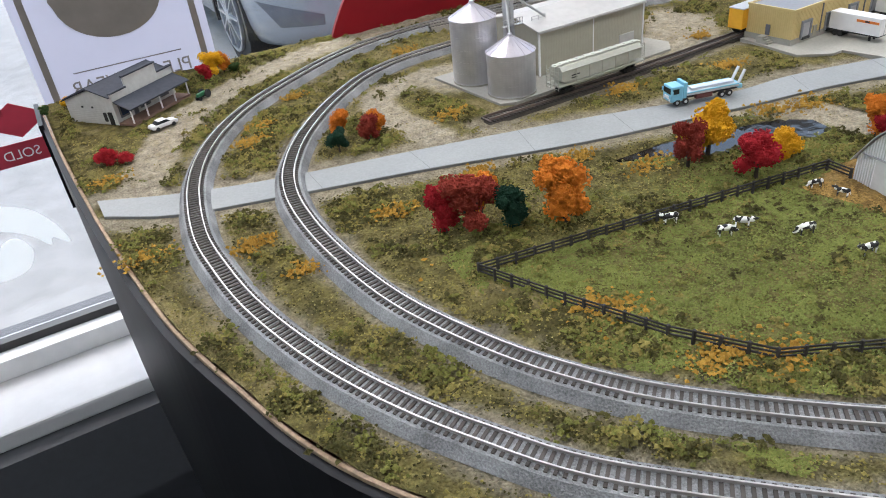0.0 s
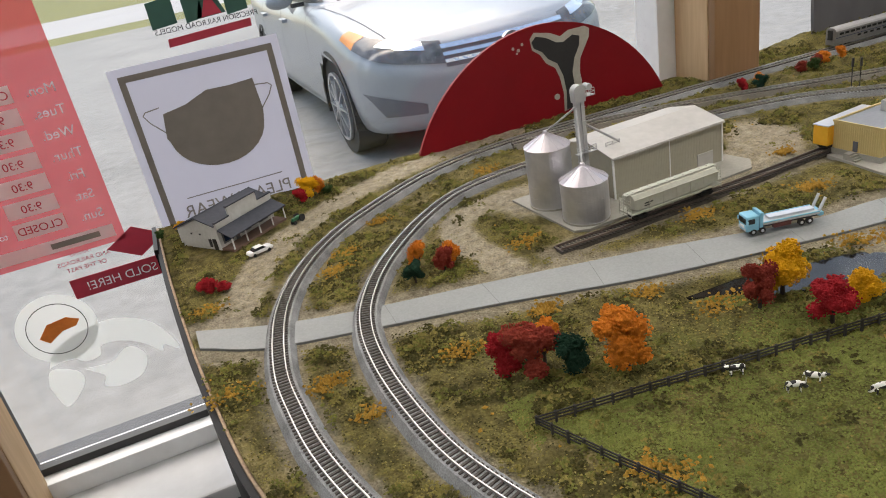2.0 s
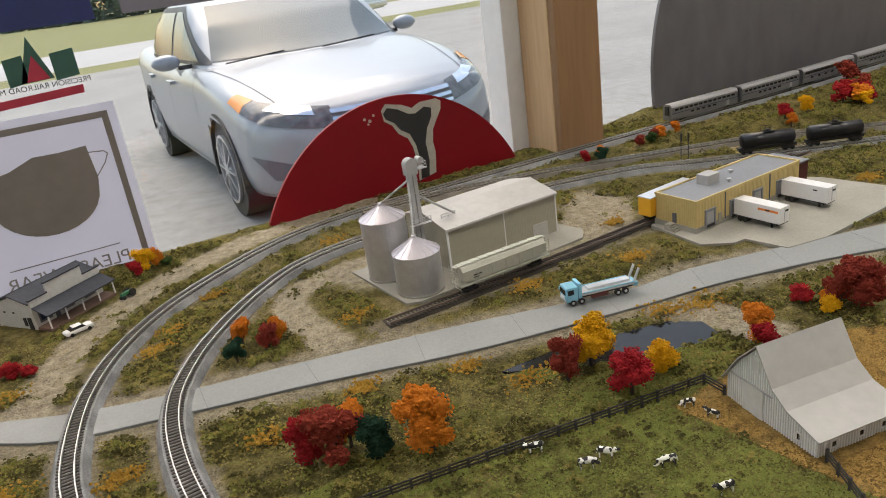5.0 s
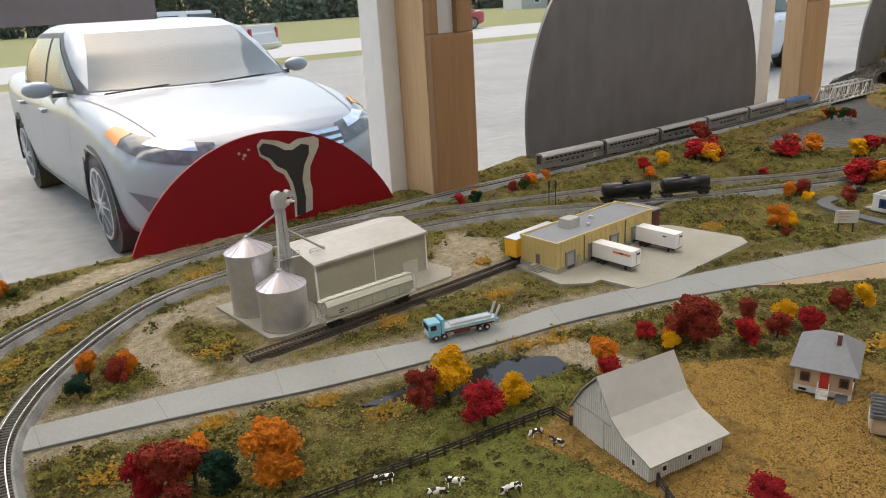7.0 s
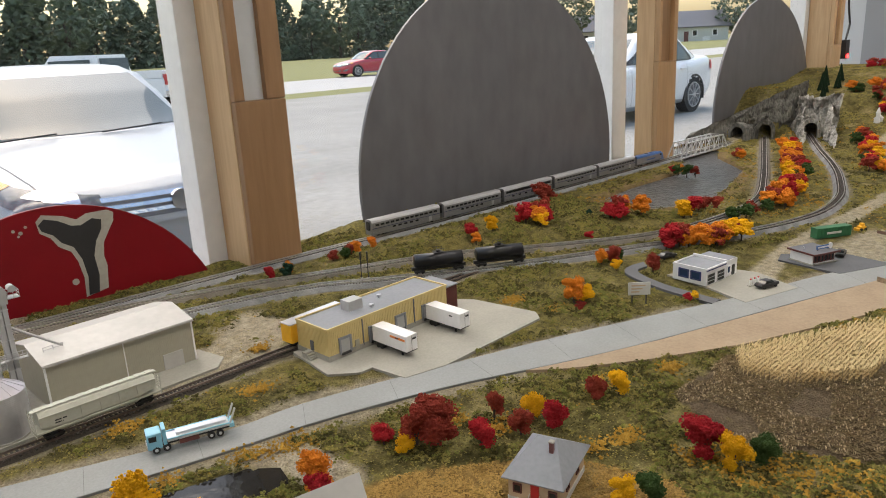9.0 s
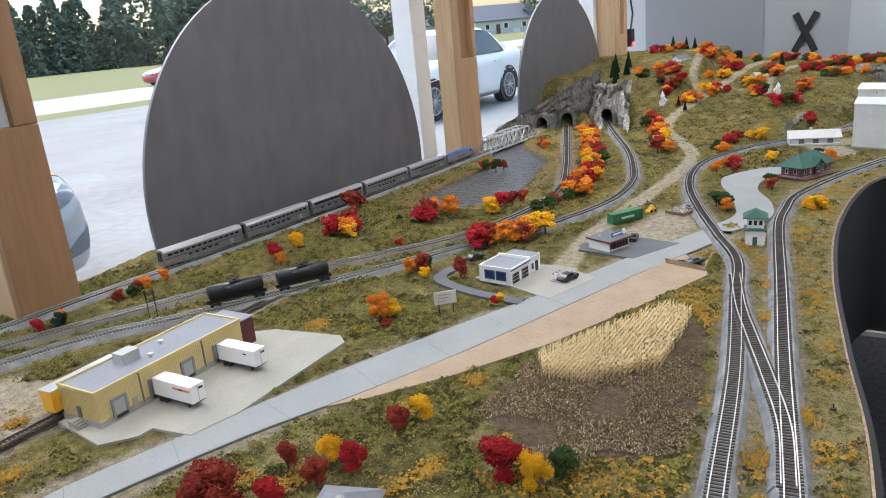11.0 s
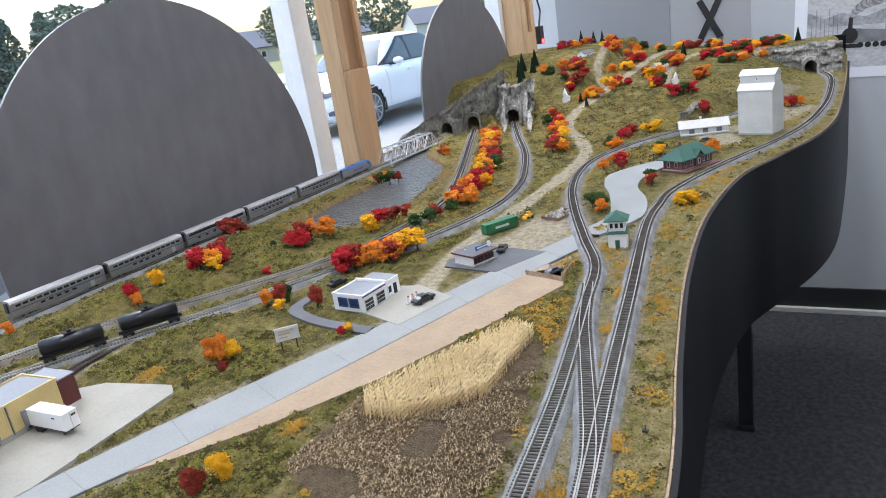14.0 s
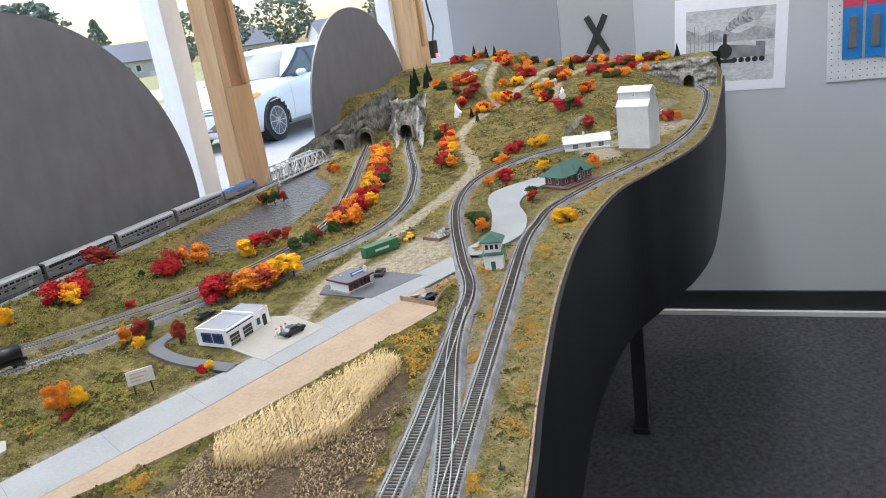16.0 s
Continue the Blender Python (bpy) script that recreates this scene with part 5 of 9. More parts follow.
part("porch_roof", extrude_x(bmesh.new(), [(-0.0225, 0.0145), (-0.0024, 0.0205), (-0.0024, 0.0217), (-0.0225, 0.0157)], -0.001, L + 0.001), M["slate"], st)
for i in range(5):
    x = 0.0015 + i * (L - 0.003) / 4
    part("porch_post", B(x - 0.0006, x + 0.0006, -0.0202, -0.019, 0.0022, 0.0152), M["white"], st)
for x in (0.012, 0.04, 0.068):
    sash(st, x, 0, 0.005, 0.014, 0.011, "-y", frame="darkgrey", pane="bluewin")
part("door", B(0.0235, 0.0285, -0.0012, 0, 0.0022, 0.0145), M["darkgrey"], st)
part("side_door", B(-0.0012, 0, 0.005, 0.01, 0.0, 0.0115), M["black"], st)
part("side_door", B(-0.0012, 0, 0.013, 0.0165, 0.003, 0.011), M["black"], st)
for y in (0.028, 0.042):
    part("vent", B(-0.001, 0, y, y + 0.002, 0.0145, 0.016), M["black"], st)

# barn
bn = thing("barn", at(0.054, 0.35, -10, TOP), "weathered white barn with pale gambrel roof and lean-to", "barn")
L = 0.065
prof = [(0.0, 0.0), (0.078, 0.0), (0.078, 0.019), (0.066, 0.036), (0.05, 0.0525), (0.035, 0.0285), (0.022, 0.0195), (0.0, 0.0135)]
part("wall", extrude_x(bmesh.new(), prof, 0, L), M["offwhite"], bn)
bm = bmesh.new()
for i in range(38):
    y = 0.001 + i * 0.00205
    top = np.interp(y, [0, 0.022, 0.035, 0.05, 0.066, 0.078], [0.0135, 0.0195, 0.0285, 0.0525, 0.036, 0.018])
    part("board", B(-0.0006, 0, y, y + 0.0006, 0, float(top) - 0.0006), M["white"], bn)
siding(bm, 0, L, 0, 0, 0.014, 0.0022, True)
part("side_boarding", bm, M["white"], bn, "white vertical boards")
for i, ((ya, za), (yb, zb)) in enumerate(zip([(-0.0035, 0.0132), (0.022, 0.0202), (0.035, 0.0292), (0.05, 0.0535), (0.066, 0.037)], [(0.022, 0.0202), (0.035, 0.0292), (0.05, 0.0535), (0.066, 0.037), (0.081, 0.0145)])):
    part("roof_slope", extrude_x(bmesh.new(), [(ya, za), (yb, zb), (yb, zb + 0.0011), (ya, za + 0.0011)], -0.0028, L + 0.0028), M["shedroof"], bn, "pale worn roof")
part("barn_door", B(-0.0012, -0.0006, 0.044, 0.062, 0.0, 0.022), M["offwhite"], bn)
part("door_track", B(-0.0016, -0.0006, 0.036, 0.074, 0.0222, 0.0232), M["leggrey"], bn)
part("loft_door", B(-0.0012, -0.0006, 0.048, 0.055, 0.034, 0.046), M["offwhite"], bn)
for x in (0.012, 0.034, 0.052):
    sash(bn, x, 0, 0.004, 0.005, 0.0055, "-y")
for y in (0.004, 0.02):
    sash(bn, L, y + 0.01, 0.005, 0.005, 0.006, "+x")
sash(bn, 0, 0.014, 0.004, 0.004, 0.006, "-x")

# farmhouse
hs = thing("farmhouse", at(0.262, 0.337, -71, TOP + 0.0004), "tan bungalow with grey hip roof and brick-red door", "house")
w, d = 0.022, 0.0325
hs.scale = (0.88, 0.88, 0.98)
part("foundation", B(-w - 0.0006, w + 0.0006, -d - 0.0006, d + 0.0006, 0, 0.005), M["offwhite"], hs)
part("wall", B(-w, w, -d, d, 0.005, 0.021), M["beige"], hs)
part("roof", hip_roof(bmesh.new(), -w, w, -d, d, 0.021, 0.042, 0.0045), M["greyroof"], hs, "grey hip roof")
ch = part("chimney", B(0.006, 0.0095, -0.012, -0.0085, 0.028, 0.044), M["brick"], hs)
part("chimney_cap", B(0.0055, 0.01, -0.0125, -0.008, 0.044, 0.045), M["concrete"], ch)
part("door", B(-0.0025, 0.0045, -d - 0.001, -d, 0.006, 0.019), M["red"], hs, "brick-red front door")
bm = bmesh.new()
for i in range(5):
    box(bm, -0.003, 0.005, -d - 0.0095 + i * 0.0018, -d - 0.001, i * 0.0012, (i + 1) * 0.0012)
part("steps", bm, M["white"], hs)
for x in (-0.0034, 0.0052):
    bm = bmesh.new()
    beam(bm, (x, -d - 0.009, 0.005), (x, -d - 0.001, 0.011), 0.0007, 0.0007)
    beam(bm, (x, -d - 0.009, 0), (x, -d - 0.009, 0.0052), 0.0007, 0.0007)
    part("handrail", bm, M["white"], hs)
for x in (-0.014, 0.016):
    sash(hs, x, -d, 0.0095, 0.0075, 0.0075, "-y", frame="dkred")
sash(hs, -0.015, -d - 0.0006, 0.001, 0.007, 0.0032, "-y", frame="offwhite")
for y in (-0.014, 0.012):
    sash(hs, w, y, 0.0095, 0.007, 0.0075, "+x", frame="dkred")
    sash(hs, -w, y, 0.0095, 0.007, 0.0075, "-x", frame="dkred")
part("cellar_hatch", extrude_x(bmesh.new(), [(-d - 0.009, 0), (-d - 0.0006, 0), (-d - 0.0006, 0.004), (-d - 0.009, 0.0012)], 0.011, 0.02), M["darkgrey"], hs)

sh = thing("shed", at(0.218, 0.2615, -65, TOP + 0.0004), "small beige garage with dark shingled gable roof", "shed")
L, D, H = 0.044, 0.026, 0.014
part("wall", extrude_x(bmesh.new(), [(0, 0), (D, 0), (D, H), (D / 2, H + 0.0085), (0, H)], -L / 2, L / 2), M["beige"], sh)
part("roof", gable_roof(bmesh.new(), -L / 2, L / 2, 0, D, H, H + 0.0095), M["darkgrey"], sh, "dark shingle roof")
bm = bmesh.new()
for r in range(7):
    t = (r + 0.5) / 7
    y, z = -0.002 + t * (D / 2 + 0.002), H - 0.0005 + t * 0.011
    for k in range(16):
        x = -L / 2 - 0.002 + (k + (r % 2) * 0.5) * (L + 0.003) / 16
        box(bm, x, x + 0.0026, y - 0.0012, y + 0.0012, z + 0.0002, z + 0.0012)
ob = part("shingles", bm, M["darkgrey"], sh)
sash(sh, 0.0, 0, 0.005, 0.011, 0.0065, "-y", frame="brownstone")
part("door", B(-L / 2 - 0.001, -L / 2, 0.006, 0.02, 0, 0.011), M["offwhite"], sh)

# filling station
gs = thing("filling_station", at(0.745, 0.456, -5), "white flat-roofed filling station with blue windows", "filling station")
L, D, H = 0.078, 0.05, 0.021
part("wall", B(0, L * 0.62, 0, D, 0, H, bevel=0.0003), M["white"], gs)
part("office_wall", B(L * 0.62, L, 0.0015, D * 0.9, 0, H + 0.0015, bevel=0.0003), M["white"], gs)
part("roof", B(0.0015, L * 0.62 - 0.001, 0.0015, D - 0.0015, H, H + 0.0008), M["greyroof"], gs)
part("roof", B(L * 0.62 + 0.001, L - 0.0015, 0.003, D * 0.9 - 0.0015, H + 0.0015, H + 0.0022), M["greyroof"], gs)
bm = bmesh.new()
box(bm, -0.0005, L * 0.62, -0.0006, 0.0014, H, H + 0.0022), box(bm, -0.0005, 0.0014, 0.0014, D, H, H + 0.0022), box(bm, -0.0005, L * 0.62, D - 0.0014, D + 0.0005, H, H + 0.0022)
box(bm, L * 0.62 - 0.0012, L * 0.62 + 0.0012, -0.0006, D, H + 0.0002, H + 0.0042)
part("parapet", bm, M["white"], gs)
part("roof_trim", B(-0.001, L * 0.62 - 0.0014, -0.001, -0.0006, H - 0.0012, H + 0.0004), M["navy"], gs, "thin dark blue trim")
for y in (0.011, 0.029):
    sash(gs, 0, y + 0.004, 0.0055, 0.0155, 0.0125, "-x", pane="bluewin", frame="navy")
for x in (0.011, 0.034):
    g = part("garage_door", B(x - 0.0085, x + 0.0085, -0.0008, 0, 0.0005, 0.0155), M["offwhite"], gs)
    for r in range(3):
        for k in range(4):
            part("pane", B(x - 0.0077 + k * 0.004, x - 0.0043 + k * 0.004, -0.0012, -0.0008, 0.0016 + r * 0.0047, 0.0054 + r * 0.0047), M["darkwin"], g)
sash(gs, 0.056, 0.0015, 0.004, 0.009, 0.0115, "-y", pane="bluewin")
part("office_door", B(0.0645, 0.0705, 0.0004, 0.0015, 0.0005, 0.0145), M["darkwin"], gs)
sash(gs, L, 0.02, 0.005, 0.016, 0.011, "+x", pane="bluewin")
pi = thing("pump_island", at(0.79, 0.412, -10, TOP + 0.0012), "concrete island with three small fuel pumps", "fuel pumps")
part("kerb", B(-0.012, 0.012, -0.003, 0.003, 0, 0.001, bevel=0.0003), M["concrete"], pi)
for x in (-0.008, 0.0, 0.008):
    p = part("pump", B(x - 0.0014, x + 0.0014, -0.001, 0.001, 0.001, 0.008, bevel=0.0002), M["white"], pi)
    part("pump_top", rod(bmesh.new(), (x, -0.0006, 0.0088), (x, 0.0006, 0.0088), 0.0012, None, 12), M["red"], p)

# drive-in
dn = thing("drive_in", at(0.914, 0.385, -22), "white drive-in with grey flat roof, red trim and roof sign", "restaurant")
dn.scale = (0.86, 0.86, 1.05)
L, D, H = 0.047, 0.045, 0.0145
part("base", B(-0.003, L + 0.003, -0.003, D, 0, 0.0012), M["concrete"], dn)
part("wall", B(0, L, 0, D, 0.0012, H), M["white"], dn)
part("roof", B(-0.004, L + 0.005, -0.006, D + 0.003, H, H + 0.0016, bevel=0.0003), M["darkgrey"], dn)
part("fascia", extrude_x(bmesh.new(), [(-0.0068, H - 0.0006), (-0.006, H - 0.0006), (-0.006, H + 0.0018), (-0.0068, H + 0.0018)], -0.0045, L + 0.0055), M["dkred"], dn, "dark red roof edge")
part("fascia", B(-0.0048, -0.004, -0.006, D + 0.003, H - 0.0006, H + 0.0018), M["dkred"], dn)
for i in range(6):
    x = 0.005 + i * 0.0075
    sash(dn, x, 0, 0.003, 0.0065, 0.0095, "-y", frame="dkred", pane="darkwin")
for y in (0.01, 0.022, 0.034):
    sash(dn, L, y, 0.003, 0.009, 0.0095, "+x", frame="dkred")
sgn = part("roof_sign", B(L * 0.35, L * 0.95, 0.008, 0.0095, H + 0.0035, H + 0.0085), M["bluepaint"], dn, "blue and white roof sign")
part("sign_bar", B(L * 0.4, L * 0.9, 0.0075, 0.008, H + 0.005, H + 0.007), M["white"], sgn)
part("sign_disc", rod(bmesh.new(), (L * 0.98, 0.0075, H + 0.0065), (L * 0.98, 0.009, H + 0.0065), 0.0042, None, 16), M["white"], dn)
for x in (L * 0.4, L * 0.9):
    part("sign_post", B(x - 0.0004, x + 0.0004, 0.0085, 0.0093, H + 0.0016, H + 0.0036), M["black"], dn)
part("roof_vent", rod(bmesh.new(), (0.012, 0.03, H + 0.0016), (0.012, 0.03, H + 0.004), 0.0014, None, 10), M["alu"], dn)

ct = thing("shipping_container", at(1.058, 0.43, -30, TOP + 0.0003), "green ribbed shipping container beside the dirt road", "container")
ct.scale = (0.88, 0.95, 1.0)
part("body", B(0, 0.072, 0, 0.0155, 0, 0.0162), M["green"], ct)
bm = bmesh.new()
for i in range(22):
    box(bm, 0.002 + i * 0.0032, 0.0035 + i * 0.0032, -0.0005, 0, 0.001, 0.0152)
part("ribs", bm, M["green"], ct)
part("lettering", B(0.02, 0.05, -0.0009, -0.0005, 0.006, 0.0095), M["offwhite"], ct, "pale lettering band")
part("door", B(0.072, 0.0725, 0.001, 0.0145, 0.001, 0.0152), M["green"], ct)
ld = thing("loader", at(1.15, 0.395, -30, TOP + 0.0003), "yellow front loader beside the rubble pile", "loader")
part("body", B(-0.006, 0.006, -0.004, 0.004, 0.003, 0.008, bevel=0.0008), M["yellow"], ld)
part("cab", B(-0.002, 0.003, -0.003, 0.003, 0.008, 0.0125, bevel=0.0004), M["yellow"], ld)
part("bucket", B(-0.0105, -0.007, -0.0048, 0.0048, 0.0008, 0.005, bevel=0.0004), M["yellow"], ld)
for x in (-0.004, 0.004):
    for s in (-1, 1):
        part("wheel", rod(bmesh.new(), (x, s * 0.0032, 0.0026), (x, s * 0.0052, 0.0026), 0.0026, None, 14), M["tyre"], ld)
rb = thing("rubble_pile", at(1.165, 0.345, -20, TOP + 0.0003), "fenced pile of grey and brown scrap", "rubble")
random.seed(5)
bm = bmesh.new()
for i in range(70):
    q = random.random()
    bmesh.ops.create_icosphere(bm, subdivisions=1, radius=random.uniform(0.0015, 0.004), matrix=pose(random.uniform(-0.02, 0.02), random.uniform(-0.012, 0.012), 0.001 + q * 0.005, random.uniform(0, 90), random.uniform(0, 90), 0))
part("scrap", bm, M["rock"], rb)
for a, b in (((-0.026, -0.018), (0.026, -0.018)), ((0.026, -0.018), (0.026, 0.018)), ((-0.026, -0.018), (-0.026, 0.018))):
    bm = bmesh.new()
    beam(bm, (*a, 0.0025), (*b, 0.0025), 0.0008, 0.005)
    part("low_wall", bm, M["brownstone"], rb)

en = thing("low_walled_lot", at(0.874, 0.243, 0, TOP + 0.0004), "tan lot with low board walls holding lumber", "yard")
P4 = [(0, 0), (0.055, 0.003), (0.06, 0.04), (0.018, 0.055)]
part("pad", prism(bmesh.new(), P4, 0, 0.0016), M["dirtboard"], en)
for a, b in ((P4[0], P4[1]), (P4[0], P4[3])):
    bm = bmesh.new()
    beam(bm, (*a, 0.004), (*b, 0.004), 0.0012, 0.008)
    part("board_wall", bm, M["plywood"], en)
for i in range(6):
    bm = bmesh.new()
    beam(bm, (0.03 + i * 0.003, 0.012 + i * 0.003, 0.0022 + 0.001 * (i % 2)), (0.05 + i * 0.001, 0.016 + i * 0.004, 0.0022 + 0.001 * (i % 2)), 0.0016, 0.0012)
    part("lumber", bm, M["brownstone"], en)

# signal tower
tw = thing("interlocking_tower", at(1.012, 0.207, 10, TOP + 0.0002), "two-storey white railway tower with dark green roof", "tower")
part("lower_wall", B(-0.0115, 0.0115, -0.0125, 0.0125, 0, 0.0225), M["white"], tw)
part("skirt_roof", hip_roof(bmesh.new(), -0.0115, 0.0115, -0.0125, 0.0125, 0.0225, 0.029, 0.0025), M["greenroof"], tw)
part("upper_wall", B(-0.0098, 0.0098, -0.0108, 0.0108, 0.024, 0.0405), M["white"], tw)
part("roof", hip_roof(bmesh.new(), -0.0098, 0.0098, -0.0108, 0.0108, 0.0405, 0.052, 0.0055), M["greenroof"], tw, "dark green hip roof")
for y in (-0.0068, 0, 0.0068):
    sash(tw, -0.0098, y, 0.0295, 0.0056, 0.0085, "-x", frame="white")
for x in (-0.0055, 0.0055):
    sash(tw, x, -0.0108, 0.0295, 0.0062, 0.0085, "-y", frame="white")
part("door", B(-0.0124, -0.0115, -0.003, 0.003, 0, 0.0135), M["greenroof"], tw)
sash(tw, 0, -0.0125, 0.006, 0.006, 0.009, "-y", frame="white")
part("foundation", B(-0.0122, 0.0122, -0.0132, 0.0132, -0.001, 0.0015), M["concrete"], tw)

# brick depot
dp = thing("railway_depot", at(1.44, 0.2, -28), "brick depot with green hip roof and dormer by the track", "station")
dp.scale = (0.95, 1.0, 1.2)
L, D, H = 0.094, 0.042, 0.0165
part("platform", B(-0.006, L + 0.012, -0.014, D + 0.004, -0.001, 0.0008), M["brick"], dp)
part("foundation", B(-0.0005, L + 0.0005, -0.0005, D + 0.0005, 0.0008, 0.0025), M["concrete"], dp)
part("wall", B(0, L, 0, D, 0.0025, H), M["brick"], dp)
part("roof", hip_roof(bmesh.new(), 0, L, 0, D, H, 0.036, 0.008), M["greenroof"], dp, "green hip roof")
dm = part("bay", B(L * 0.42, L * 0.6, -0.004, 0, 0.0025, H), M["brick"], dp)
bm = gable_roof(bmesh.new(), 0, 0.02, -0.009, 0.009, 0.0, 0.008, 0.001)
bmesh.ops.transform(bm, matrix=pose(L * 0.5, -0.009, 0.0195, 0, 0, 90), verts=bm.verts)
part("dormer_roof", bm, M["greenroof"], dp)
part("dormer", B(L * 0.5 - 0.006, L * 0.5 + 0.006, -0.007, 0.008, 0.018, 0.0215), M["brownstone"], dp)
for x in (0.012, 0.03, 0.068, 0.083):
    sash(dp, x, 0, 0.0055, 0.006, 0.009, "-y", frame="offwhite")
sash(dp, L * 0.51, -0.004, 0.0055, 0.007, 0.009, "-y", frame="offwhite")
for y in (0.012, 0.03):
    sash(dp, 0, y, 0.0055, 0.006, 0.009, "-x", frame="offwhite")
part("door", B(0.039, 0.044 - 0.0045, -0.001, 0, 0.0025, 0.0135), M["greenroof"], dp)
part("chimney", B(0.026, 0.03, D * 0.5, D * 0.5 + 0.004, 0.03, 0.042), M["brick"], dp)

fh = thing("freight_house", at(1.802, 0.268, -75, TOP + 0.0004), "white freight house with pale gable roof", "freight house")
L, D, H = 0.105, 0.05, 0.017
part("wall", extrude_x(bmesh.new(), [(0, 0), (D, 0), (D, H), (D / 2, H + 0.012), (0, H)], 0, L), M["offwhite"], fh)
part("roof", gable_roof(bmesh.new(), 0, L, 0, D, H, H + 0.013, 0.004), M["shedroof"], fh, "pale grey roof")
for x in (0.025, 0.055, 0.085):
    part("freight_door", B(x - 0.006, x + 0.006, -0.001, 0, 0.001, 0.0135), M["darkgrey"], fh)
part("vent", rod(bmesh.new(), (L * 0.45, D / 2, H + 0.012), (L * 0.45, D / 2, H + 0.02), 0.002, 0.003, 10), M["white"], fh)
part("dock", B(0, L, -0.01, -0.0002, 0, 0.0035), M["offwhite"], fh)
sash(fh, 0, D / 2, 0.006, 0.009, 0.009, "-x")

el = thing("grain_elevator", at(1.762, 0.069, 70, TOP + 0.0004), "tall white wooden grain elevator with stepped shoulders", "elevator")
L, D = 0.076, 0.054
el.scale = (1, 1, 1.08)
part("wall", extrude_x(bmesh.new(), [(0, 0), (-D, 0), (-D, 0.088), (-D * 0.78, 0.1), (-D * 0.78, 0.117), (-D * 0.5, 0.126), (-D * 0.22, 0.117), (-D * 0.22, 0.1), (0, 0.088)], 0, L), M["offwhite"], el)
for i in range(22):
    z = 0.002 + i * 0.004
    part("clapboard", B(0, L, 0, 0.0002, z, z + 0.0003), M["offwhite"], el)
    part("clapboard", B(-0.0002, 0, -D, 0, z, z + 0.0003), M["offwhite"], el)
sash(el, L * 0.5, -D * 0.22, 0.107, 0.005, 0.005, "+y")
bm = gable_roof(bmesh.new(), 0, L, -D * 0.78, -D * 0.22, 0.117, 0.1265, 0.0018)
part("roof", bm, M["white"], el)
bm = bmesh.new()
extrude_x(bm, [(-D - 0.0015, 0.0875), (-D * 0.78, 0.1), (-D * 0.78, 0.1012), (-D - 0.0015, 0.0887)], -0.001, L + 0.001)
extrude_x(bm, [(0.0015, 0.0875), (-D * 0.22, 0.1), (-D * 0.22, 0.1012), (0.0015, 0.0887)], -0.001, L + 0.001)
part("shoulder_roof", bm, M["white"], el)
sash(el, 0, -D * 0.5, 0.106, 0.004, 0.0055, "-x")
part("door", B(-0.001, 0, -D * 0.62, -D * 0.38, 0, 0.018), M["offwhite"], el)
part("footing", B(-0.001, L + 0.001, -D - 0.001, 0.001, -0.001, 0.002), M["concrete"], el)

# truss bridge
br = thing("truss_bridge", pose(1.645, 1.0, TOP), "grey steel truss railway bridge over the river", "bridge")
for s in (-0.019, 0.019):
    for nm, z in (("top_chord", 0.04), ("bottom_chord", 0.003)):
        bm = bmesh.new()
        beam(bm, (0.03 if z > 0.01 else 0, s, z), (0.24 if z > 0.01 else 0.27, s, z), 0.003, 0.0035)
        part(nm, bm, M["alu"], br)
    for i in range(9):
        bm = bmesh.new()
        x = 0.03 + i * 0.02625
        beam(bm, (x, s, 0.003), (x, s, 0.04), 0.002, 0.002)
        part("vertical", bm, M["alu"], br)
        if i < 8:
            bm = bmesh.new()
            beam(bm, (x, s, 0.04 if i % 2 else 0.003), (x + 0.02625, s, 0.003 if i % 2 else 0.04), 0.0016, 0.0016)
            part("diagonal", bm, M["alu"], br)
    for a, b in (((0, 0.003), (0.03, 0.04)), ((0.27, 0.003), (0.24, 0.04))):
        bm = bmesh.new()
        beam(bm, (a[0], s, a[1]), (b[0], s, b[1]), 0.003, 0.003)
        part("end_post", bm, M["alu"], br)
for i in range(9):
    bm = bmesh.new()
    beam(bm, (0.03 + i * 0.02625, -0.019, 0.04), (0.03 + i * 0.02625, 0.019, 0.04), 0.0016, 0.0016)
    part("cross_beam", bm, M["alu"], br)
for x in (-0.004, 0.268):
    part("abutment", B(x, x + 0.008, -0.024, 0.024, -0.016, 0.001), M["concrete"], br)

# billboard, signals
bb = thing("billboard", at(0.642, 0.492, -44, TOP), "small cream billboard with faded print on two posts", "billboard")
bb.scale = (1.25, 1.25, 1.35)
part("panel", B(-0.011, 0.011, -0.0006, 0.0006, 0.008, 0.02), M["offwhite"], bb)
for i in range(3):
    part("print", B(-0.008, 0.006 - i * 0.003, -0.0009, -0.0006, 0.0165 - i * 0.003, 0.0178 - i * 0.003), M["beige"], bb)
for x in (-0.007, 0.007):
    part("post", B(x - 0.0006, x + 0.0006, -0.0005, 0.0005, -0.002, 0.008), M["black"], bb)
for sx, sy, r in ((0.483, 0.852, 60), (0.49, 0.845, 60)):
    sg = thing("railway_signal", at(sx, sy, r, TOP - 0.001), "slim black signal mast with target head", "signal", "signals")
    part("mast", rod(bmesh.new(), (0, 0, 0), (0, 0, 0.034), 0.0007), M["black"], sg)
    part("head", B(-0.002, 0.002, -0.0012, 0.0012, 0.03, 0.042, bevel=0.0005), M["black"], sg)
    part("base", B(-0.002, 0.002, -0.002, 0.002, 0, 0.003), M["concrete"], sg)
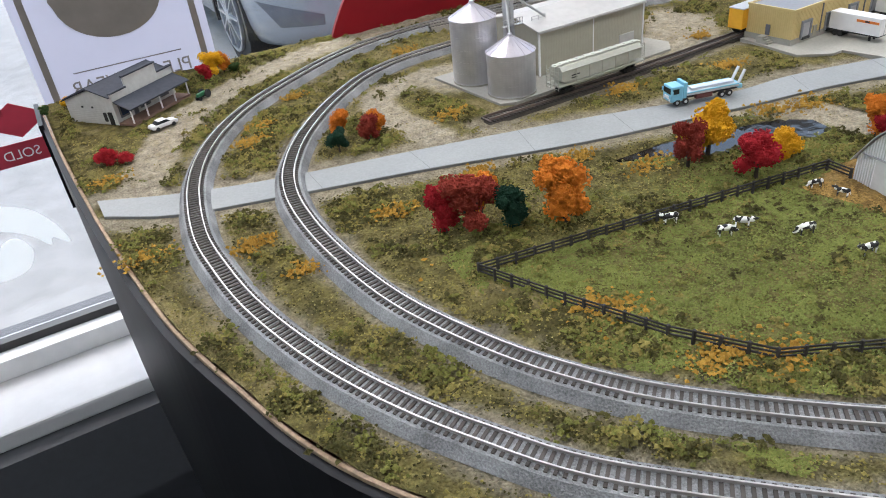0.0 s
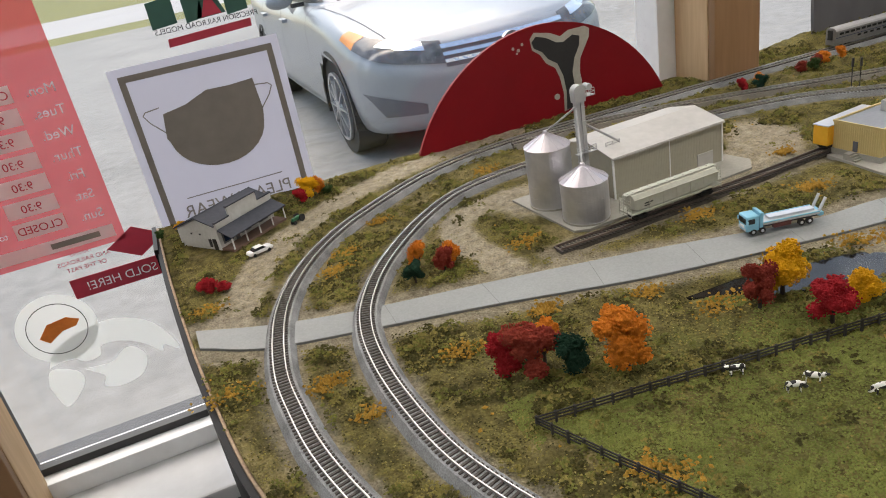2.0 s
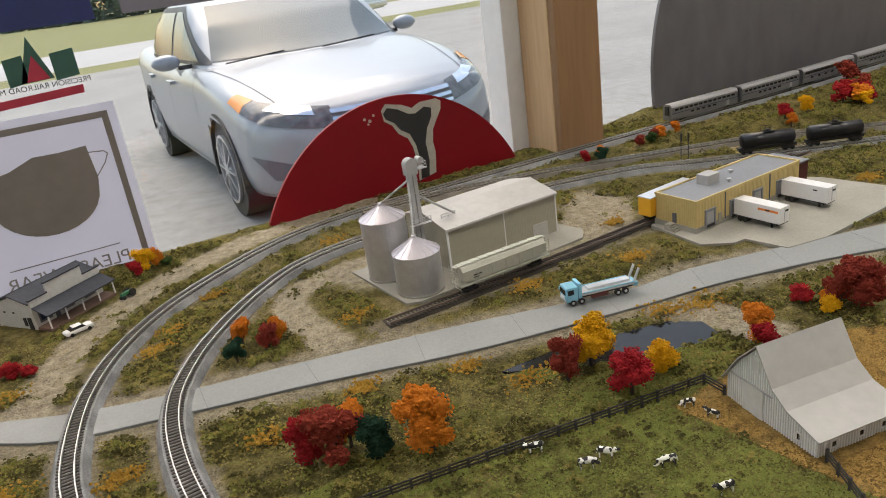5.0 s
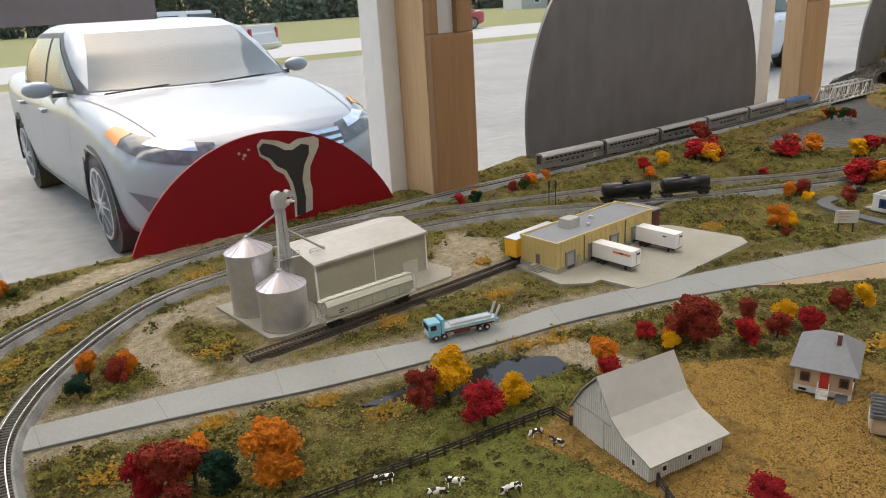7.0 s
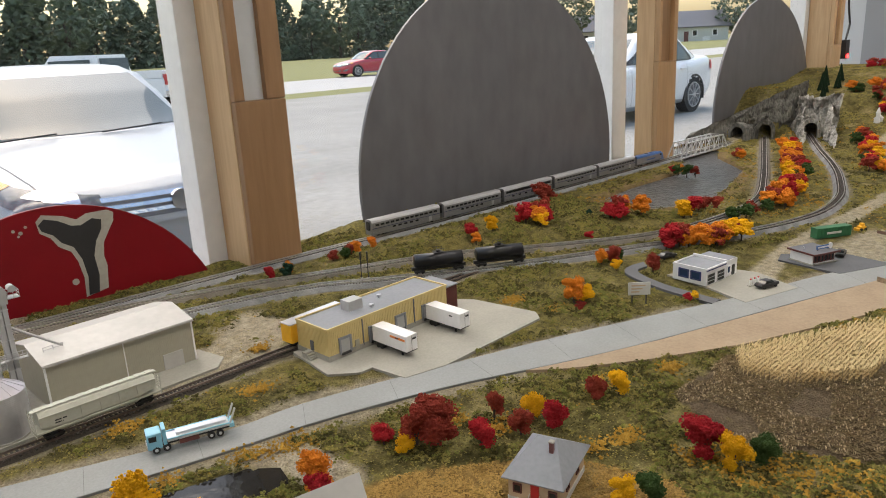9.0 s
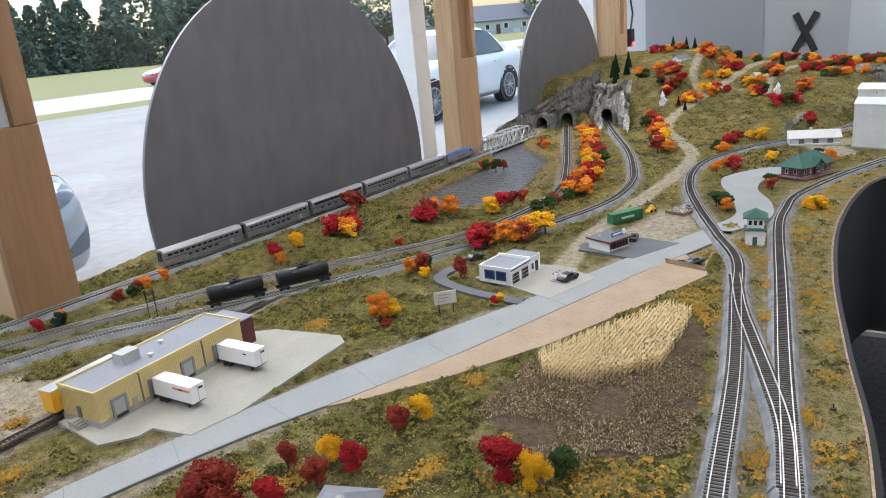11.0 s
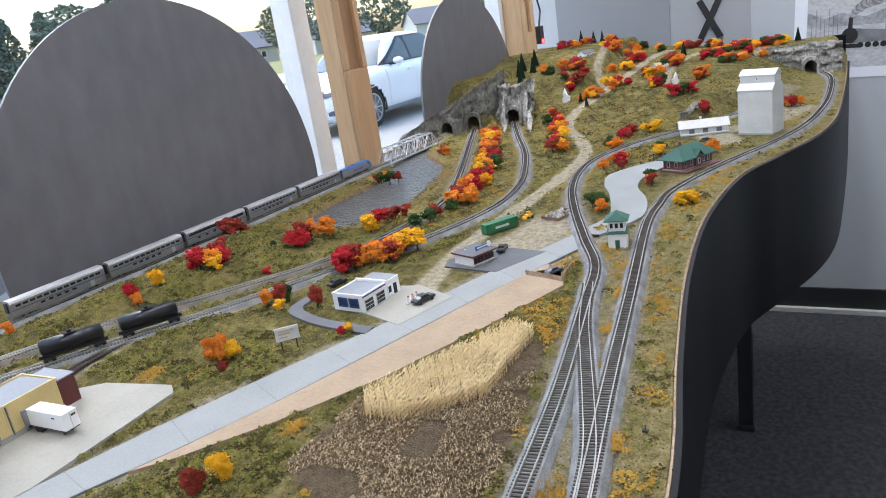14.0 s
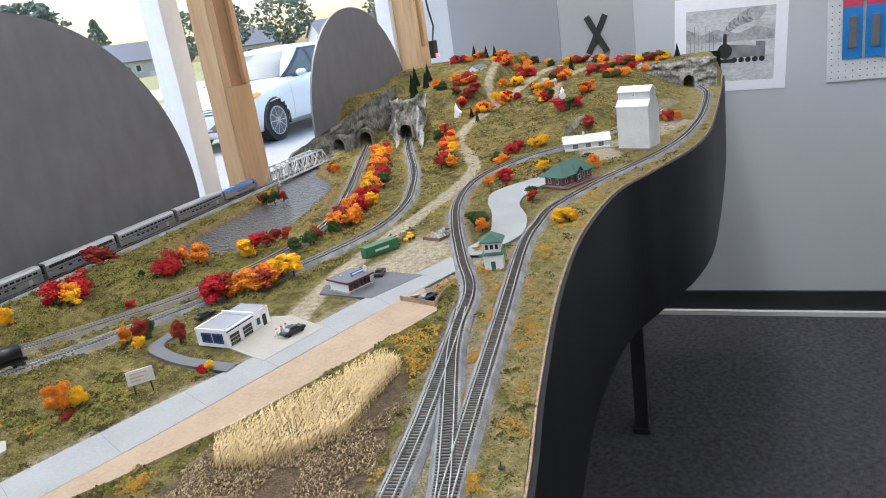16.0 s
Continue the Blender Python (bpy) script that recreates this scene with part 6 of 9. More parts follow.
for sx, sy in ((0.9, 0.235), (0.57, 0.07)):
    tb = thing("switch_stand", at(sx, sy, 0, TOP + 0.001), "tiny black switch stand beside the rails", "switch stand", "switch stands")
    part("base", B(-0.0016, 0.0016, -0.0024, 0.0024, 0, 0.0016), M["black"], tb)
    part("lever", B(-0.0004, 0.0004, -0.0004, 0.0004, 0.0016, 0.006), M["black"], tb)

# pasture fence
fn = thing("pasture_fence", Matrix.Identity(4), "low black three-rail fence round the pasture", "fence")
run = [(0.066, 0.428), (0.067, 0.447), (-0.209, 0.493), (-0.186, 0.435), (-0.161, 0.378), (-0.131, 0.332), (-0.082, 0.305), (-0.02, 0.285), (0.03, 0.3), (0.056, 0.345)]
pm = bpy.data.meshes.new("post")
b_ = B(-0.0008, 0.0008, -0.0008, 0.0008, -0.001, 0.0088)
b_.to_mesh(pm)
b_.free()
pm.materials.append(M["fence"])
for p, q in zip(run, run[1:]):
    n = max(1, round(math.dist(p, q) / 0.0135))
    for i in range(n):
        a = Vector(p).lerp(Vector(q), i / n)
        c = Vector(p).lerp(Vector(q), (i + 1) / n)
        share("post", pm, pose(a.x, a.y, TOP, 0, 0, random.uniform(-8, 8)), fn)
        for h in (0.0028, 0.0054, 0.0078):
            bm = bmesh.new()
            beam(bm, (a.x, a.y, TOP + h), (c.x, c.y, TOP + h), 0.0006, 0.0011)
            part("rail", bm, M["fence"], fn)
share("post", pm, pose(*run[-1], TOP), fn)

# cows
def cow_mesh(graze=False):
    bm = bmesh.new()
    def ball(x, y, z, a, b, c):
        bmesh.ops.create_uvsphere(bm, u_segments=12, v_segments=8, radius=1, matrix=Matrix.Translation((x, y, z)) @ Matrix.Diagonal((a, b, c, 1)))
    ball(0, 0, 0.0068, 0.0062, 0.0024, 0.0027)
    ball(-0.0045, 0, 0.0072, 0.0024, 0.0021, 0.0024)
    hx, hz = (0.0082, 0.0032) if graze else (0.0088, 0.0088)
    ball(0.0064, 0, 0.0058 if graze else 0.0079, 0.0022, 0.0013, 0.0024)
    ball(hx, 0, hz, 0.0021, 0.0011, 0.0012)
    for s in (-1, 1):
        ball(hx - 0.001, s * 0.0015, hz + 0.001, 0.0004, 0.0009, 0.0004)
        for x in (-0.0048, 0.0042):
            rod(bm, (x, s * 0.0014, 0), (x, s * 0.0014, 0.0055), 0.0005, 0.0007, 6)
    rod(bm, (-0.0066, 0, 0.008), (-0.0074, 0, 0.003), 0.0003, 0.0003, 5)
    me = bpy.data.meshes.new("cow")
    bm.to_mesh(me)
    bm.free()
    me.shade_smooth()
    return me


def spotted():
    m = surface("cow_hide", (0.8, 0.79, 0.76), (0.8, 0.79, 0.76), 200, 0.6)
    nt = m.node_tree
    p = nt.nodes["Principled BSDF"]
    tc = nt.nodes.new("ShaderNodeTexCoord")
    info = nt.nodes.new("ShaderNodeObjectInfo")
    add = nt.nodes.new("ShaderNodeVectorMath")
    no = nt.nodes.new("ShaderNodeTexNoise")
    no.inputs["Scale"].default_value, no.inputs["Detail"].default_value = 260, 0.5
    st_ = nt.nodes.new("ShaderNodeMath")
    st_.operation, st_.inputs[1].default_value = "GREATER_THAN", 0.5
    mx = nt.nodes.new("ShaderNodeMix")
    mx.data_type = "RGBA"
    mx.inputs[6].default_value, mx.inputs[7].default_value = (0.78, 0.77, 0.74, 1), (0.015, 0.014, 0.014, 1)
    nt.links.new(tc.outputs["Object"], add.inputs[0])
    nt.links.new(info.outputs["Random"], add.inputs[1])
    nt.links.new(add.outputs[0], no.inputs[0])
    nt.links.new(no.outputs[0], st_.inputs[0])
    nt.links.new(st_.outputs[0], mx.inputs[0])
    nt.links.new(mx.outputs[2], p.inputs["Base Color"])
    return m


cm_ = cow_mesh()
cm_.materials.append(spotted())
cg_ = cow_mesh(True)
cg_.materials.append(cm_.materials[0])
for x, y, rz, s, graze in ((-0.074, 0.463, 160, 0.86, False), (-0.058, 0.43, -25, 0.86, True), (-0.042, 0.43, -50, 0.86, False), (-0.019, 0.4, 158, 0.9, True), (-0.011, 0.363, 165, 0.86, False), (0.038, 0.435, 150, 0.7, True), (0.04, 0.416, 110, 0.7, False)):
    ob = new("toy_cow", cg_ if graze else cm_)
    ob.matrix_world = pose(x, y, TOP + 0.0004, 0, 0, rz) @ Matrix.Diagonal((s, s, s, 1))
    tagged(ob, "tiny black and white spotted plastic cow on the pasture", "cow figurine", "cows in the pasture")

# ---- passenger train on the back straight ----
t1_line = curve(T1, 0.003)
t1_dist = np.r_[0, np.cumsum(np.linalg.norm(np.diff(t1_line[:, :2], axis=0), axis=1))]
REAR = float(t1_dist[np.argmin(np.abs(t1_line[:, 0] - 0.62) + 5 * (t1_line[:, 1] < 0.9))])


def coach(s, upper, label):
    c = thing("passenger_coach", on_rail(t1_line, s), label, "passenger coach", "coaches of the silver train")
    h = 0.078
    prof = [(-0.0092, 0.0035), (0.0092, 0.0035), (0.0096, 0.006), (0.0096, 0.025), (0.0084, 0.0283), (0.005, 0.03), (-0.005, 0.03), (-0.0084, 0.0283), (-0.0096, 0.025), (-0.0096, 0.006)]
    part("body", extrude_x(bmesh.new(), prof, -h, h), M["carsilver"], c, "silver fluted body")
    part("roof", extrude_x(bmesh.new(), [(-0.0098, 0.0252), (0.0098, 0.0252), (0.0086, 0.0286), (0.0052, 0.0304), (-0.0052, 0.0304), (-0.0086, 0.0286)], -h + 0.0005, h - 0.0005), M["carroof"], c)
    for sd in (-1, 1):
        y = sd * 0.0097
        bm = bmesh.new()
        for z in (0.0075, 0.009, 0.0155, 0.017, 0.0235):
            box(bm, -h + 0.001, h - 0.001, min(y, y + sd * 0.0003), max(y, y + sd * 0.0003), z, z + 0.0006)
        part("fluting", bm, M["carsilver"], c)
        part("stripe", B(-h + 0.001, h - 0.001, min(y, y + sd * 0.0004), max(y, y + sd * 0.0004), 0.0145, 0.0153), M["navy"], c)
        ya, yb = min(y, y + sd * 0.0003), max(y, y + sd * 0.0003)
        for i in range(13):
            x = -h + 0.012 + i * (2 * h - 0.024) / 12
            w, z0, z1 = (0.0053, 0.0192, 0.0245) if upper == "lounge" else (0.004, 0.0188, 0.0222)
            part("window", B(x - w, x + w, ya, yb, z0, z1), M["darkwin"], c)
        for i in range(5):
            x = -0.03 + i * 0.013 if upper != "lounge" else -0.05 + i * 0.02
            part("window", B(x - 0.0035, x + 0.0035, ya, yb, 0.0102, 0.0132), M["darkwin"], c)
        part("door", B(0.05, 0.057, min(y, y + sd * 0.0004), max(y, y + sd * 0.0004), 0.005, 0.0138), M["carroof"], c)
        part("skirt", B(-0.045, 0.045, min(y, y - sd * 0.001), max(y, y - sd * 0.001), 0.0018, 0.0036), M["darkgrey"], c)
    for x in (-h, h):
        sg = 1 if x > 0 else -1
        part("diaphragm", B(min(x, x + sg * 0.002), max(x, x + sg * 0.002), -0.004, 0.004, 0.012, 0.027), M["black"], c)
    part("underframe", B(-0.05, 0.05, -0.007, 0.007, 0.0016, 0.0036), M["black"], c)
    for x in (-0.056, 0.056):
        rail_truck(c, x)


for k in range(5):
    coach(REAR + 0.08 + k * 0.1655, "lounge" if k == 2 else "coach",
          "silver sightseer lounge coach with tall windows" if k == 2 else "silver double-deck coach with dark windows and blue stripe")

lo = thing("diesel_locomotive", on_rail(t1_line, REAR + 0.08 + 4 * 0.1655 + 0.152), "silver and blue passenger diesel locomotive", "locomotive")
bm = extrude_x(bmesh.new(), [(-0.0094, 0.0045), (0.0094, 0.0045), (0.0094, 0.0215), (0.0068, 0.0258), (-0.0068, 0.0258), (-0.0094, 0.0215)], -0.066, 0.05)
part("body", bm, M["carsilver"], lo)
bm = bmesh.new()
a = [bm.verts.new((0.05, y, z)) for y, z in ((-0.0094, 0.0045), (0.0094, 0.0045), (0.0094, 0.0215), (0.0068, 0.0258), (-0.0068, 0.0258), (-0.0094, 0.0215))]
b = [bm.verts.new((0.066 - max(0, z - 0.012) * 0.7, y * 0.82, min(z, 0.0235))) for y, z in ((-0.0094, 0.0045), (0.0094, 0.0045), (0.0094, 0.0205), (0.0068, 0.0245), (-0.0068, 0.0245), (-0.0094, 0.0205))]
for i in range(6):
    bm.faces.new((a[i], a[(i + 1) % 6], b[(i + 1) % 6], b[i]))
bm.faces.new(b)
part("nose", bm, M["bluepaint"], lo, "blue cab nose")
part("roof", extrude_x(bmesh.new(), [(-0.0096, 0.0212), (0.0096, 0.0212), (0.007, 0.0262), (-0.007, 0.0262)], -0.066, 0.05), M["bluepaint"], lo, "blue roof")
for x in (-0.05, -0.034):
    part("roof_fan", rod(bmesh.new(), (x, 0, 0.0262), (x, 0, 0.0272), 0.0048, None, 20), M["bluepaint"], lo)
part("exhaust", B(-0.012, -0.004, -0.003, 0.003, 0.0262, 0.0275), M["darkgrey"], lo)
part("roof_box", B(0.012, 0.022, -0.004, 0.004, 0.0262, 0.0274), M["bluepaint"], lo)
for s in (-1, 1):
    part("cab_window", B(0.044, 0.05, min(s * 0.0094, s * 0.0098), max(s * 0.0094, s * 0.0098), 0.0165, 0.0205), M["darkwin"], lo)
    part("side_stripe", B(-0.066, 0.05, min(s * 0.0094, s * 0.0097), max(s * 0.0094, s * 0.0097), 0.005, 0.0075), M["darkgrey"], lo)
    part("mark", B(-0.02, 0.02, min(s * 0.0094, s * 0.0097), max(s * 0.0094, s * 0.0097), 0.0115, 0.0145), M["bluepaint"], lo)
part("windscreen", B(0.0585, 0.0592, -0.006, 0.006, 0.0175, 0.021), M["darkwin"], lo)
part("fuel_tank", B(-0.018, 0.018, -0.007, 0.007, 0.0016, 0.0046), M["black"], lo)
for x in (-0.042, 0.042):
    rail_truck(lo, x)

# ---- rock faces and tunnel portals ----
def rock_face(name, x0, x1, y0, y1, z0, z1, material, label, seed, holes=(), z2=None):
    """A rough cliff lying between two lines, leaning back, with an opening if wanted."""
    n, k = 46, 26
    bm = bmesh.new()
    vs = []
    for i in range(n + 1):
        row = []
        for j in range(k + 1):
            u, v = i / n, j / k
            x = x0 + (x1 - x0) * u
            y = y0 + (y1 - y0) * u
            z = z0 + ((z1 if z2 is None else z1 + (z2 - z1) * u) - z0) * v
            d = (fbm(np.array(u * 3.0), np.array(v * 2.0 + seed), 2.2, seed) - 0.5) * 0.05 + (fbm(np.array(u * 9), np.array(v * 5), 2.0, seed + 4) - 0.5) * 0.03
            row.append(bm.verts.new((x + float(d) + v * 0.03, y, z + float(d) * 0.4)))
        vs.append(row)
    for i in range(n):
        for j in range(k):
            cy, cz = (vs[i][j].co.y + vs[i + 1][j].co.y) / 2, (vs[i][j].co.z + vs[i][j + 1].co.z) / 2
            if any(abs(cy - h[0]) < h[2] and cz < h[1] + 0.004 for h in holes):
                continue
            bm.faces.new((vs[i][j], vs[i + 1][j], vs[i + 1][j + 1], vs[i][j + 1]))
    ob = part(name, bm, material, None, label, smooth=True)
    return tagged(ob, label, "rock face", kind="structure")


rock_face("rock_face", 2.2, 2.2, 0.785, 0.93, TOP - 0.003, TOP + 0.125, M["rock"], "pale cracked plaster cliff round the tunnel mouth", 2.0, holes=((0.855, TOP + 0.046, 0.021),))
rock_face("rock_face", 1.99, 2.205, 0.722, 0.823, TOP - 0.003, TOP + 0.012, M["rock"], "pale cracked plaster slope beside the line", 5.0, z2=TOP + 0.12)
rock_face("rock_face", 2.02, 2.2, 0.815, 0.9, TOP - 0.003, TOP + 0.012, M["rock"], "pale rock spur between the two lines", 17.0, z2=TOP + 0.12)
rock_face("rock_face", 1.85, 2.24, 1.085, 0.895, TOP - 0.003, TOP + 0.035, M["rockdark"], "dark craggy cliff above the back line", 8.0, z2=TOP + 0.17, holes=((1.0, TOP + 0.044, 0.02), (0.956, TOP + 0.044, 0.02)))
rock_face("rock_face", 2.75, 2.75, -0.06, 0.2, TOP - 0.003, TOP + 0.1, M["rock"], "grey plaster cliff at the layout end", 11.0, holes=((0.03, TOP + 0.046, 0.021),))
rock_face("rock_face", 1.95, 2.5, 0.3, 0.17, TOP - 0.003, TOP + 0.035, M["rock"], "low grey rock cut behind the freight house", 14.0)


def portal(x, y, rz, label, stone="rock"):
    p = thing("tunnel_portal", pose(x, y, TOP, 0, 0, rz), label, "tunnel portal", kind="structure")
    bm = bmesh.new()
    arch = [(0.018, 0.0), (0.018, 0.028)] + [(0.018 * math.cos(a), 0.028 + 0.018 * math.sin(a)) for a in np.linspace(0, math.pi, 13)[1:-1]] + [(-0.018, 0.028), (-0.018, 0.0)]
    outer = [(0.028, 0.0), (0.028, 0.034)] + [(0.028 * math.cos(a), 0.03 + 0.028 * math.sin(a)) for a in np.linspace(0, math.pi, 13)[1:-1]] + [(-0.028, 0.034), (-0.028, 0.0)]
    for xx in (0.0,):
        f = [bm.verts.new((-0.006, q[0], q[1])) for q in arch]
        g = [bm.verts.new((-0.006, q[0], q[1])) for q in outer]
        h = [bm.verts.new((0.09, q[0], q[1])) for q in arch]
        o = [bm.verts.new((0.02, q[0], q[1])) for q in outer]
        for i in range(len(arch) - 1):
            bm.faces.new((f[i], f[i + 1], g[i + 1], g[i]))
            bm.faces.new((f[i], h[i], h[i + 1], f[i + 1]))
            bm.faces.new((g[i], g[i + 1], o[i + 1], o[i]))
    part("surround", bm, M[stone], p, "grey stone arch")
    part("tunnel_end", B(0.088, 0.092, -0.02, 0.02, 0, 0.05), M["black"], p)
    return p


portal(2.196, 0.855, 23, "grey stone tunnel mouth in the cliff")
portal(2.022, 1.0, 0, "dark tunnel mouth of the back line", "rockdark")
portal(2.113, 0.957, 25, "dark tunnel mouth of the branch line", "rockdark")
portal(2.755, 0.03, 10, "dark tunnel mouth at the layout end")

# ---- cut-out discs in front of the window ----
def disc(name, cx, rx, cz, rz, y, material, label):
    o = thing(name, pose(cx, y, cz, -1.5), label, "panel", kind="")
    bm = bmesh.new()
    poly = [(rx * math.cos(a), rz * math.sin(a)) for a in np.linspace(0, 2 * math.pi, 97)[:-1]]
    prism(bm, poly, -0.003, 0.003, Matrix.Rotation(radians(90), 4, "X"))
    part("board", bm, material, o)
    bm = bmesh.new()
    ring = [bm.verts.new((x * 1.002, -0.0031, z * 1.002)) for x, z in poly]
    inn = [bm.verts.new((x * 0.992, -0.0031, z * 0.992)) for x, z in poly]
    bak = [bm.verts.new((x * 1.002, 0.0031, z * 1.002)) for x, z in poly]
    for i in range(96):
        bm.faces.new((ring[i], ring[(i + 1) % 96], inn[(i + 1) % 96], inn[i]))
        bm.faces.new((ring[i], bak[i], bak[(i + 1) % 96], ring[(i + 1) % 96]))
    part("rim", bm, material, o)
    return o


rd = disc("red_disc", 0.148, 0.234, 0.893, 0.246, 1.09, M["reddisc"], "round red sign panel with torn dark mark leaning at the window")
torn = [(-0.014, 0.229), (-0.006, 0.237), (0.02, 0.231), (0.036, 0.223), (0.05, 0.229), (0.078, 0.229), (0.086, 0.224), (0.084, 0.212), (0.074, 0.197), (0.066, 0.184), (0.063, 0.165), (0.065, 0.15), (0.061, 0.118), (0.03, 0.112),
        (0.032, 0.14), (0.028, 0.165), (0.022, 0.18), (0.008, 0.19), (0.0, 0.204), (-0.012, 0.213)]
part("torn_paper", prism(bmesh.new(), torn, 0.0032, 0.0036, Matrix.Rotation(radians(90), 4, "X")), M["ivory"], rd, "pale torn paper edge")
dark = [(-0.012, 0.224), (-0.004, 0.231), (0.012, 0.226), (0.028, 0.216), (0.04, 0.214), (0.056, 0.221), (0.068, 0.217), (0.066, 0.204), (0.056, 0.188), (0.05, 0.168), (0.052, 0.14), (0.048, 0.115), (0.034, 0.114),
        (0.037, 0.14), (0.034, 0.166), (0.026, 0.186), (0.012, 0.195), (0.004, 0.207), (-0.009, 0.215)]
part("dark_patch", prism(bmesh.new(), dark, 0.0037, 0.0042, Matrix.Rotation(radians(90), 4, "X")), M["black"], rd)
part("white_dot", rod(bmesh.new(), (0.02, -0.0042, 0.137), (0.02, -0.003, 0.137), 0.0045, None, 16), M["ivory"], rd)
for x, z, q in ((-0.042, 0.222, 0.0022), (-0.034, 0.218, 0.0026), (-0.027, 0.225, 0.002), (-0.037, 0.214, 0.0016)):
    part("scuff", rod(bmesh.new(), (x, -0.0038, z), (x, -0.003, z), q, None, 9), M["ivory"], rd)
disc("grey_disc", 1.074, 0.402, 1.058, 0.402, 1.093, M["card"], "large dark grey card disc standing before the window")
disc("grey_disc", 2.425, 0.376, 1.042, 0.386, 1.093, M["card"], "large dark grey card disc standing before the window")

# ---- notices on the glass, printed to be read from outside ----
GL = 1.1445


def notice(name, label, category="sign"):
    return thing(name, pose(0, GL, 0), label, category, "notices on the window")


def sheet(bm, pts, d=0.0004):
    """A flat outline of (x, z) on the glass."""
    prism(bm, pts, -d / 2, d / 2, Matrix.Rotation(radians(90), 4, "X"))
    return bm


def mirror_text(text, size, x, z, material, parent, off=0.0006):
    m = Matrix.Translation((x, -off, z)) @ Matrix.Rotation(radians(90), 4, "X") @ Matrix.Diagonal((-1, 1, 1, 1))
    return letters(text, size, m, material, parent, depth=0.00005)


mk = notice("mask_notice", "white paper notice showing a face mask, seen from behind", "notice")
MX, MZ = -0.316, 1.062
part("paper", sheet(bmesh.new(), [(MX - 0.108, MZ - 0.14), (MX + 0.108, MZ - 0.14), (MX + 0.108, MZ + 0.14), (MX - 0.108, MZ + 0.14)]), M["notice_paper"], mk)
bm = bmesh.new()
for a in ((-0.098, -0.09, -0.14, 0.13), (0.09, 0.098, -0.14, 0.13), (-0.09, 0.09, 0.122, 0.13)):
    box(bm, MX + a[0], MX + a[1], -0.0008, -0.0003, MZ + a[2], MZ + a[3])
part("border", bm, M["ink"], mk, "grey printed border")
mask = [(-0.06, 0.074), (-0.03, 0.079), (0.0, 0.091), (0.03, 0.09), (0.062, 0.092), (0.065, 0.05)]
mask += [(0.063 * math.cos(a), 0.045 - 0.055 * math.sin(a) ** 0.9) for a in np.linspace(0.12, math.pi - 0.12, 15)] + [(-0.065, 0.042)]
part("mask_shape", sheet(bmesh.new(), [(MX + a, MZ + b) for a, b in mask], 0.0016), M["ink"], mk)
for s in (-1, 1):
    bm = bmesh.new()
    loop = [(0.06, 0.046), (0.078, 0.066), (0.084, 0.077), (0.08, 0.081), (0.062, 0.083)]
    for p, q in zip(loop, loop[1:]):
        beam(bm, (MX + s * p[0], -0.0007, MZ + p[1]), (MX + s * q[0], -0.0007, MZ + q[1]), 0.0006, 0.0014)
    part("ear_loop", bm, M["ink"], mk)
part("rule", B(MX - 0.066, MX + 0.066, -0.0008, -0.0003, MZ - 0.043, MZ - 0.0418), M["ink"], mk)
mirror_text("PLEASE WEAR", 0.024, MX, MZ - 0.069, M["ink"], mk)

bl = notice("brand_sticker", "green and crimson model maker's sticker on the glass", "sticker")
for a, b in ((-0.355, -0.324), (-0.313, -0.291), (-0.262, -0.235)):
    part("mark", sheet(bmesh.new(), [(a, 1.237), (b, 1.24), (b, 1.272), (a, 1.269)]), M["logogreen"], bl)
part("mark", sheet(bmesh.new(), [(-0.3, 1.239), (-0.263, 1.241), (-0.281, 1.292)]), M["logogreen"], bl)
part("mark", sheet(bmesh.new(), [(-0.294, 1.2402), (-0.268, 1.2412), (-0.281, 1.27)], 0.0012), M["crimson"], bl, "crimson triangle")
part("mark", sheet(bmesh.new(), [(-0.342, 1.213), (-0.236, 1.218), (-0.235, 1.228), (-0.341, 1.223)]), M["crimson"], bl)

mirror_text("PRECISION RAILROAD MODELS", 0.0092, -0.289, 1.2305, M["inkblack"], bl)

nv = notice("clock_sign", "navy sign with rounded corners high on the glass", "sign")
part("panel", B(-0.325, -0.2, -0.0012, 0.0, 1.3, 1.4, bevel=0.0004), M["navy"], nv)

fd = notice("donation_notice", "grey paper notice with small print high on the glass", "notice")
part("paper", B(-0.168, 0.042, -0.0005, 0.0, 1.302, 1.5), M["noticegrey"], fd)
for z, a, b in ((1.382, -0.03, 0.03), (1.37, 0.012, 0.03)):
    part("plain_bar", B(a, b, -0.001, -0.0005, z, z + 0.006), M["inkblack"], fd)

hr = notice("opening_hours", "red opening-hours sticker with days and times, seen from behind", "sticker")
part("film", sheet(bmesh.new(), [(-0.76, 0.99), (-0.472, 0.99), (-0.472, 1.33), (-0.76, 1.33)]), M["vinylred"], hr)
part("foot_strip", sheet(bmesh.new(), [(-0.755, 0.998), (-0.482, 0.998), (-0.482, 1.015), (-0.755, 1.015)], 0.0008), M["vinylwhite"], hr)
part("plain_bar", B(-0.56, -0.5, -0.001, -0.0005, 1.003, 1.0105), M["ink"], hr)
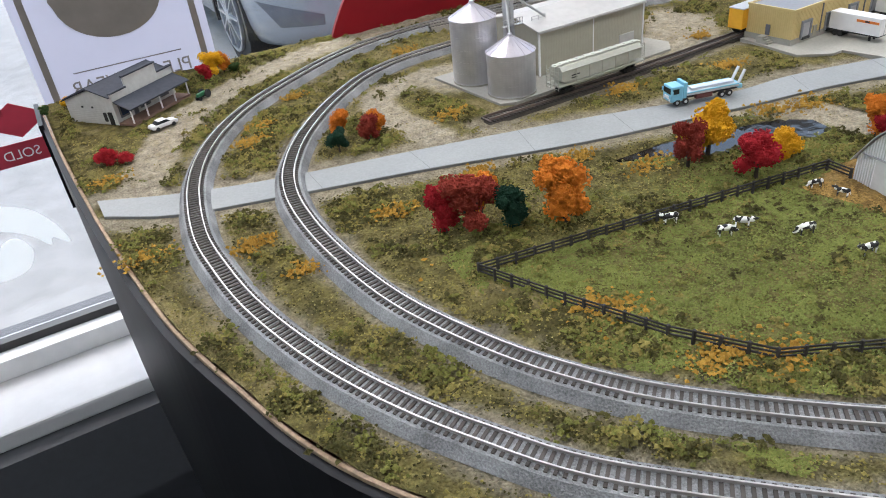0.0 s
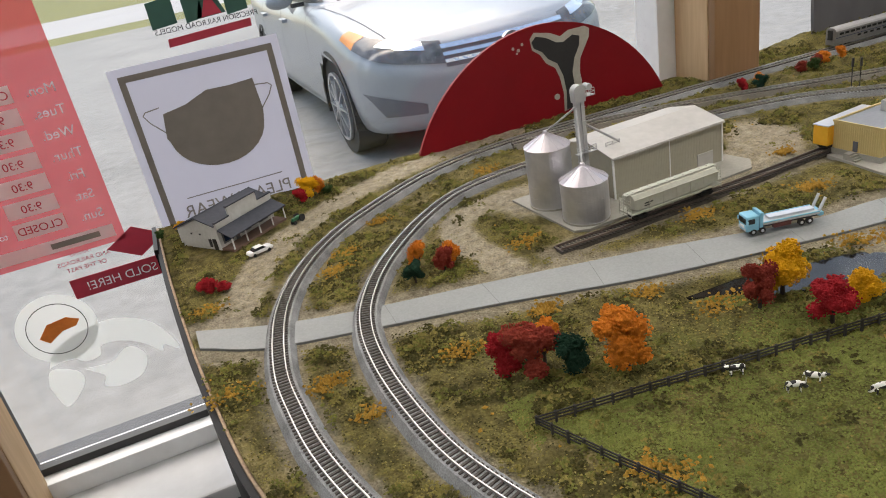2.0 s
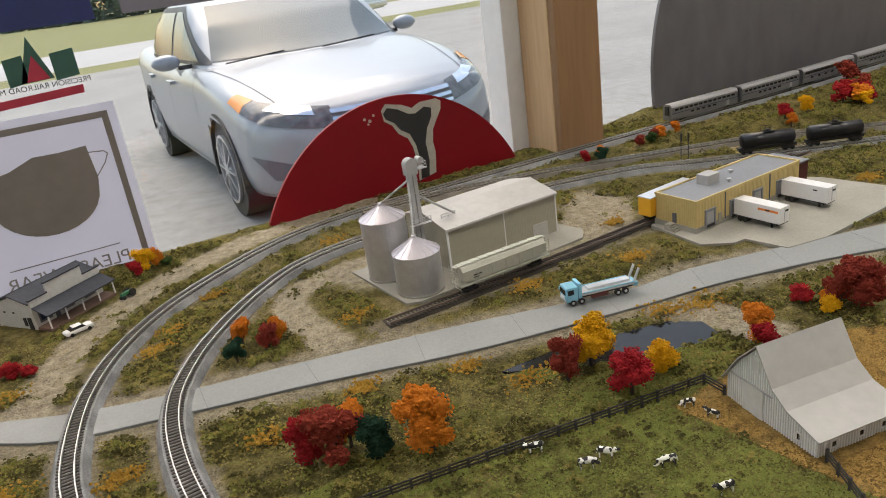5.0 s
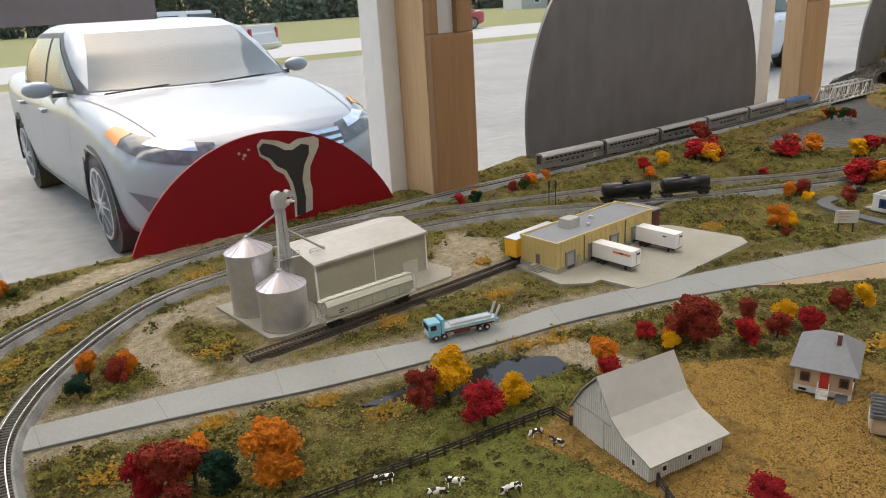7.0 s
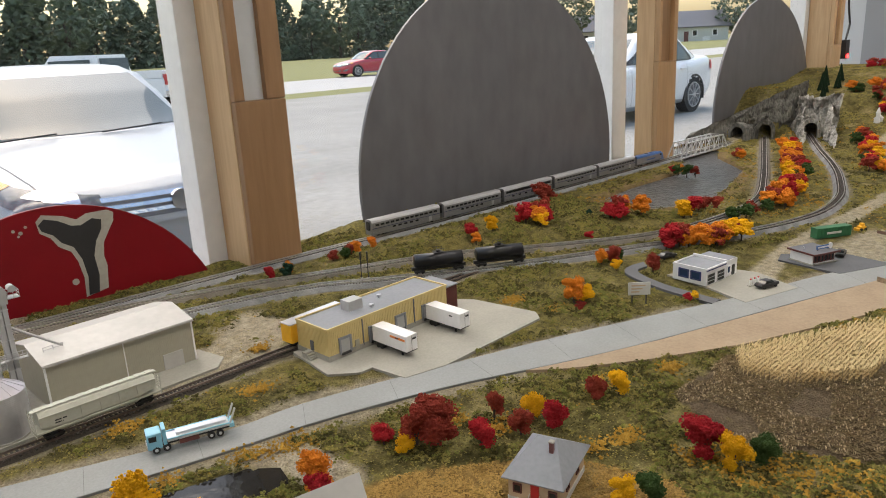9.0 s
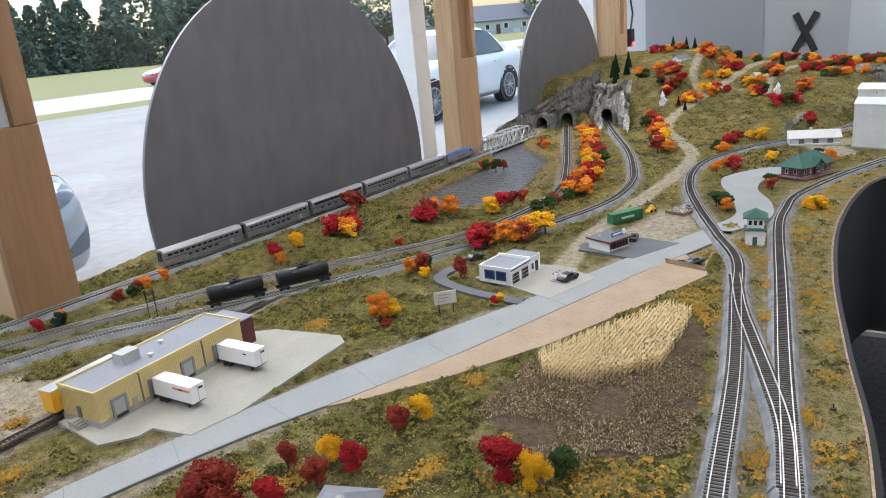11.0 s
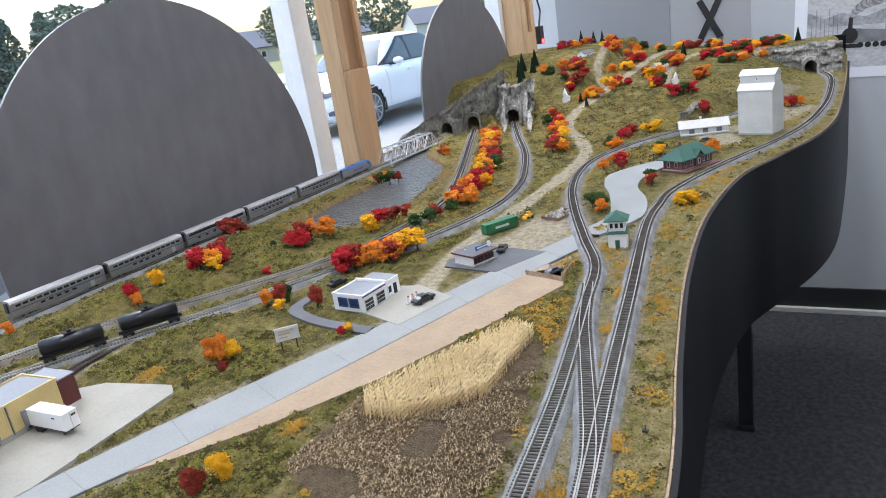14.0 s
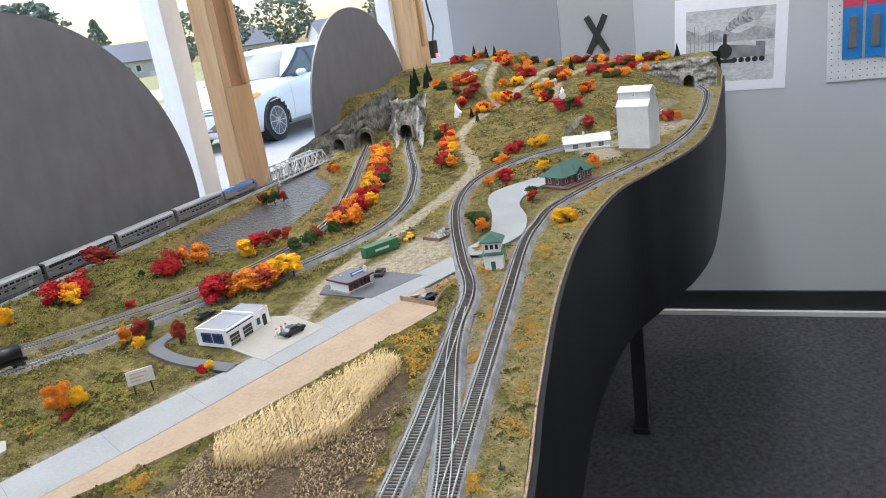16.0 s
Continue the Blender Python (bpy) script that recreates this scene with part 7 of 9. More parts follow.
for i, (day, hour) in enumerate((("Sun.", "CLOSED"), ("Sat.", "9:30"), ("Fri.", "9:30"), ("Thur.", "9:30"), ("Wed.", "9:30"), ("Tues.", "9:30"), ("Mon.", "CLOSED"))):
    z = 1.026 + i * 0.0275
    mirror_text(day, 0.017, -0.5, z + 0.003, M["paper"], hr)
    part("time_box", sheet(bmesh.new(), [(-0.592, z), (-0.532, z), (-0.532, z + 0.021), (-0.592, z + 0.021)], 0.0008), M["vinylwhite"], hr)
    mirror_text(hour, 0.0145, -0.562, z + 0.0055, M["crimson"], hr, 0.001)
    part("time_box", sheet(bmesh.new(), [(-0.68, z), (-0.62, z), (-0.62, z + 0.021), (-0.68, z + 0.021)], 0.0008), M["vinylwhite"], hr)
    mirror_text("to", 0.012, -0.606, z + 0.006, M["paper"], hr, 0.001)

sd_ = notice("dealer_sticker", "red dealer sticker with white letters", "sticker")
part("band", sheet(bmesh.new(), [(-0.558, 0.927), (-0.43, 0.927), (-0.43, 0.955), (-0.558, 0.955)]), M["crimson"], sd_)
mirror_text("SOLD HERE!", 0.017, -0.494, 0.935, M["paper"], sd_)
part("diamond", sheet(bmesh.new(), [(-0.5, 0.982), (-0.462, 0.96), (-0.424, 0.982), (-0.462, 1.004)]), M["crimson"], sd_)
for i in range(3):
    mirror_text(("TRAINS", "AND RAILROADS", "OF THE PAST")[i], 0.0085, -0.53, 0.987 - i * 0.0105, M["crimson"], sd_)

rs = notice("round_sticker", "pale round school sticker with an orange mark", "sticker")
part("film", rod(bmesh.new(), (-0.595, -0.0002, 0.895), (-0.595, 0.0002, 0.895), 0.05, None, 40), M["vinylwhite"], rs)
bm = bmesh.new()
for a in np.linspace(0, 2 * math.pi, 41)[:-1]:
    beam(bm, (-0.595 + 0.037 * math.cos(a), -0.0005, 0.895 + 0.037 * math.sin(a)), (-0.595 + 0.037 * math.cos(a + 0.16), -0.0005, 0.895 + 0.037 * math.sin(a + 0.16)), 0.0004, 0.001)
part("ring", bm, M["inkblack"], rs)
part("mark", sheet(bmesh.new(), [(-0.62, 0.888), (-0.605, 0.905), (-0.58, 0.908), (-0.565, 0.9), (-0.572, 0.892), (-0.59, 0.89), (-0.61, 0.878)], 0.001), M["orange"], rs)
def rounded(pts):
    """A closed outline with its corners smoothed."""
    return [(p[0], p[1]) for p in curve(pts + pts[:1], 0.003)[:-1]]


ws = notice("white_decal", "large frosted white swoosh decal low on the glass", "decal")
part("crest", sheet(bmesh.new(), rounded([(-0.625, 0.842), (-0.61, 0.865), (-0.575, 0.88), (-0.53, 0.885), (-0.49, 0.868), (-0.468, 0.838), (-0.46, 0.808), (-0.478, 0.822), (-0.483, 0.812), (-0.5, 0.832), (-0.525, 0.848), (-0.553, 0.852), (-0.56, 0.838), (-0.58, 0.836), (-0.596, 0.848)])), M["vinylwhite"], ws)
part("cheek", sheet(bmesh.new(), rounded([(-0.585, 0.825), (-0.55, 0.822), (-0.53, 0.835), (-0.515, 0.833), (-0.505, 0.812), (-0.52, 0.788), (-0.55, 0.782), (-0.57, 0.79), (-0.565, 0.805)])), M["vinylwhite"], ws)
part("beak", sheet(bmesh.new(), rounded([(-0.635, 0.815), (-0.625, 0.838), (-0.6, 0.83), (-0.59, 0.815), (-0.6, 0.795), (-0.625, 0.778)])), M["vinylwhite"], ws)

# ---- east wall ----
struct("wall_panel", B(X1 - 0.004, X1 - 0.0005, 0.592, 1.1, FLOOR + 0.12, CEIL), M["panelgrey"], "darker grey wall panel beside the window")
xs = thing("crossing_sign", pose(X1, 0.43, 1.192), "white board with a black X on the wall", "sign")
part("board", B(-0.006, 0.0, -0.159, 0.159, -0.2, 0.42), M["xboard"], xs)
for s in (-1, 1):
    bm = bmesh.new()
    beam(bm, (-0.009 - (s + 1) * 0.002, -s * 0.04, -0.078), (-0.009 - (s + 1) * 0.002, s * 0.04, 0.078), 0.004, 0.026)
    part("bar", bm, M["inkblack"], xs)
pc = thing("engine_print", pose(X1, -0.102, 1.075, 2.5), "large pencil print of a steam engine on white paper", "picture")
part("paper", B(-0.003, 0.0, -0.215, 0.215, -0.18, 0.2), M["paper"], pc)
part("drawing", B(-0.0034, -0.003, -0.17, 0.17, -0.14, 0.15), M["pencil"], pc, "soft grey pencil landscape")


def pencil_patch(name, outline, d, material):
    """A flat outline of (across, up) drawn on the print."""
    bm = bmesh.new()
    bm.faces.new([bm.verts.new((-d, y, z)) for y, z in outline])
    part(name, bm, M[material], pc)


pencil_patch("hill_range", [(-0.168, 0.02), (-0.168, 0.055), (-0.1, 0.075), (-0.03, 0.05), (0.05, 0.07), (0.11, 0.052), (0.168, 0.08), (0.168, 0.02)], 0.0036, "pencilmid")
pencil_patch("snow_bank", [(-0.168, -0.138), (-0.168, -0.05), (-0.02, -0.075), (0.08, -0.06), (0.168, -0.075), (0.168, -0.138)], 0.0037, "pencil")
prng = random.Random(3)
for i in range(20):
    t = i / 19
    cy, cz, rr = 0.012 - 0.11 * t ** 1.3, 0.052 + 0.075 * t ** 0.7, 0.011 + 0.02 * t
    ring = [(cy + rr * prng.uniform(0.75, 1.2) * math.cos(a), min(0.148, cz + rr * prng.uniform(0.7, 1.1) * math.sin(a))) for a in np.linspace(0, 6.28, 15)[:-1]]
    pencil_patch("smoke_puff", ring, 0.0038 + i * 0.00002, "pencilmid" if i % 3 else "inkgrey")
ring = [(0.018 + 0.028 * math.cos(a), -0.018 + 0.03 * math.sin(a)) for a in np.linspace(0, 6.28, 25)[:-1]]
pencil_patch("boiler_front", ring, 0.0044, "inkblack")
pencil_patch("boiler", [(0.018, 0.01), (-0.1, -0.004), (-0.1, -0.045), (0.018, -0.05)], 0.0043, "inkgrey")
pencil_patch("cab", [(-0.1, 0.014), (-0.135, 0.012), (-0.135, -0.05), (-0.1, -0.05)], 0.0043, "inkgrey")
pencil_patch("funnel", [(0.01, 0.008), (0.026, 0.008), (0.024, 0.05), (0.011, 0.05)], 0.0045, "inkblack")
pencil_patch("buffer_beam", [(-0.014, -0.05), (0.05, -0.05), (0.056, -0.066), (-0.02, -0.066)], 0.0045, "inkblack")
for k in range(5):
    ring = [(-0.02 - k * 0.026 + 0.011 * math.cos(a), -0.056 + 0.011 * math.sin(a)) for a in np.linspace(0, 6.28, 17)[:-1]]
    pencil_patch("drawn_wheel", ring, 0.0046, "inkblack")
for k in range(7):
    y0 = 0.06 + k * 0.015
    pencil_patch("drawn_tree", [(y0, -0.03), (y0 + 0.002, -0.03), (y0 + 0.003, 0.05 + 0.02 * (k % 3)), (y0 + 0.001, 0.05 + 0.02 * (k % 3))], 0.0042, "inkgrey")
pg = thing("pegboard", pose(X1, -0.95, 1.2), "white pegboard hung with blue packages", "pegboard")
part("board", B(-0.008, 0.0, -0.5, 0.49, -0.31, 0.5), M["peg"], pg)
bm = bmesh.new()
for i in range(14):
    for j in range(12):
        box(bm, -0.0086, -0.008, 0.475 - i * 0.025 - 0.002, 0.475 - i * 0.025 + 0.002, -0.295 + j * 0.025 - 0.002, -0.295 + j * 0.025 + 0.002)
part("holes", bm, M["black"], pg)
for i in range(5):
    pk = thing("blister_pack", pose(X1 - 0.012, -0.545 - i * 0.078, 0.975), "blue hanging package with dark part inside", "package", "packages on the pegboard")
    part("card", B(-0.004, 0.0, -0.034, 0.034, 0, 0.24, bevel=0.001), M["blue"], pk)
    part("header", B(-0.0045, -0.004, -0.034, 0.034, 0.195, 0.24), M["pink"], pk)
    part("blister", B(-0.016, -0.004, -0.014, 0.014, 0.04, 0.16, bevel=0.003), M["darkgrey"], pk)
    part("hook", rod(bmesh.new(), (0.012, 0, 0.228), (-0.03, 0, 0.228), 0.002), M["chrome"], pk)
sg = thing("wall_charger", pose(3.0, 1.03, 1.17), "black cord and box with a glowing red light", "charger")
part("box", B(-0.02, 0.02, 0.0, 0.03, 0.03, 0.1), M["black"], sg)
part("red_light", rod(bmesh.new(), (0, -0.004, 0.04), (0, 0, 0.04), 0.008, None, 12), M["redled"], sg, "glowing red light")
bm = bmesh.new()
for p, q in zip([(0, 0.01, 0.1), (0.03, 0.01, 0.16), (0.0, 0.01, 0.22), (-0.02, 0.01, 0.3)], [(0.03, 0.01, 0.16), (0.0, 0.01, 0.22), (-0.02, 0.01, 0.3), (-0.02, 0.012, 0.5)]):
    rod(bm, p, q, 0.004)
part("cord", bm, M["black"], sg)

# ---- trees on the layout ----
def foam_crown(seed, lobes, grains, size, wide=1.0, kind="round"):
    """A crown of many small foam grains round a few lobes; one unit high."""
    rng = np.random.RandomState(seed)
    ico = bmesh.new()
    bmesh.ops.create_icosphere(ico, subdivisions=1, radius=1)
    iv = np.array([tuple(v.co) for v in ico.verts])
    ico.verts.index_update()
    fi = np.array([[v.index for v in f.verts] for f in ico.faces])
    ico.free()
    cs = []
    for i in range(lobes):
        a, r = i * 2.4 + rng.uniform(-0.5, 0.5), rng.uniform(0.12, 0.3) * wide
        z = rng.uniform(0.28, 0.85)
        cs.append((r * math.cos(a), r * math.sin(a), z, rng.uniform(0.11, 0.2)))
    cs.append((0, 0, 0.5, 0.2))
    cs.append((0.03, -0.02, 0.78, 0.17))
    vs, fs = [], []
    for g in range(grains):
        c = cs[g % len(cs)]
        d = rng.normal(size=3)
        d /= np.linalg.norm(d)
        rad = c[3] * rng.uniform(0.75, 1.12)
        p = np.array([c[0] + d[0] * rad, c[1] + d[1] * rad, c[2] + d[2] * rad])
        s = size * rng.uniform(0.55, 1.35) * (1 + rng.uniform(-0.25, 0.25, 3))
        jit = iv * (1 + rng.uniform(-0.3, 0.3, (len(iv), 1)))
        b = len(vs) * len(iv)
        vs.append(jit * s + p)
        fs.append(fi + b)
    for c in cs:  # solid hearts keep the light from showing straight through
        b = len(vs) * len(iv)
        vs.append(iv * c[3] * 0.8 + np.array(c[:3]))
        fs.append(fi + b)
    v = np.concatenate(vs)
    v[:, 2] = (v[:, 2] - v[:, 2].min()) / (v[:, 2].max() - v[:, 2].min()) * 0.84 + 0.16
    me = bpy.data.meshes.new("crown")
    me.from_pydata(v.tolist(), [], np.concatenate(fs).tolist())
    return me


def pine_crown(seed):
    rng = np.random.RandomState(seed)
    vs, fs = [], []
    for i in range(150):
        h = 0.1 + 0.9 * (i / 150)
        a, r = i * 2.4, 0.24 * (1 - h) + 0.015
        for q in range(3):
            b = len(vs)
            aa = a + rng.uniform(-0.3, 0.3)
            tip = (r * math.cos(aa) * 1.1, r * math.sin(aa) * 1.1, h - 0.06)
            vs += [(0, 0, h), (tip[0] - 0.03 * math.sin(aa), tip[1] + 0.03 * math.cos(aa), tip[2]), (tip[0] + 0.03 * math.sin(aa), tip[1] - 0.03 * math.cos(aa), tip[2]), (tip[0] * 0.9, tip[1] * 0.9, tip[2] + 0.05)]
            fs += [(b, b + 1, b + 3), (b, b + 3, b + 2), (b, b + 2, b + 1), (b + 1, b + 2, b + 3)]
    me = bpy.data.meshes.new("crown")
    me.from_pydata(vs, [], fs)
    return me


CROWNS, TRUNK = {}, None


def crown_for(colour, shape, fine):
    key = (colour, shape, fine)
    if key not in CROWNS:
        if colour == "pine":
            me = pine_crown(shape)
        else:
            me = foam_crown(100 + shape, 9 if fine else 7, 1500 if fine else 260, 0.019 if fine else 0.04, 1.0)
        me.materials.append(M["f_" + colour])
        CROWNS[key] = me
    return CROWNS[key]


tb_ = bmesh.new()
rod(tb_, (0, 0, -0.08), (0, 0, 0.5), 0.045, 0.022, 8)
for a in (0.4, 2.3, 4.4):
    rod(tb_, (0, 0, 0.22), (0.16 * math.cos(a), 0.16 * math.sin(a), 0.55), 0.022, 0.01, 6)
TRUNK = bpy.data.meshes.new("trunk")
tb_.to_mesh(TRUNK)
tb_.free()
TRUNK.materials.append(M["trunk"])
WORD = {"red": "crimson", "maroon": "dark red", "orange": "orange", "yellow": "golden yellow", "green": "dark green", "leaf": "olive green", "pine": "dark green spruce"}
trng = random.Random(42)


def tree(x, y, h, colour, wide=1.0, fine=True, bush=False):
    z = lies(x, y) - 0.001
    nm = "bush" if bush else "tree"
    lab = f"{WORD[colour]} foam {'bush' if bush else 'model tree'} on the turf" if colour != "pine" else "small dark green spruce on the hill"
    t = thing(nm, pose(x, y, z, 0, 0, trng.uniform(0, 360)), lab, nm, "autumn " + ("bushes" if bush else "trees") if colour != "pine" else "spruces")
    h *= 1.12 if fine else 1.28
    w = h * wide * (1.06 if fine else 1.18)
    if bush:
        share("crown", crown_for(colour, trng.randrange(4), fine), Matrix.Translation((0, 0, -0.12 * h)) @ Matrix.Diagonal((w * 1.5, w * 1.5, h * 1.1, 1)), t)
    elif colour == "pine":
        share("trunk", TRUNK, Matrix.Diagonal((h * 0.5, h * 0.5, h, 1)), t)
        share("crown", crown_for(colour, trng.randrange(3), fine), Matrix.Diagonal((h * 0.9, h * 0.9, h, 1)), t)
    else:
        share("trunk", TRUNK, Matrix.Diagonal((h, h, h, 1)), t)
        share("crown", crown_for(colour, trng.randrange(4), fine), Matrix.Diagonal((w, w, h, 1)), t)
    return t


NEAR_TREES = """
-.2 .551 .036 red .8 / -.185 .541 .043 maroon 1.0 / -.17 .55 .034 orange .9 / -.159 .528 .031 green 1.0 / -.126 .51 .046 orange 1.0
-.203 .735 .021 green 1.1 / -.19 .762 .027 orange .9 / -.172 .737 .026 maroon .9 / -.16 .748 .024 orange .9
-.246 1.047 .02 red 1.2 / -.234 1.054 .03 yellow 1.0 / -.22 1.06 .026 orange .9 / -.004 .514 .036 maroon .8 / .024 .52 .043 yellow 1.0
.02 .471 .036 red 1.1 / .056 .477 .026 yellow 1.1 / .14 .458 .034 orange .9 / .135 .448 .024 red 1.1
.216 .474 .02 red 1.1 / .221 .452 .016 yellow 1.2 / .232 .46 .02 orange 1.0 / .247 .44 .042 maroon 1.1 / .234 .452 .033 maroon .8 / .266 .408 .028 red 1.0
.31 .434 .026 maroon .8 / .306 .4 .023 maroon 1.1 / .335 .409 .024 yellow 1.1 / .333 .385 .024 red 1.1 / .398 .388 .022 maroon 1.1 / .418 .376 .025 yellow 1.0
.372 .271 .034 red 1.1 / .37 .245 .03 yellow .9 / .394 .231 .026 leaf 1.1 / .278 .282 .022 yellow 1.0 / .294 .27 .024 leaf 1.1 / .255 .243 .024 orange .9
.084 .287 .022 red 1.3 / .59 .553 .032 orange 1.0 / .602 .543 .024 yellow 1.0 / .749 .62 .024 orange 1.0 / .764 .61 .026 maroon 1.0 / .737 .586 .016 yellow 1.1 / .78 .612 .02 leaf 1.0
.757 .54 .028 maroon .9 / .718 .856 .024 red 1.1 / .712 .84 .02 orange 1.0 / .766 .852 .026 yellow 1.1 / .392 .954 .022 red .9 / .416 .943 .022 green 1.0 / .424 .955 .022 orange .9
.51 .962 .018 maroon 1.2 / .532 .958 .018 leaf 1.2 / .56 .965 .02 orange 1.2 / .59 .962 .02 orange 1.0 / .545 .965 .02 maroon 1.0
"""
for row in NEAR_TREES.replace("\n", "/").split("/"):
    if row.strip():
        a = row.split()
        tree(float(a[0]), float(a[1]), float(a[2]), a[3], float(a[4]))
for x, y, h, c in ((-0.385, 0.864, 0.017, "red"), (-0.37, 0.855, 0.012, "red"), (-0.21, 1.052, 0.012, "leaf"), (0.685, 0.45, 0.011, "red"), (0.694, 0.446, 0.011, "yellow"),
                   (-0.425, 1.075, 0.01, "leaf"), (-0.4, 1.085, 0.012, "yellow"), (0.86, 0.72, 0.012, "red"), (0.58, 0.535, 0.01, "maroon"), (0.765, 0.6, 0.01, "leaf"), (0.55, 0.965, 0.01, "leaf"), (0.96, 0.79, 0.01, "green")):
    tree(x, y, h, c, 1.0, True, True)

# clusters farther along: centre, spread, number, colours
FAR = (((0.86, 0.815), 0.03, 8, "red maroon orange red yellow"), ((1.0, 0.735), 0.03, 6, "red orange maroon"), ((1.075, 0.665), 0.018, 3, "yellow leaf red"),
       ((1.15, 0.66), 0.018, 3, "maroon leaf"), ((0.885, 0.585), 0.014, 3, "red maroon"), ((0.912, 0.565), 0.012, 2, "orange yellow"), ((0.94, 0.54), 0.018, 4, "maroon orange maroon"),
       ((0.98, 0.525), 0.014, 3, "maroon yellow orange"), ((1.035, 0.945), 0.02, 2, "maroon"), ((1.44, 0.865), 0.035, 6, "orange red leaf maroon"), ((1.755, 0.86), 0.02, 4, "maroon orange red"),
       ((1.2, 0.292), 0.02, 4, "orange red leaf"), ((1.366, 0.242), 0.014, 3, "leaf maroon orange"), ((1.235, 0.156), 0.016, 4, "orange yellow"), ((1.52, 0.345), 0.025, 6, "red orange maroon"),
       ((1.62, 0.28), 0.016, 4, "yellow leaf maroon"), ((1.6, 0.165), 0.01, 2, "orange yellow"), ((1.7, 0.4), 0.02, 4, "leaf orange maroon"), ((1.83, 0.41), 0.025, 5, "red maroon"),
       ((1.9, 0.36), 0.02, 4, "yellow orange red"), ((2.05, 0.255), 0.018, 4, "red maroon"), ((2.1, 0.05), 0.025, 6, "orange maroon leaf red"))
FARLINES = (([(1.22, 0.555), (1.4, 0.6), (1.6, 0.668), (1.8, 0.755), (1.98, 0.83)], 0.02, 44, "orange red maroon orange leaf yellow"),
            ([(1.68, 0.53), (1.85, 0.58), (2.0, 0.645), (2.12, 0.7)], 0.018, 26, "red maroon orange leaf yellow"),
            ([(1.08, 0.585), (1.2, 0.57), (1.28, 0.575)], 0.012, 6, "leaf orange maroon"))
frng = random.Random(9)
for (cx, cy), r, n, cols in FAR:
    for i in range(n):
        tree(cx + frng.uniform(-r, r) * 1.2, cy + frng.uniform(-r, r) * 0.8, frng.uniform(0.02, 0.033) * (1.0 if cx < 1.15 else 0.74), frng.choice(cols.split()), 1.1, False)
for pts, r, n, cols in FARLINES:
    line = curve(pts, 0.005)
    for i in range(n):
        p = line[int((i + 0.5) / n * (len(line) - 1))]
        tree(p[0] + frng.uniform(-r, r) * 0.6, p[1] + frng.uniform(-r, r), frng.uniform(0.018, 0.03), frng.choice(cols.split()), 1.15, False)
HILL = (((2.25, 0.61), 0.05, 8), ((2.33, 0.56), 0.05, 7), ((2.4, 0.47), 0.05, 7), ((2.3, 0.42), 0.04, 5), ((2.32, 0.29), 0.04, 5), ((2.2, 0.32), 0.04, 5), ((2.5, 0.72), 0.05, 8),
        ((2.45, 0.83), 0.05, 6), ((2.58, 0.42), 0.06, 10), ((2.65, 0.55), 0.05, 6), ((2.75, 0.66), 0.07, 8), ((2.7, 0.3), 0.06, 8), ((2.85, 0.85), 0.08, 8), ((2.95, 0.6), 0.08, 7), ((2.95, 0.45), 0.06, 6),
        ((2.9, 0.27), 0.07, 14), ((2.98, 0.15), 0.05, 10), ((2.8, 0.18), 0.04, 6), ((2.52, 0.58), 0.05, 5), ((2.35, 0.7), 0.05, 7), ((3.0, 0.36), 0.04, 6), ((2.55, 0.24), 0.04, 5))
woods = {}
for (cx, cy), r, n in HILL:
    far_off = cx > 2.45
    for i in range(int(n * 1.7) if far_off else n):
        c = frng.choice("red maroon orange orange yellow leaf maroon red".split())
        x, y, h = min(3.06, cx + frng.gauss(0, 0.5) * r), cy + frng.gauss(0, 0.45) * r, frng.uniform(0.016, 0.03)
        if far_off:
            woods.setdefault(c, []).append((x, y, h * 1.28))
        else:
            tree(x, y, h, c, 1.25, False)
wv, wf, wm, wcount = [], [], [], 0
for slot, (c, spots) in enumerate(woods.items()):
    for n, (x, y, h) in enumerate(spots):
        cr = crown_for(c, n % 4, False)
        co = np.zeros(len(cr.vertices) * 3)
        cr.vertices.foreach_get("co", co)
        co = co.reshape(-1, 3) * (h * 1.5, h * 1.5, h) + (x, y, lies(x, y) - 0.002)
        wf += [tuple(wcount + q for q in p.vertices) for p in cr.polygons]
        wm += [slot] * len(cr.polygons)
        wv.append(co)
        wcount += len(co)
me = bpy.data.meshes.new("hill_woods")
me.from_pydata(np.concatenate(wv).tolist(), [], wf)
for c in woods:
    me.materials.append(M["f_" + c])
me.polygons.foreach_set("material_index", wm)
tagged(new("hill_woods", me), "red, orange and yellow foam woods over the far hilltop", "woods", kind="stuff")
for x, y, h in ((2.42, 0.9, 0.04), (2.46, 0.925, 0.05), (2.5, 0.89, 0.045), (2.53, 0.94, 0.055), (2.58, 0.91, 0.05), (2.36, 0.885, 0.04), (2.95, 0.8, 0.04), (2.98, 0.86, 0.045), (2.2, 0.63, 0.026), (2.16, 0.6, 0.024), (2.72, 0.42, 0.04), (3.02, 0.08, 0.04), (3.0, 0.78, 0.036)):
    tree(x, y, h, "pine", 1.0, False)

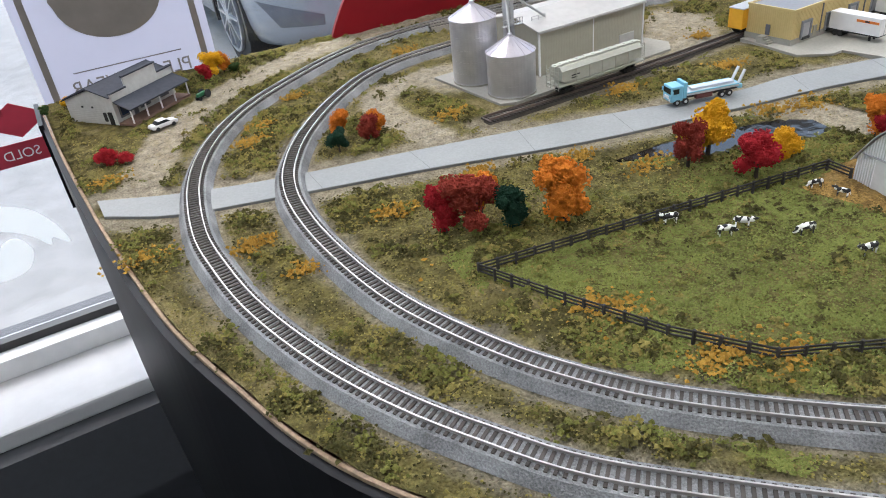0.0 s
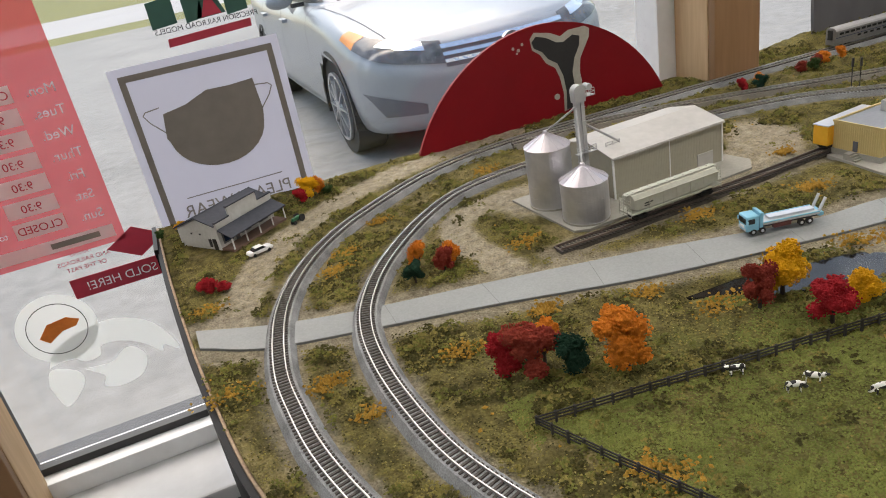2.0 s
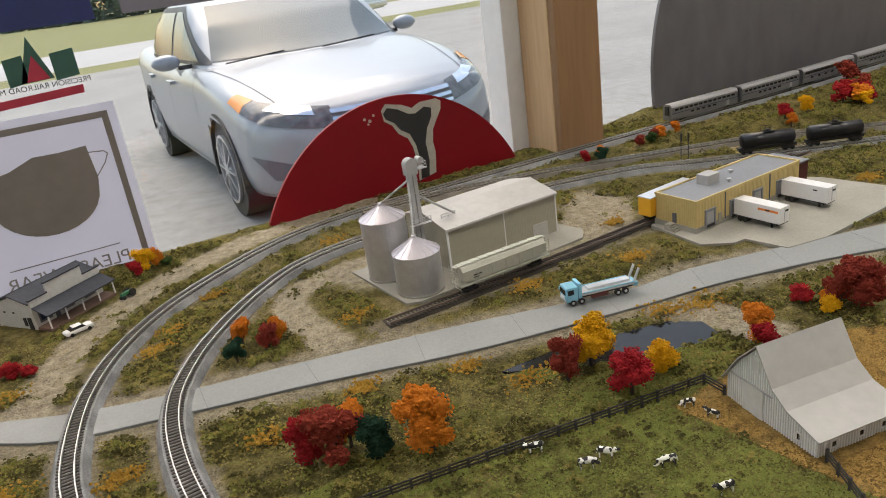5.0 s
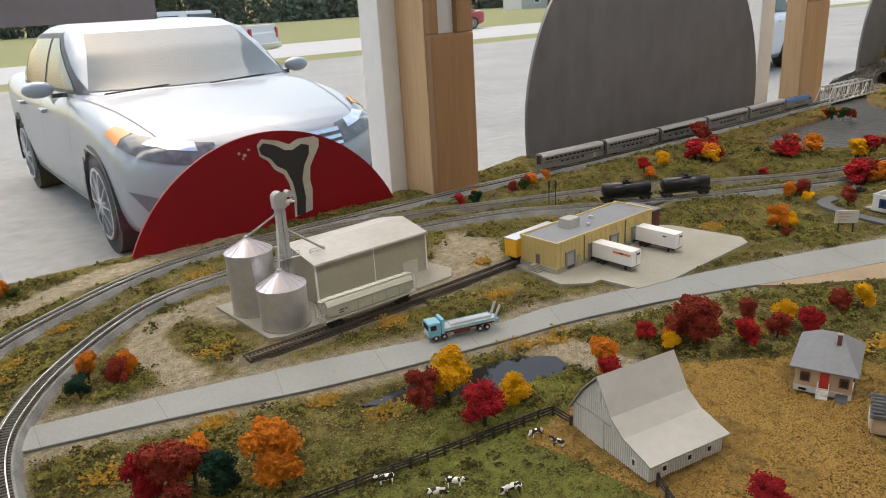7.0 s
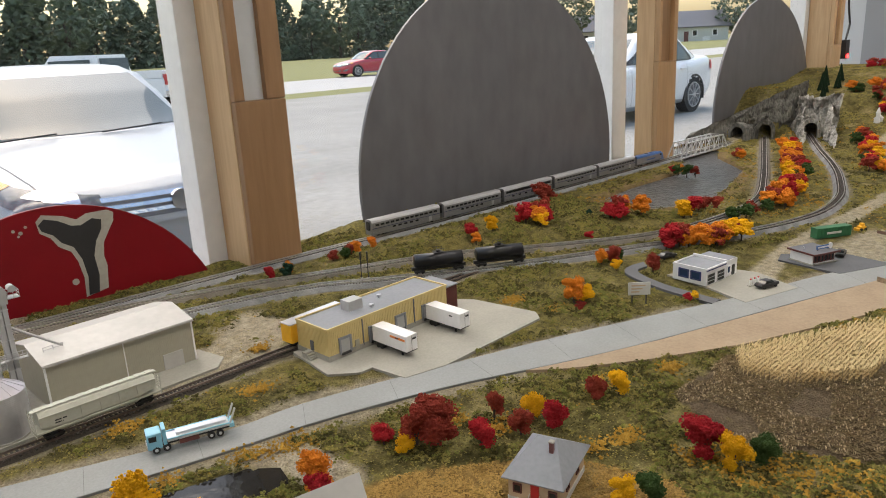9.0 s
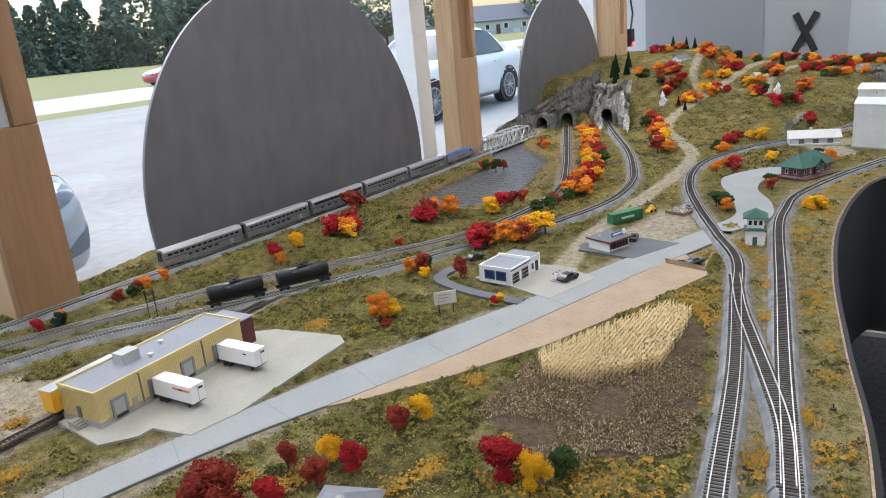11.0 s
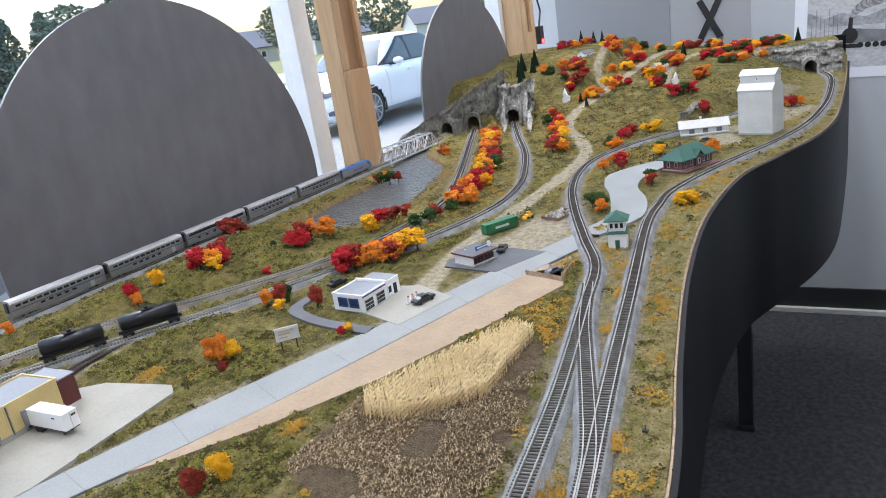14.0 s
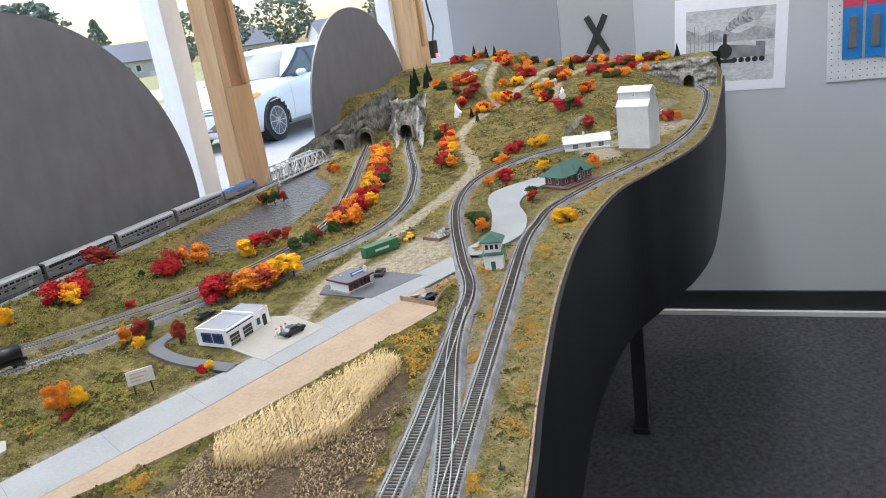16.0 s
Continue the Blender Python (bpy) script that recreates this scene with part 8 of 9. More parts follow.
# houses on the hill
def cottage(x, y, rz, w, d, h, wall, roof, label, steeple=False):
    c = thing("church" if steeple else "cottage", pose(x, y, lies(x, y) - 0.002, 0, 0, rz), label, "church" if steeple else "house", "hill buildings")
    part("wall", extrude_x(bmesh.new(), [(0, 0), (d, 0), (d, h), (d / 2, h * 1.7), (0, h)], 0, w), wall, c)
    part("roof", gable_roof(bmesh.new(), 0, w, 0, d, h, h * 1.75, 0.0015), roof, c)
    for q in (w * 0.3, w * 0.7):
        sash(c, q, 0, h * 0.3, w * 0.16, h * 0.45, "-y")
    part("door", B(-0.0008, 0, d * 0.4, d * 0.62, 0, h * 0.6), M["darkgrey"], c)
    if steeple:
        part("tower", B(-0.006, 0.004, d / 2 - 0.005, d / 2 + 0.005, 0, h * 2.1), wall, c)
        part("spire", rod(bmesh.new(), (-0.001, d / 2, h * 2.1), (-0.001, d / 2, h * 3.3), 0.007, 0.0003, 4), wall, c)


cottage(2.215, 0.672, 10, 0.03, 0.02, 0.014, M["white"], M["offwhite"], "tiny white church with belfry on the hill", True)
cottage(2.3, 0.36, 15, 0.028, 0.018, 0.011, M["white"], M["offwhite"], "tiny white chapel among orange trees on the hill", True)
cottage(2.46, 0.455, -40, 0.045, 0.032, 0.016, M["leggrey"], M["beige"], "small grey house with tan roof on the hill")
cottage(2.62, 0.74, -30, 0.055, 0.035, 0.014, M["white"], M["darkgrey"], "white farmhouse with dark roof on the hilltop")
cottage(2.95, 0.25, -30, 0.04, 0.03, 0.014, M["dkred"], M["greyroof"], "small dark red house on the hilltop")

# ---- turf, corn, stubble ----
def grains(name, pts, sizes, material, label, seed, flat=0.7):
    rng = np.random.RandomState(seed)
    base = np.array([(1, 0, 0), (-1, 0, 0), (0, 1, 0), (0, -1, 0), (0, 0, 1), (0, 0, -0.6)], float)
    tri = np.array([(0, 2, 4), (2, 1, 4), (1, 3, 4), (3, 0, 4), (2, 0, 5), (1, 2, 5), (3, 1, 5), (0, 3, 5)])
    n = len(pts)
    v = base[None] * (1 + rng.uniform(-0.45, 0.45, (n, 6, 1)))
    a = rng.uniform(0, 6.28, n)
    ca, sa = np.cos(a)[:, None], np.sin(a)[:, None]
    x = (v[..., 0] * ca - v[..., 1] * sa) * sizes[:, None]
    y = (v[..., 0] * sa + v[..., 1] * ca) * sizes[:, None]
    z = v[..., 2] * sizes[:, None] * flat
    vv = np.stack([x, y, z], -1) + pts[:, None]
    ff = tri[None] + (np.arange(n) * 6)[:, None, None]
    me = bpy.data.meshes.new(name)
    me.from_pydata(vv.reshape(-1, 3).tolist(), [], ff.reshape(-1, 3).tolist())
    me.materials.append(material)
    ob = new(name, me)
    return tagged(ob, label, name.replace("_", " "), kind="stuff")


def free_spots(n, seed, x0, x1, y0, y1, want):
    """Random spots on open turf, thinned by want(x, y) between 0 and 1."""
    rng = np.random.RandomState(seed)
    x, y = rng.uniform(x0, x1, n), rng.uniform(y0, y1, n)
    fx = np.interp(x, EDGE[:, 0], EDGE[:, 1])
    ok = (y > fx + 0.004) & (y < BACK - 0.003) & (x > -0.424 + 0.01)
    mid = np.array([((a[0] + b[0]) / 2, (a[1] + b[1]) / 2, 0) for a, b in ROAD])
    ok &= near(curve(mid, 0.02), x, y) > 0.036
    for t in TRACKS:
        ok &= near(t[::2], x, y) > 0.0185
    for line, w in SAND:
        ok &= (near(line[::2], x, y) > w * 1.05) | (rng.uniform(size=n) < 0.05)
    for poly in (POND, RIVER, YARD, STUBBLE, [(-0.06, 0.71), (0.21, 0.71), (0.21, 0.86), (-0.06, 0.86)], [(0.255, 0.55), (0.54, 0.54), (0.53, 0.72), (0.25, 0.72)],
                 [(0.69, 0.38), (0.85, 0.32), (1.0, 0.29), (1.15, 0.33), (1.12, 0.44), (0.85, 0.52), (0.74, 0.52)], DIRT,
                 [(1.1, 0.2), (1.55, 0.13), (1.55, 0.24), (1.44, 0.34), (1.3, 0.33), (1.1, 0.29)], [(-0.4, 0.95), (-0.36, 0.93), (-0.26, 0.99), (-0.33, 1.07), (-0.4, 1.04)], [(1.74, 0.03), (1.86, 0.03), (1.9, 0.3), (1.74, 0.3)]):
        ok &= ~inside(poly, x, y)
    ok &= near(LOOP, x, y) > 0.0135
    ok &= rng.uniform(size=n) < want(x, y)
    x, y = x[ok], y[ok]
    return np.stack([x, y, TOP + hill(x, y) + (fbm(x, y, 60, 1) - 0.5) * 0.006 + 0.0004], -1)


def past(x, y):
    return inside(PASTURE, x, y)


s1 = free_spots(190000, 1, -0.43, 1.1, 0.03, 1.1, lambda x, y: np.where(past(x, y), 0.03, 0.2 + 0.75 * smooth(0.4, 0.58, fbm(x, y, 40, 3))))
grains("turf_clumps", s1, np.random.RandomState(2).uniform(0.0004, 0.0011, len(s1)), M["turf"], "olive ground foam clumps on the layout", 3)
s2 = free_spots(120000, 4, -0.43, 1.1, 0.03, 1.1, lambda x, y: np.where(past(x, y), 0.14, 0.15 + 0.8 * smooth(0.48, 0.64, fbm(x, y, 45, 19))))
grains("turf_clumps", s2, np.random.RandomState(5).uniform(0.0004, 0.0011, len(s2)), M["turfdark"], "dark olive ground foam clumps on the layout", 6)
s5 = free_spots(60000, 24, -0.43, 1.1, 0.03, 1.1, lambda x, y: np.where(past(x, y), 0.05, 0.5))
grains("turf_clumps", s5, np.random.RandomState(25).uniform(0.0003, 0.0007, len(s5)), M["turfpale"], "straw-coloured fine turf on the layout", 26)


def tufts(spots, seed, per=13, spread=0.0024):
    """Heaps of foam crumbs: grains piled round each spot, higher in the middle."""
    rng = np.random.RandomState(seed)
    off = rng.normal(size=(len(spots), per, 3)) * spread
    big = rng.uniform(0.6, 1.35, (len(spots), 1, 1))
    off *= big
    r = np.hypot(off[..., 0], off[..., 1])
    off[..., 2] = np.maximum(0.0, 0.0046 * big[..., 0] - r * 1.0) * rng.uniform(0.4, 1.0, r.shape)
    size = rng.uniform(0.0007, 0.0016, r.shape) * big[..., 0]
    return (spots[:, None] + off).reshape(-1, 3), size.ravel()


for mat_, seed, lab, share_ in (("turf", 51, "coarse olive foam heaps in the turf", 0.5), ("turfdark", 52, "coarse dark olive foam heaps in the turf", 0.55), ("turfgreen", 53, "coarse green foam heaps in the turf", 0.5)):
    sp = free_spots(42000, seed, -0.43, 1.1, 0.03, 1.1, lambda x, y: np.where(past(x, y), 0.05, share_ * smooth(0.43, 0.6, fbm(x, y, 26, 61)) * (1 - 0.75 * smooth(0.35, 0.5, x) * (1 - smooth(0.07, 0.13, y - np.interp(x, EDGE[:, 0], EDGE[:, 1]))))))
    tp, ts = tufts(sp, seed + 10)
    grains("foam_heaps", tp, ts, M[mat_], lab, seed + 20, 0.85)
for mat_, seed, lab in (("turf", 71, "olive foam heaps farther along the layout"), ("turfdark", 72, "dark olive foam heaps farther along the layout"), ("turfgold", 73, "golden foam weeds farther along the layout")):
    sp = free_spots(20000 if mat_ != "turfgold" else 9000, seed, 1.1, 2.3, -0.06, 1.1, lambda x, y: 0.5 * smooth(0.5, 0.66, fbm(x, y, 20, 60 + seed)))
    tp, ts = tufts(sp, seed + 10, 7, 0.003)
    grains("foam_heaps", tp, ts * 1.25, M[mat_], lab, seed + 20, 0.85)
sp = free_spots(16000, 75, 0.35, 1.5, 0.0, 0.3, lambda x, y: 0.55 * smooth(0.52, 0.64, fbm(x, y, 24, 91)))
tp, ts = tufts(sp, 85, 9, 0.0022)
grains("golden_weeds", tp, ts, M["turfgold"], "golden foam weeds beside the front lines", 95, 0.85)
s6 = free_spots(170000, 27, -0.22, 0.14, 0.27, 0.56, lambda x, y: np.where(past(x, y) | (fbm(x, y, 12, 5) > 0.5), 0.3 + 0.7 * smooth(0.38, 0.62, fbm(x, y, 36, 8)), 0.0))
grains("pasture_grass", s6[:60000], np.random.RandomState(28).uniform(0.0004, 0.001, len(s6[:60000])), M["pasture"], "short green foam grass in the pasture", 29)
s3 = free_spots(40000, 7, 1.1, 3.07, -0.07, 1.1, lambda x, y: smooth(0.45, 0.65, fbm(x, y, 18, 3)))
grains("turf_clumps", s3, np.random.RandomState(8).uniform(0.0015, 0.004, len(s3)), M["turf"], "olive ground foam on the hill", 9)
gold_at = [(-0.215, 0.603), (-0.132, 0.615), (-0.186, 0.906), (-0.26, 0.816), (-0.391, 0.82), (-0.317, 0.626), (0.076, 0.673), (0.195, 0.65), (-0.021, 0.535), (-0.052, 0.585), (0.162, 0.532),
           (-0.175, 0.425), (-0.165, 0.41), (-0.12, 0.33), (-0.15, 0.35), (-0.3, 0.57), (-0.24, 0.85), (-0.02, 0.96), (0.25, 0.74), (0.06, 0.56), (0.13, 0.545), (0.56, 0.56), (0.55, 0.62), (0.28, 0.46), (0.33, 0.34), (0.36, 0.33),
           (0.5, 0.37), (0.43, 0.4), (0.55, 0.09), (0.47, 0.11), (0.66, 0.135), (0.75, 0.145), (0.95, 0.17), (0.85, 0.16), (0.7, 0.27), (0.46, 0.13), (0.3, 0.42), (-0.39, 0.66), (-0.08, 0.74)]
grng = np.random.RandomState(77)
gx, gs_ = [], []
for x, y in gold_at:
    n = grng.randint(110, 220)
    p = grng.normal(size=(n, 2)) * np.array([0.009, 0.006]) * grng.uniform(0.7, 1.3) + (x, y)
    gx.append(np.c_[p, np.full(n, TOP) + grng.uniform(0.0, 0.0035, n)])
    gs_.append(grng.uniform(0.0007, 0.002, n))
grains("golden_weeds", np.concatenate(gx), np.concatenate(gs_), M["turfgold"], "golden yellow foam weeds in patches", 12, 0.9)
s4 = free_spots(16000, 14, -0.43, 3.0, 0.0, 1.1, lambda x, y: np.where(past(x, y), 0, 0.9 * smooth(0.66, 0.75, fbm(x, y, 24, 41))))
grains("golden_weeds", s4, np.random.RandomState(15).uniform(0.001, 0.0024, len(s4)), M["turfgold"], "golden yellow foam weeds scattered in the turf", 16)
rng = np.random.RandomState(21)
x, y = rng.uniform(0.03, 0.34, 60000), rng.uniform(0.2, 0.46, 60000)
ok = inside(YARD, x, y) & ~inside([(0.05, 0.34), (0.13, 0.33), (0.14, 0.41), (0.06, 0.43)], x, y) & (np.hypot(x - 0.262, y - 0.337) > 0.034) & (np.hypot(x - 0.225, y - 0.26) > 0.026)
grains("dry_grass", np.c_[x[ok], y[ok], np.full(ok.sum(), TOP + 0.0004)], rng.uniform(0.0004, 0.001, ok.sum()),
       surface("dry_lawn", (0.45, 0.29, 0.095), (0.3, 0.185, 0.055), 900, 0.95, 0.0005, island=0.35, spec=0.1), "dry golden lawn round the farmhouse", 22)

# standing corn
def corn():
    rng = np.random.RandomState(31)
    vs, fs = [], []
    quad = [(0.53, 0.31), (0.535, 0.27), (0.59, 0.218), (0.722, 0.219), (0.735, 0.25), (0.56, 0.333)]
    for i in range(5200):
        x, y = rng.uniform(0.525, 0.74), rng.uniform(0.21, 0.34)
        x, y = round(x / 0.0046) * 0.0046 + rng.normal() * 0.0012, round(y / 0.0042) * 0.0042 + rng.normal() * 0.0003
        if not inside(quad, np.array(x), np.array(y)):
            continue
        h = rng.uniform(0.0115, 0.0165)
        a = rng.normal() * 0.25
        for k in range(5):
            z = h * (0.2 + 0.17 * k)
            d = a + k * math.pi
            w, l = 0.00055, rng.uniform(0.0022, 0.0034)
            b = len(vs)
            dx, dy = math.cos(d), math.sin(d)
            vs += [(x - dy * w, y + dx * w, TOP + z), (x + dy * w, y - dx * w, TOP + z), (x + dx * l, y + dy * l, TOP + z + l * 0.8)]
            fs.append((b, b + 1, b + 2))
        b = len(vs)
        vs += [(x - 0.0003, y, TOP - 0.001), (x + 0.0003, y, TOP - 0.001), (x, y + 0.0003, TOP - 0.001), (x, y, TOP + h)]
        fs += [(b, b + 1, b + 3), (b + 1, b + 2, b + 3), (b + 2, b, b + 3)]
    me = bpy.data.meshes.new("corn_field")
    me.from_pydata(vs, [], fs)
    me.materials.append(M["straw"])
    tagged(new("corn_field", me), "dense stand of dry straw-coloured model corn", "corn", kind="stuff")


corn()
rng = np.random.RandomState(33)
vs, fs = [], []
for i in range(34000):
    x, y = rng.uniform(0.4, 0.72), rng.uniform(0.15, 0.34)
    if not inside(STUBBLE, np.array(x), np.array(y)) or fuzz(np.array(x), np.array(y), 30, 4) < 0.32:
        continue
    a, l, w = rng.uniform(0, 3.14), rng.uniform(0.001, 0.0029), 0.0004
    dx, dy, z = math.cos(a), math.sin(a), TOP + 0.0012 + rng.uniform(0, 0.0012)
    b = len(vs)
    t = rng.uniform(-0.0008, 0.0008)
    vs += [(x - dx * l, y - dy * l, z), (x - dy * w, y + dx * w, z + 0.0006), (x + dx * l, y + dy * l, z + t), (x + dy * w, y - dx * w, z - 0.0002)]
    fs += [(b, b + 1, b + 2), (b, b + 2, b + 3)]
me = bpy.data.meshes.new("stubble")
me.from_pydata(vs, [], fs)
me.materials.append(M["chaff"])
tagged(new("stubble", me), "pale chopped stalks littering the brown field", "stubble", kind="stuff")

# ---- vehicles outside ----
def loft(bm, rings, caps=True):
    vr = [[bm.verts.new(p) for p in r] for r in rings]
    k = len(vr[0])
    for a, b in zip(vr, vr[1:]):
        for i in range(k):
            bm.faces.new((a[i], a[(i + 1) % k], b[(i + 1) % k], b[i]))
    if caps:
        bm.faces.new(vr[0][::-1])
        bm.faces.new(vr[-1])
    return bm


def wheel(parent, x, y, r, w=0.21, spokes=10):
    s = 1 if x > 0 else -1
    t = part("wheel", rod(bmesh.new(), (x - s * w, y, r), (x, y, r), r, None, 40), M["tyre"], parent)
    part("rim", rod(bmesh.new(), (x, y, r), (x + s * 0.008, y, r), r * 0.7, r * 0.66, 32), M["darkgrey"], t)
    bm = bmesh.new()
    for i in range(spokes):
        a = 2 * math.pi * i / spokes
        beam(bm, (x + s * 0.016, y, r), (x + s * 0.014, y + math.cos(a) * r * 0.66, r + math.sin(a) * r * 0.66), 0.03, 0.012)
    rod(bm, (x, y, r), (x + s * 0.03, y, r), 0.06, 0.045, 16)
    part("spokes", bm, M["rim"], t)
    bm = bmesh.new()
    for a in np.linspace(0, 2 * math.pi, 33)[:-1]:
        beam(bm, (x + s * 0.012, y + math.cos(a) * r * 0.68, r + math.sin(a) * r * 0.68), (x + s * 0.012, y + math.cos(a + 0.2) * r * 0.68, r + math.sin(a + 0.2) * r * 0.68), 0.02, 0.02)
    part("rim_edge", bm, M["rim"], t)


def resample(ctrl, n):
    """n points evenly along a smooth line through (x, z) pairs."""
    line = curve(ctrl, 0.012)
    d = np.r_[0, np.cumsum(np.linalg.norm(np.diff(line, axis=0), axis=1))]
    t = np.linspace(0, d[-1], n)
    return np.stack([np.interp(t, d, line[:, 0]), np.interp(t, d, line[:, 1])], 1)


def shell(rings, bow):
    """A closed skin over half sections of (y, [(x, z)]), mirrored, each bent by bow(y, x)."""
    bm = bmesh.new()
    rows = []
    for y, half in rings:
        full = [(x, z) for x, z in half] + [(-x, z) for x, z in half[::-1][1:-1]]
        rows.append([bm.verts.new((x, y + bow(y, x), z)) for x, z in full])
    k = len(rows[0])
    for a, b in zip(rows, rows[1:]):
        for i in range(k):
            bm.faces.new((a[i], b[i], b[(i + 1) % k], a[(i + 1) % k]))
    bm.faces.new(rows[0])
    bm.faces.new(rows[-1][::-1])
    bmesh.ops.recalc_face_normals(bm, faces=bm.faces[:])
    return bm


def panel_of(src, cuts, lift):
    """The piece of a skin inside some planes (point, outward normal), raised a little."""
    b = src.copy()
    for co, no in cuts:
        bmesh.ops.bisect_plane(b, geom=b.verts[:] + b.edges[:] + b.faces[:], plane_co=co, plane_no=no, clear_outer=True)
    b.normal_update()
    moves = [(v, v.normal * lift) for v in b.verts]
    for v, d in moves:
        v.co += d
    return b


def sedan(m, paint, label, tall=1.0):
    c = thing("parked_car", m, label, "car", "cars outside")
    ky = (-0.02, 0.0, 0.03, 0.08, 0.16, 0.3, 0.6, 0.95, 1.3, 1.7, 2.6, 3.5, 4.1, 4.5, 4.72, 4.82)
    kw = (0.6, 0.72, 0.8, 0.845, 0.875, 0.893, 0.906, 0.914, 0.915, 0.915, 0.915, 0.913, 0.895, 0.865, 0.82, 0.72)
    kb = (0.37, 0.32, 0.27, 0.235, 0.215, 0.205, 0.2, 0.2, 0.2, 0.2, 0.2, 0.21, 0.23, 0.28, 0.34, 0.42)
    kt = (0.56, 0.615, 0.68, 0.74, 0.79, 0.835, 0.893, 0.948, 0.995, 1.0, 1.0, 1.01, 1.055, 1.07, 1.03, 0.9)
    ys = np.r_[np.linspace(-0.02, 0.3, 18), np.linspace(0.33, 1.4, 32), np.linspace(1.46, 4.4, 56), np.linspace(4.45, 4.82, 12)]
    rings = []
    for y in ys:
        w, zb, zt = (float(np.interp(y, ky, k)) for k in (kw, kb, kt))
        zs = zt - 0.075 if y > 0.1 else zt - 0.06
        rings.append((float(y), resample([(0, zb), (w * 0.8, zb), (w * 0.95, zb + 0.05), (w, zb + (zs - zb) * 0.42), (w * 0.992, zs - 0.1), (w * 0.965, zs - 0.015),
                                          (w * 0.885, zs + 0.035), (w * 0.6, zt - 0.012), (w * 0.3, zt), (0, zt + 0.006)], 34)))

    def nose(y, x):
        return (0.3 * (1 - float(smooth(0.0, 1.0, y))) - 0.22 * float(smooth(3.9, 4.8, y))) * (x / 0.9) ** 2
    body = shell(rings, nose)
    skin = body.copy()
    gone = [f for f in body.faces if abs(f.calc_center_median().x) > 0.6 and f.calc_center_median().z < 0.72
            and min((f.calc_center_median().y - q) ** 2 for q in (0.95, 3.72)) + (f.calc_center_median().z - 0.33) ** 2 < 0.36 ** 2]
    bmesh.ops.delete(body, geom=gone, context="FACES")
    part("body", body, paint, c, smooth=True)
    hy = (1.18, 1.35, 1.7, 2.05, 2.3, 2.7, 3.1, 3.5, 3.9, 4.2)
    hz = (0.95, 1.03, 1.23, 1.385, 1.435, 1.455, 1.44, 1.36, 1.18, 1.06)
    hw = (0.76, 0.8, 0.825, 0.84, 0.84, 0.84, 0.84, 0.825, 0.79, 0.74)
    rings = []
    for y in np.linspace(1.18, 4.2, 60):
        h, wb = 0.97 + (float(np.interp(y, hy, hz)) - 0.97) * tall, float(np.interp(y, hy, hw))
        wr = wb - 0.4 * max(0.02, h - 0.97)
        rings.append((float(y), resample([(0, 0.9), (wb, 0.9), (wb - 0.005, 0.95), (wb * 0.5 + wr * 0.5 + 0.01, 0.95 + max(0.01, h - 0.95) * 0.55), (wr + 0.01, h - 0.035),
                                          (wr - 0.06, h + 0.0), (wr * 0.5, h + 0.014), (0, h + 0.02)], 26)))

    def wrap(y, x):
        return (0.24 * (1 - float(smooth(1.2, 2.4, y))) - 0.2 * float(smooth(3.2, 4.2, y))) * (x / 0.8) ** 2
    cabin = shell(rings, wrap)
    glassy = cabin.copy()
    part("cabin", cabin, paint, c, smooth=True)
    up = 0.97 + 0.405 * tall
    screen = [((0, 0, 1.0), (0, 0, -1)), ((0, 0, up), (0, 0, 1)), ((0.745, 0, 0.97), (1, 0, 0.42)), ((-0.745, 0, 0.97), (-1, 0, 0.42))]
    part("windscreen", panel_of(glassy, screen + [((0, 2.3, 0), (0, 1, 0))], 0.005), M["autowin"], c, smooth=True)
    part("rear_window", panel_of(glassy, screen + [((0, 3.1, 0), (0, -1, 0))], 0.005), M["autowin"], c, smooth=True)
    for s in (1, -1):
        side = [((s * 0.35, 0, 0), (-s, 0, 0)), ((0, 0, 0.97 + 0.425 * tall), (0, 0, 1))]
        part("window_trim", panel_of(glassy, side + [((0, 0, 0.985), (0, 0, -1)), ((0, 1.5, 1.0), (0, -1, 1.9)), ((0, 3.82, 1.0), (0, 1, 1.1))], 0.003), M["black"], c, smooth=True)
        pane_ = side[:1] + [((0, 0, 0.97 + 0.385 * tall), (0, 0, 1)), ((0, 0, 1.01), (0, 0, -1)), ((0, 1.6, 1.0), (0, -1, 1.9)), ((0, 3.7, 1.0), (0, 1, 1.1))]
        part("side_window", panel_of(glassy, pane_ + [((0, 2.46, 0), (0, 1, 0))], 0.007), M["autowin"], c, smooth=True)
        part("side_window", panel_of(glassy, pane_ + [((0, 2.54, 0), (0, -1, 0))], 0.007), M["autowin"], c, smooth=True)
        bm = bmesh.new()
        bmesh.ops.create_uvsphere(bm, u_segments=20, v_segments=12, radius=1, matrix=Matrix.Translation((s * 1.0, 1.78, 1.03)) @ Matrix.Diagonal((0.105, 0.06, 0.058, 1)))
        part("mirror", bm, paint, c, smooth=True)
        part("mirror_arm", B(min(s * 0.82, s * 0.92), max(s * 0.82, s * 0.92), 1.76, 1.81, 0.965, 0.995), M["black"], c)
        lampzone = [((s * 0.4, 0, 0), (-s, 0, 0)), ((0, 0, 0.6), (0, 0.3, -1)), ((0, 0, 0.712), (0, -0.2, 1)), ((0, 0.68, 0.8), (0, 1, 0.5))]
        hl = part("headlight", panel_of(skin, lampzone, 0.008), M["lamp"], c, "clear headlamp lens", smooth=True)
        part("reflector", panel_of(skin, lampzone + [((0, 0, 0.665), (0, 0.26, -1)), ((s * 0.5, 0, 0), (-s, 0, 0)), ((0, 0.36, 0), (0, 1, 0))], 0.011), M["chrome"], hl, smooth=True)
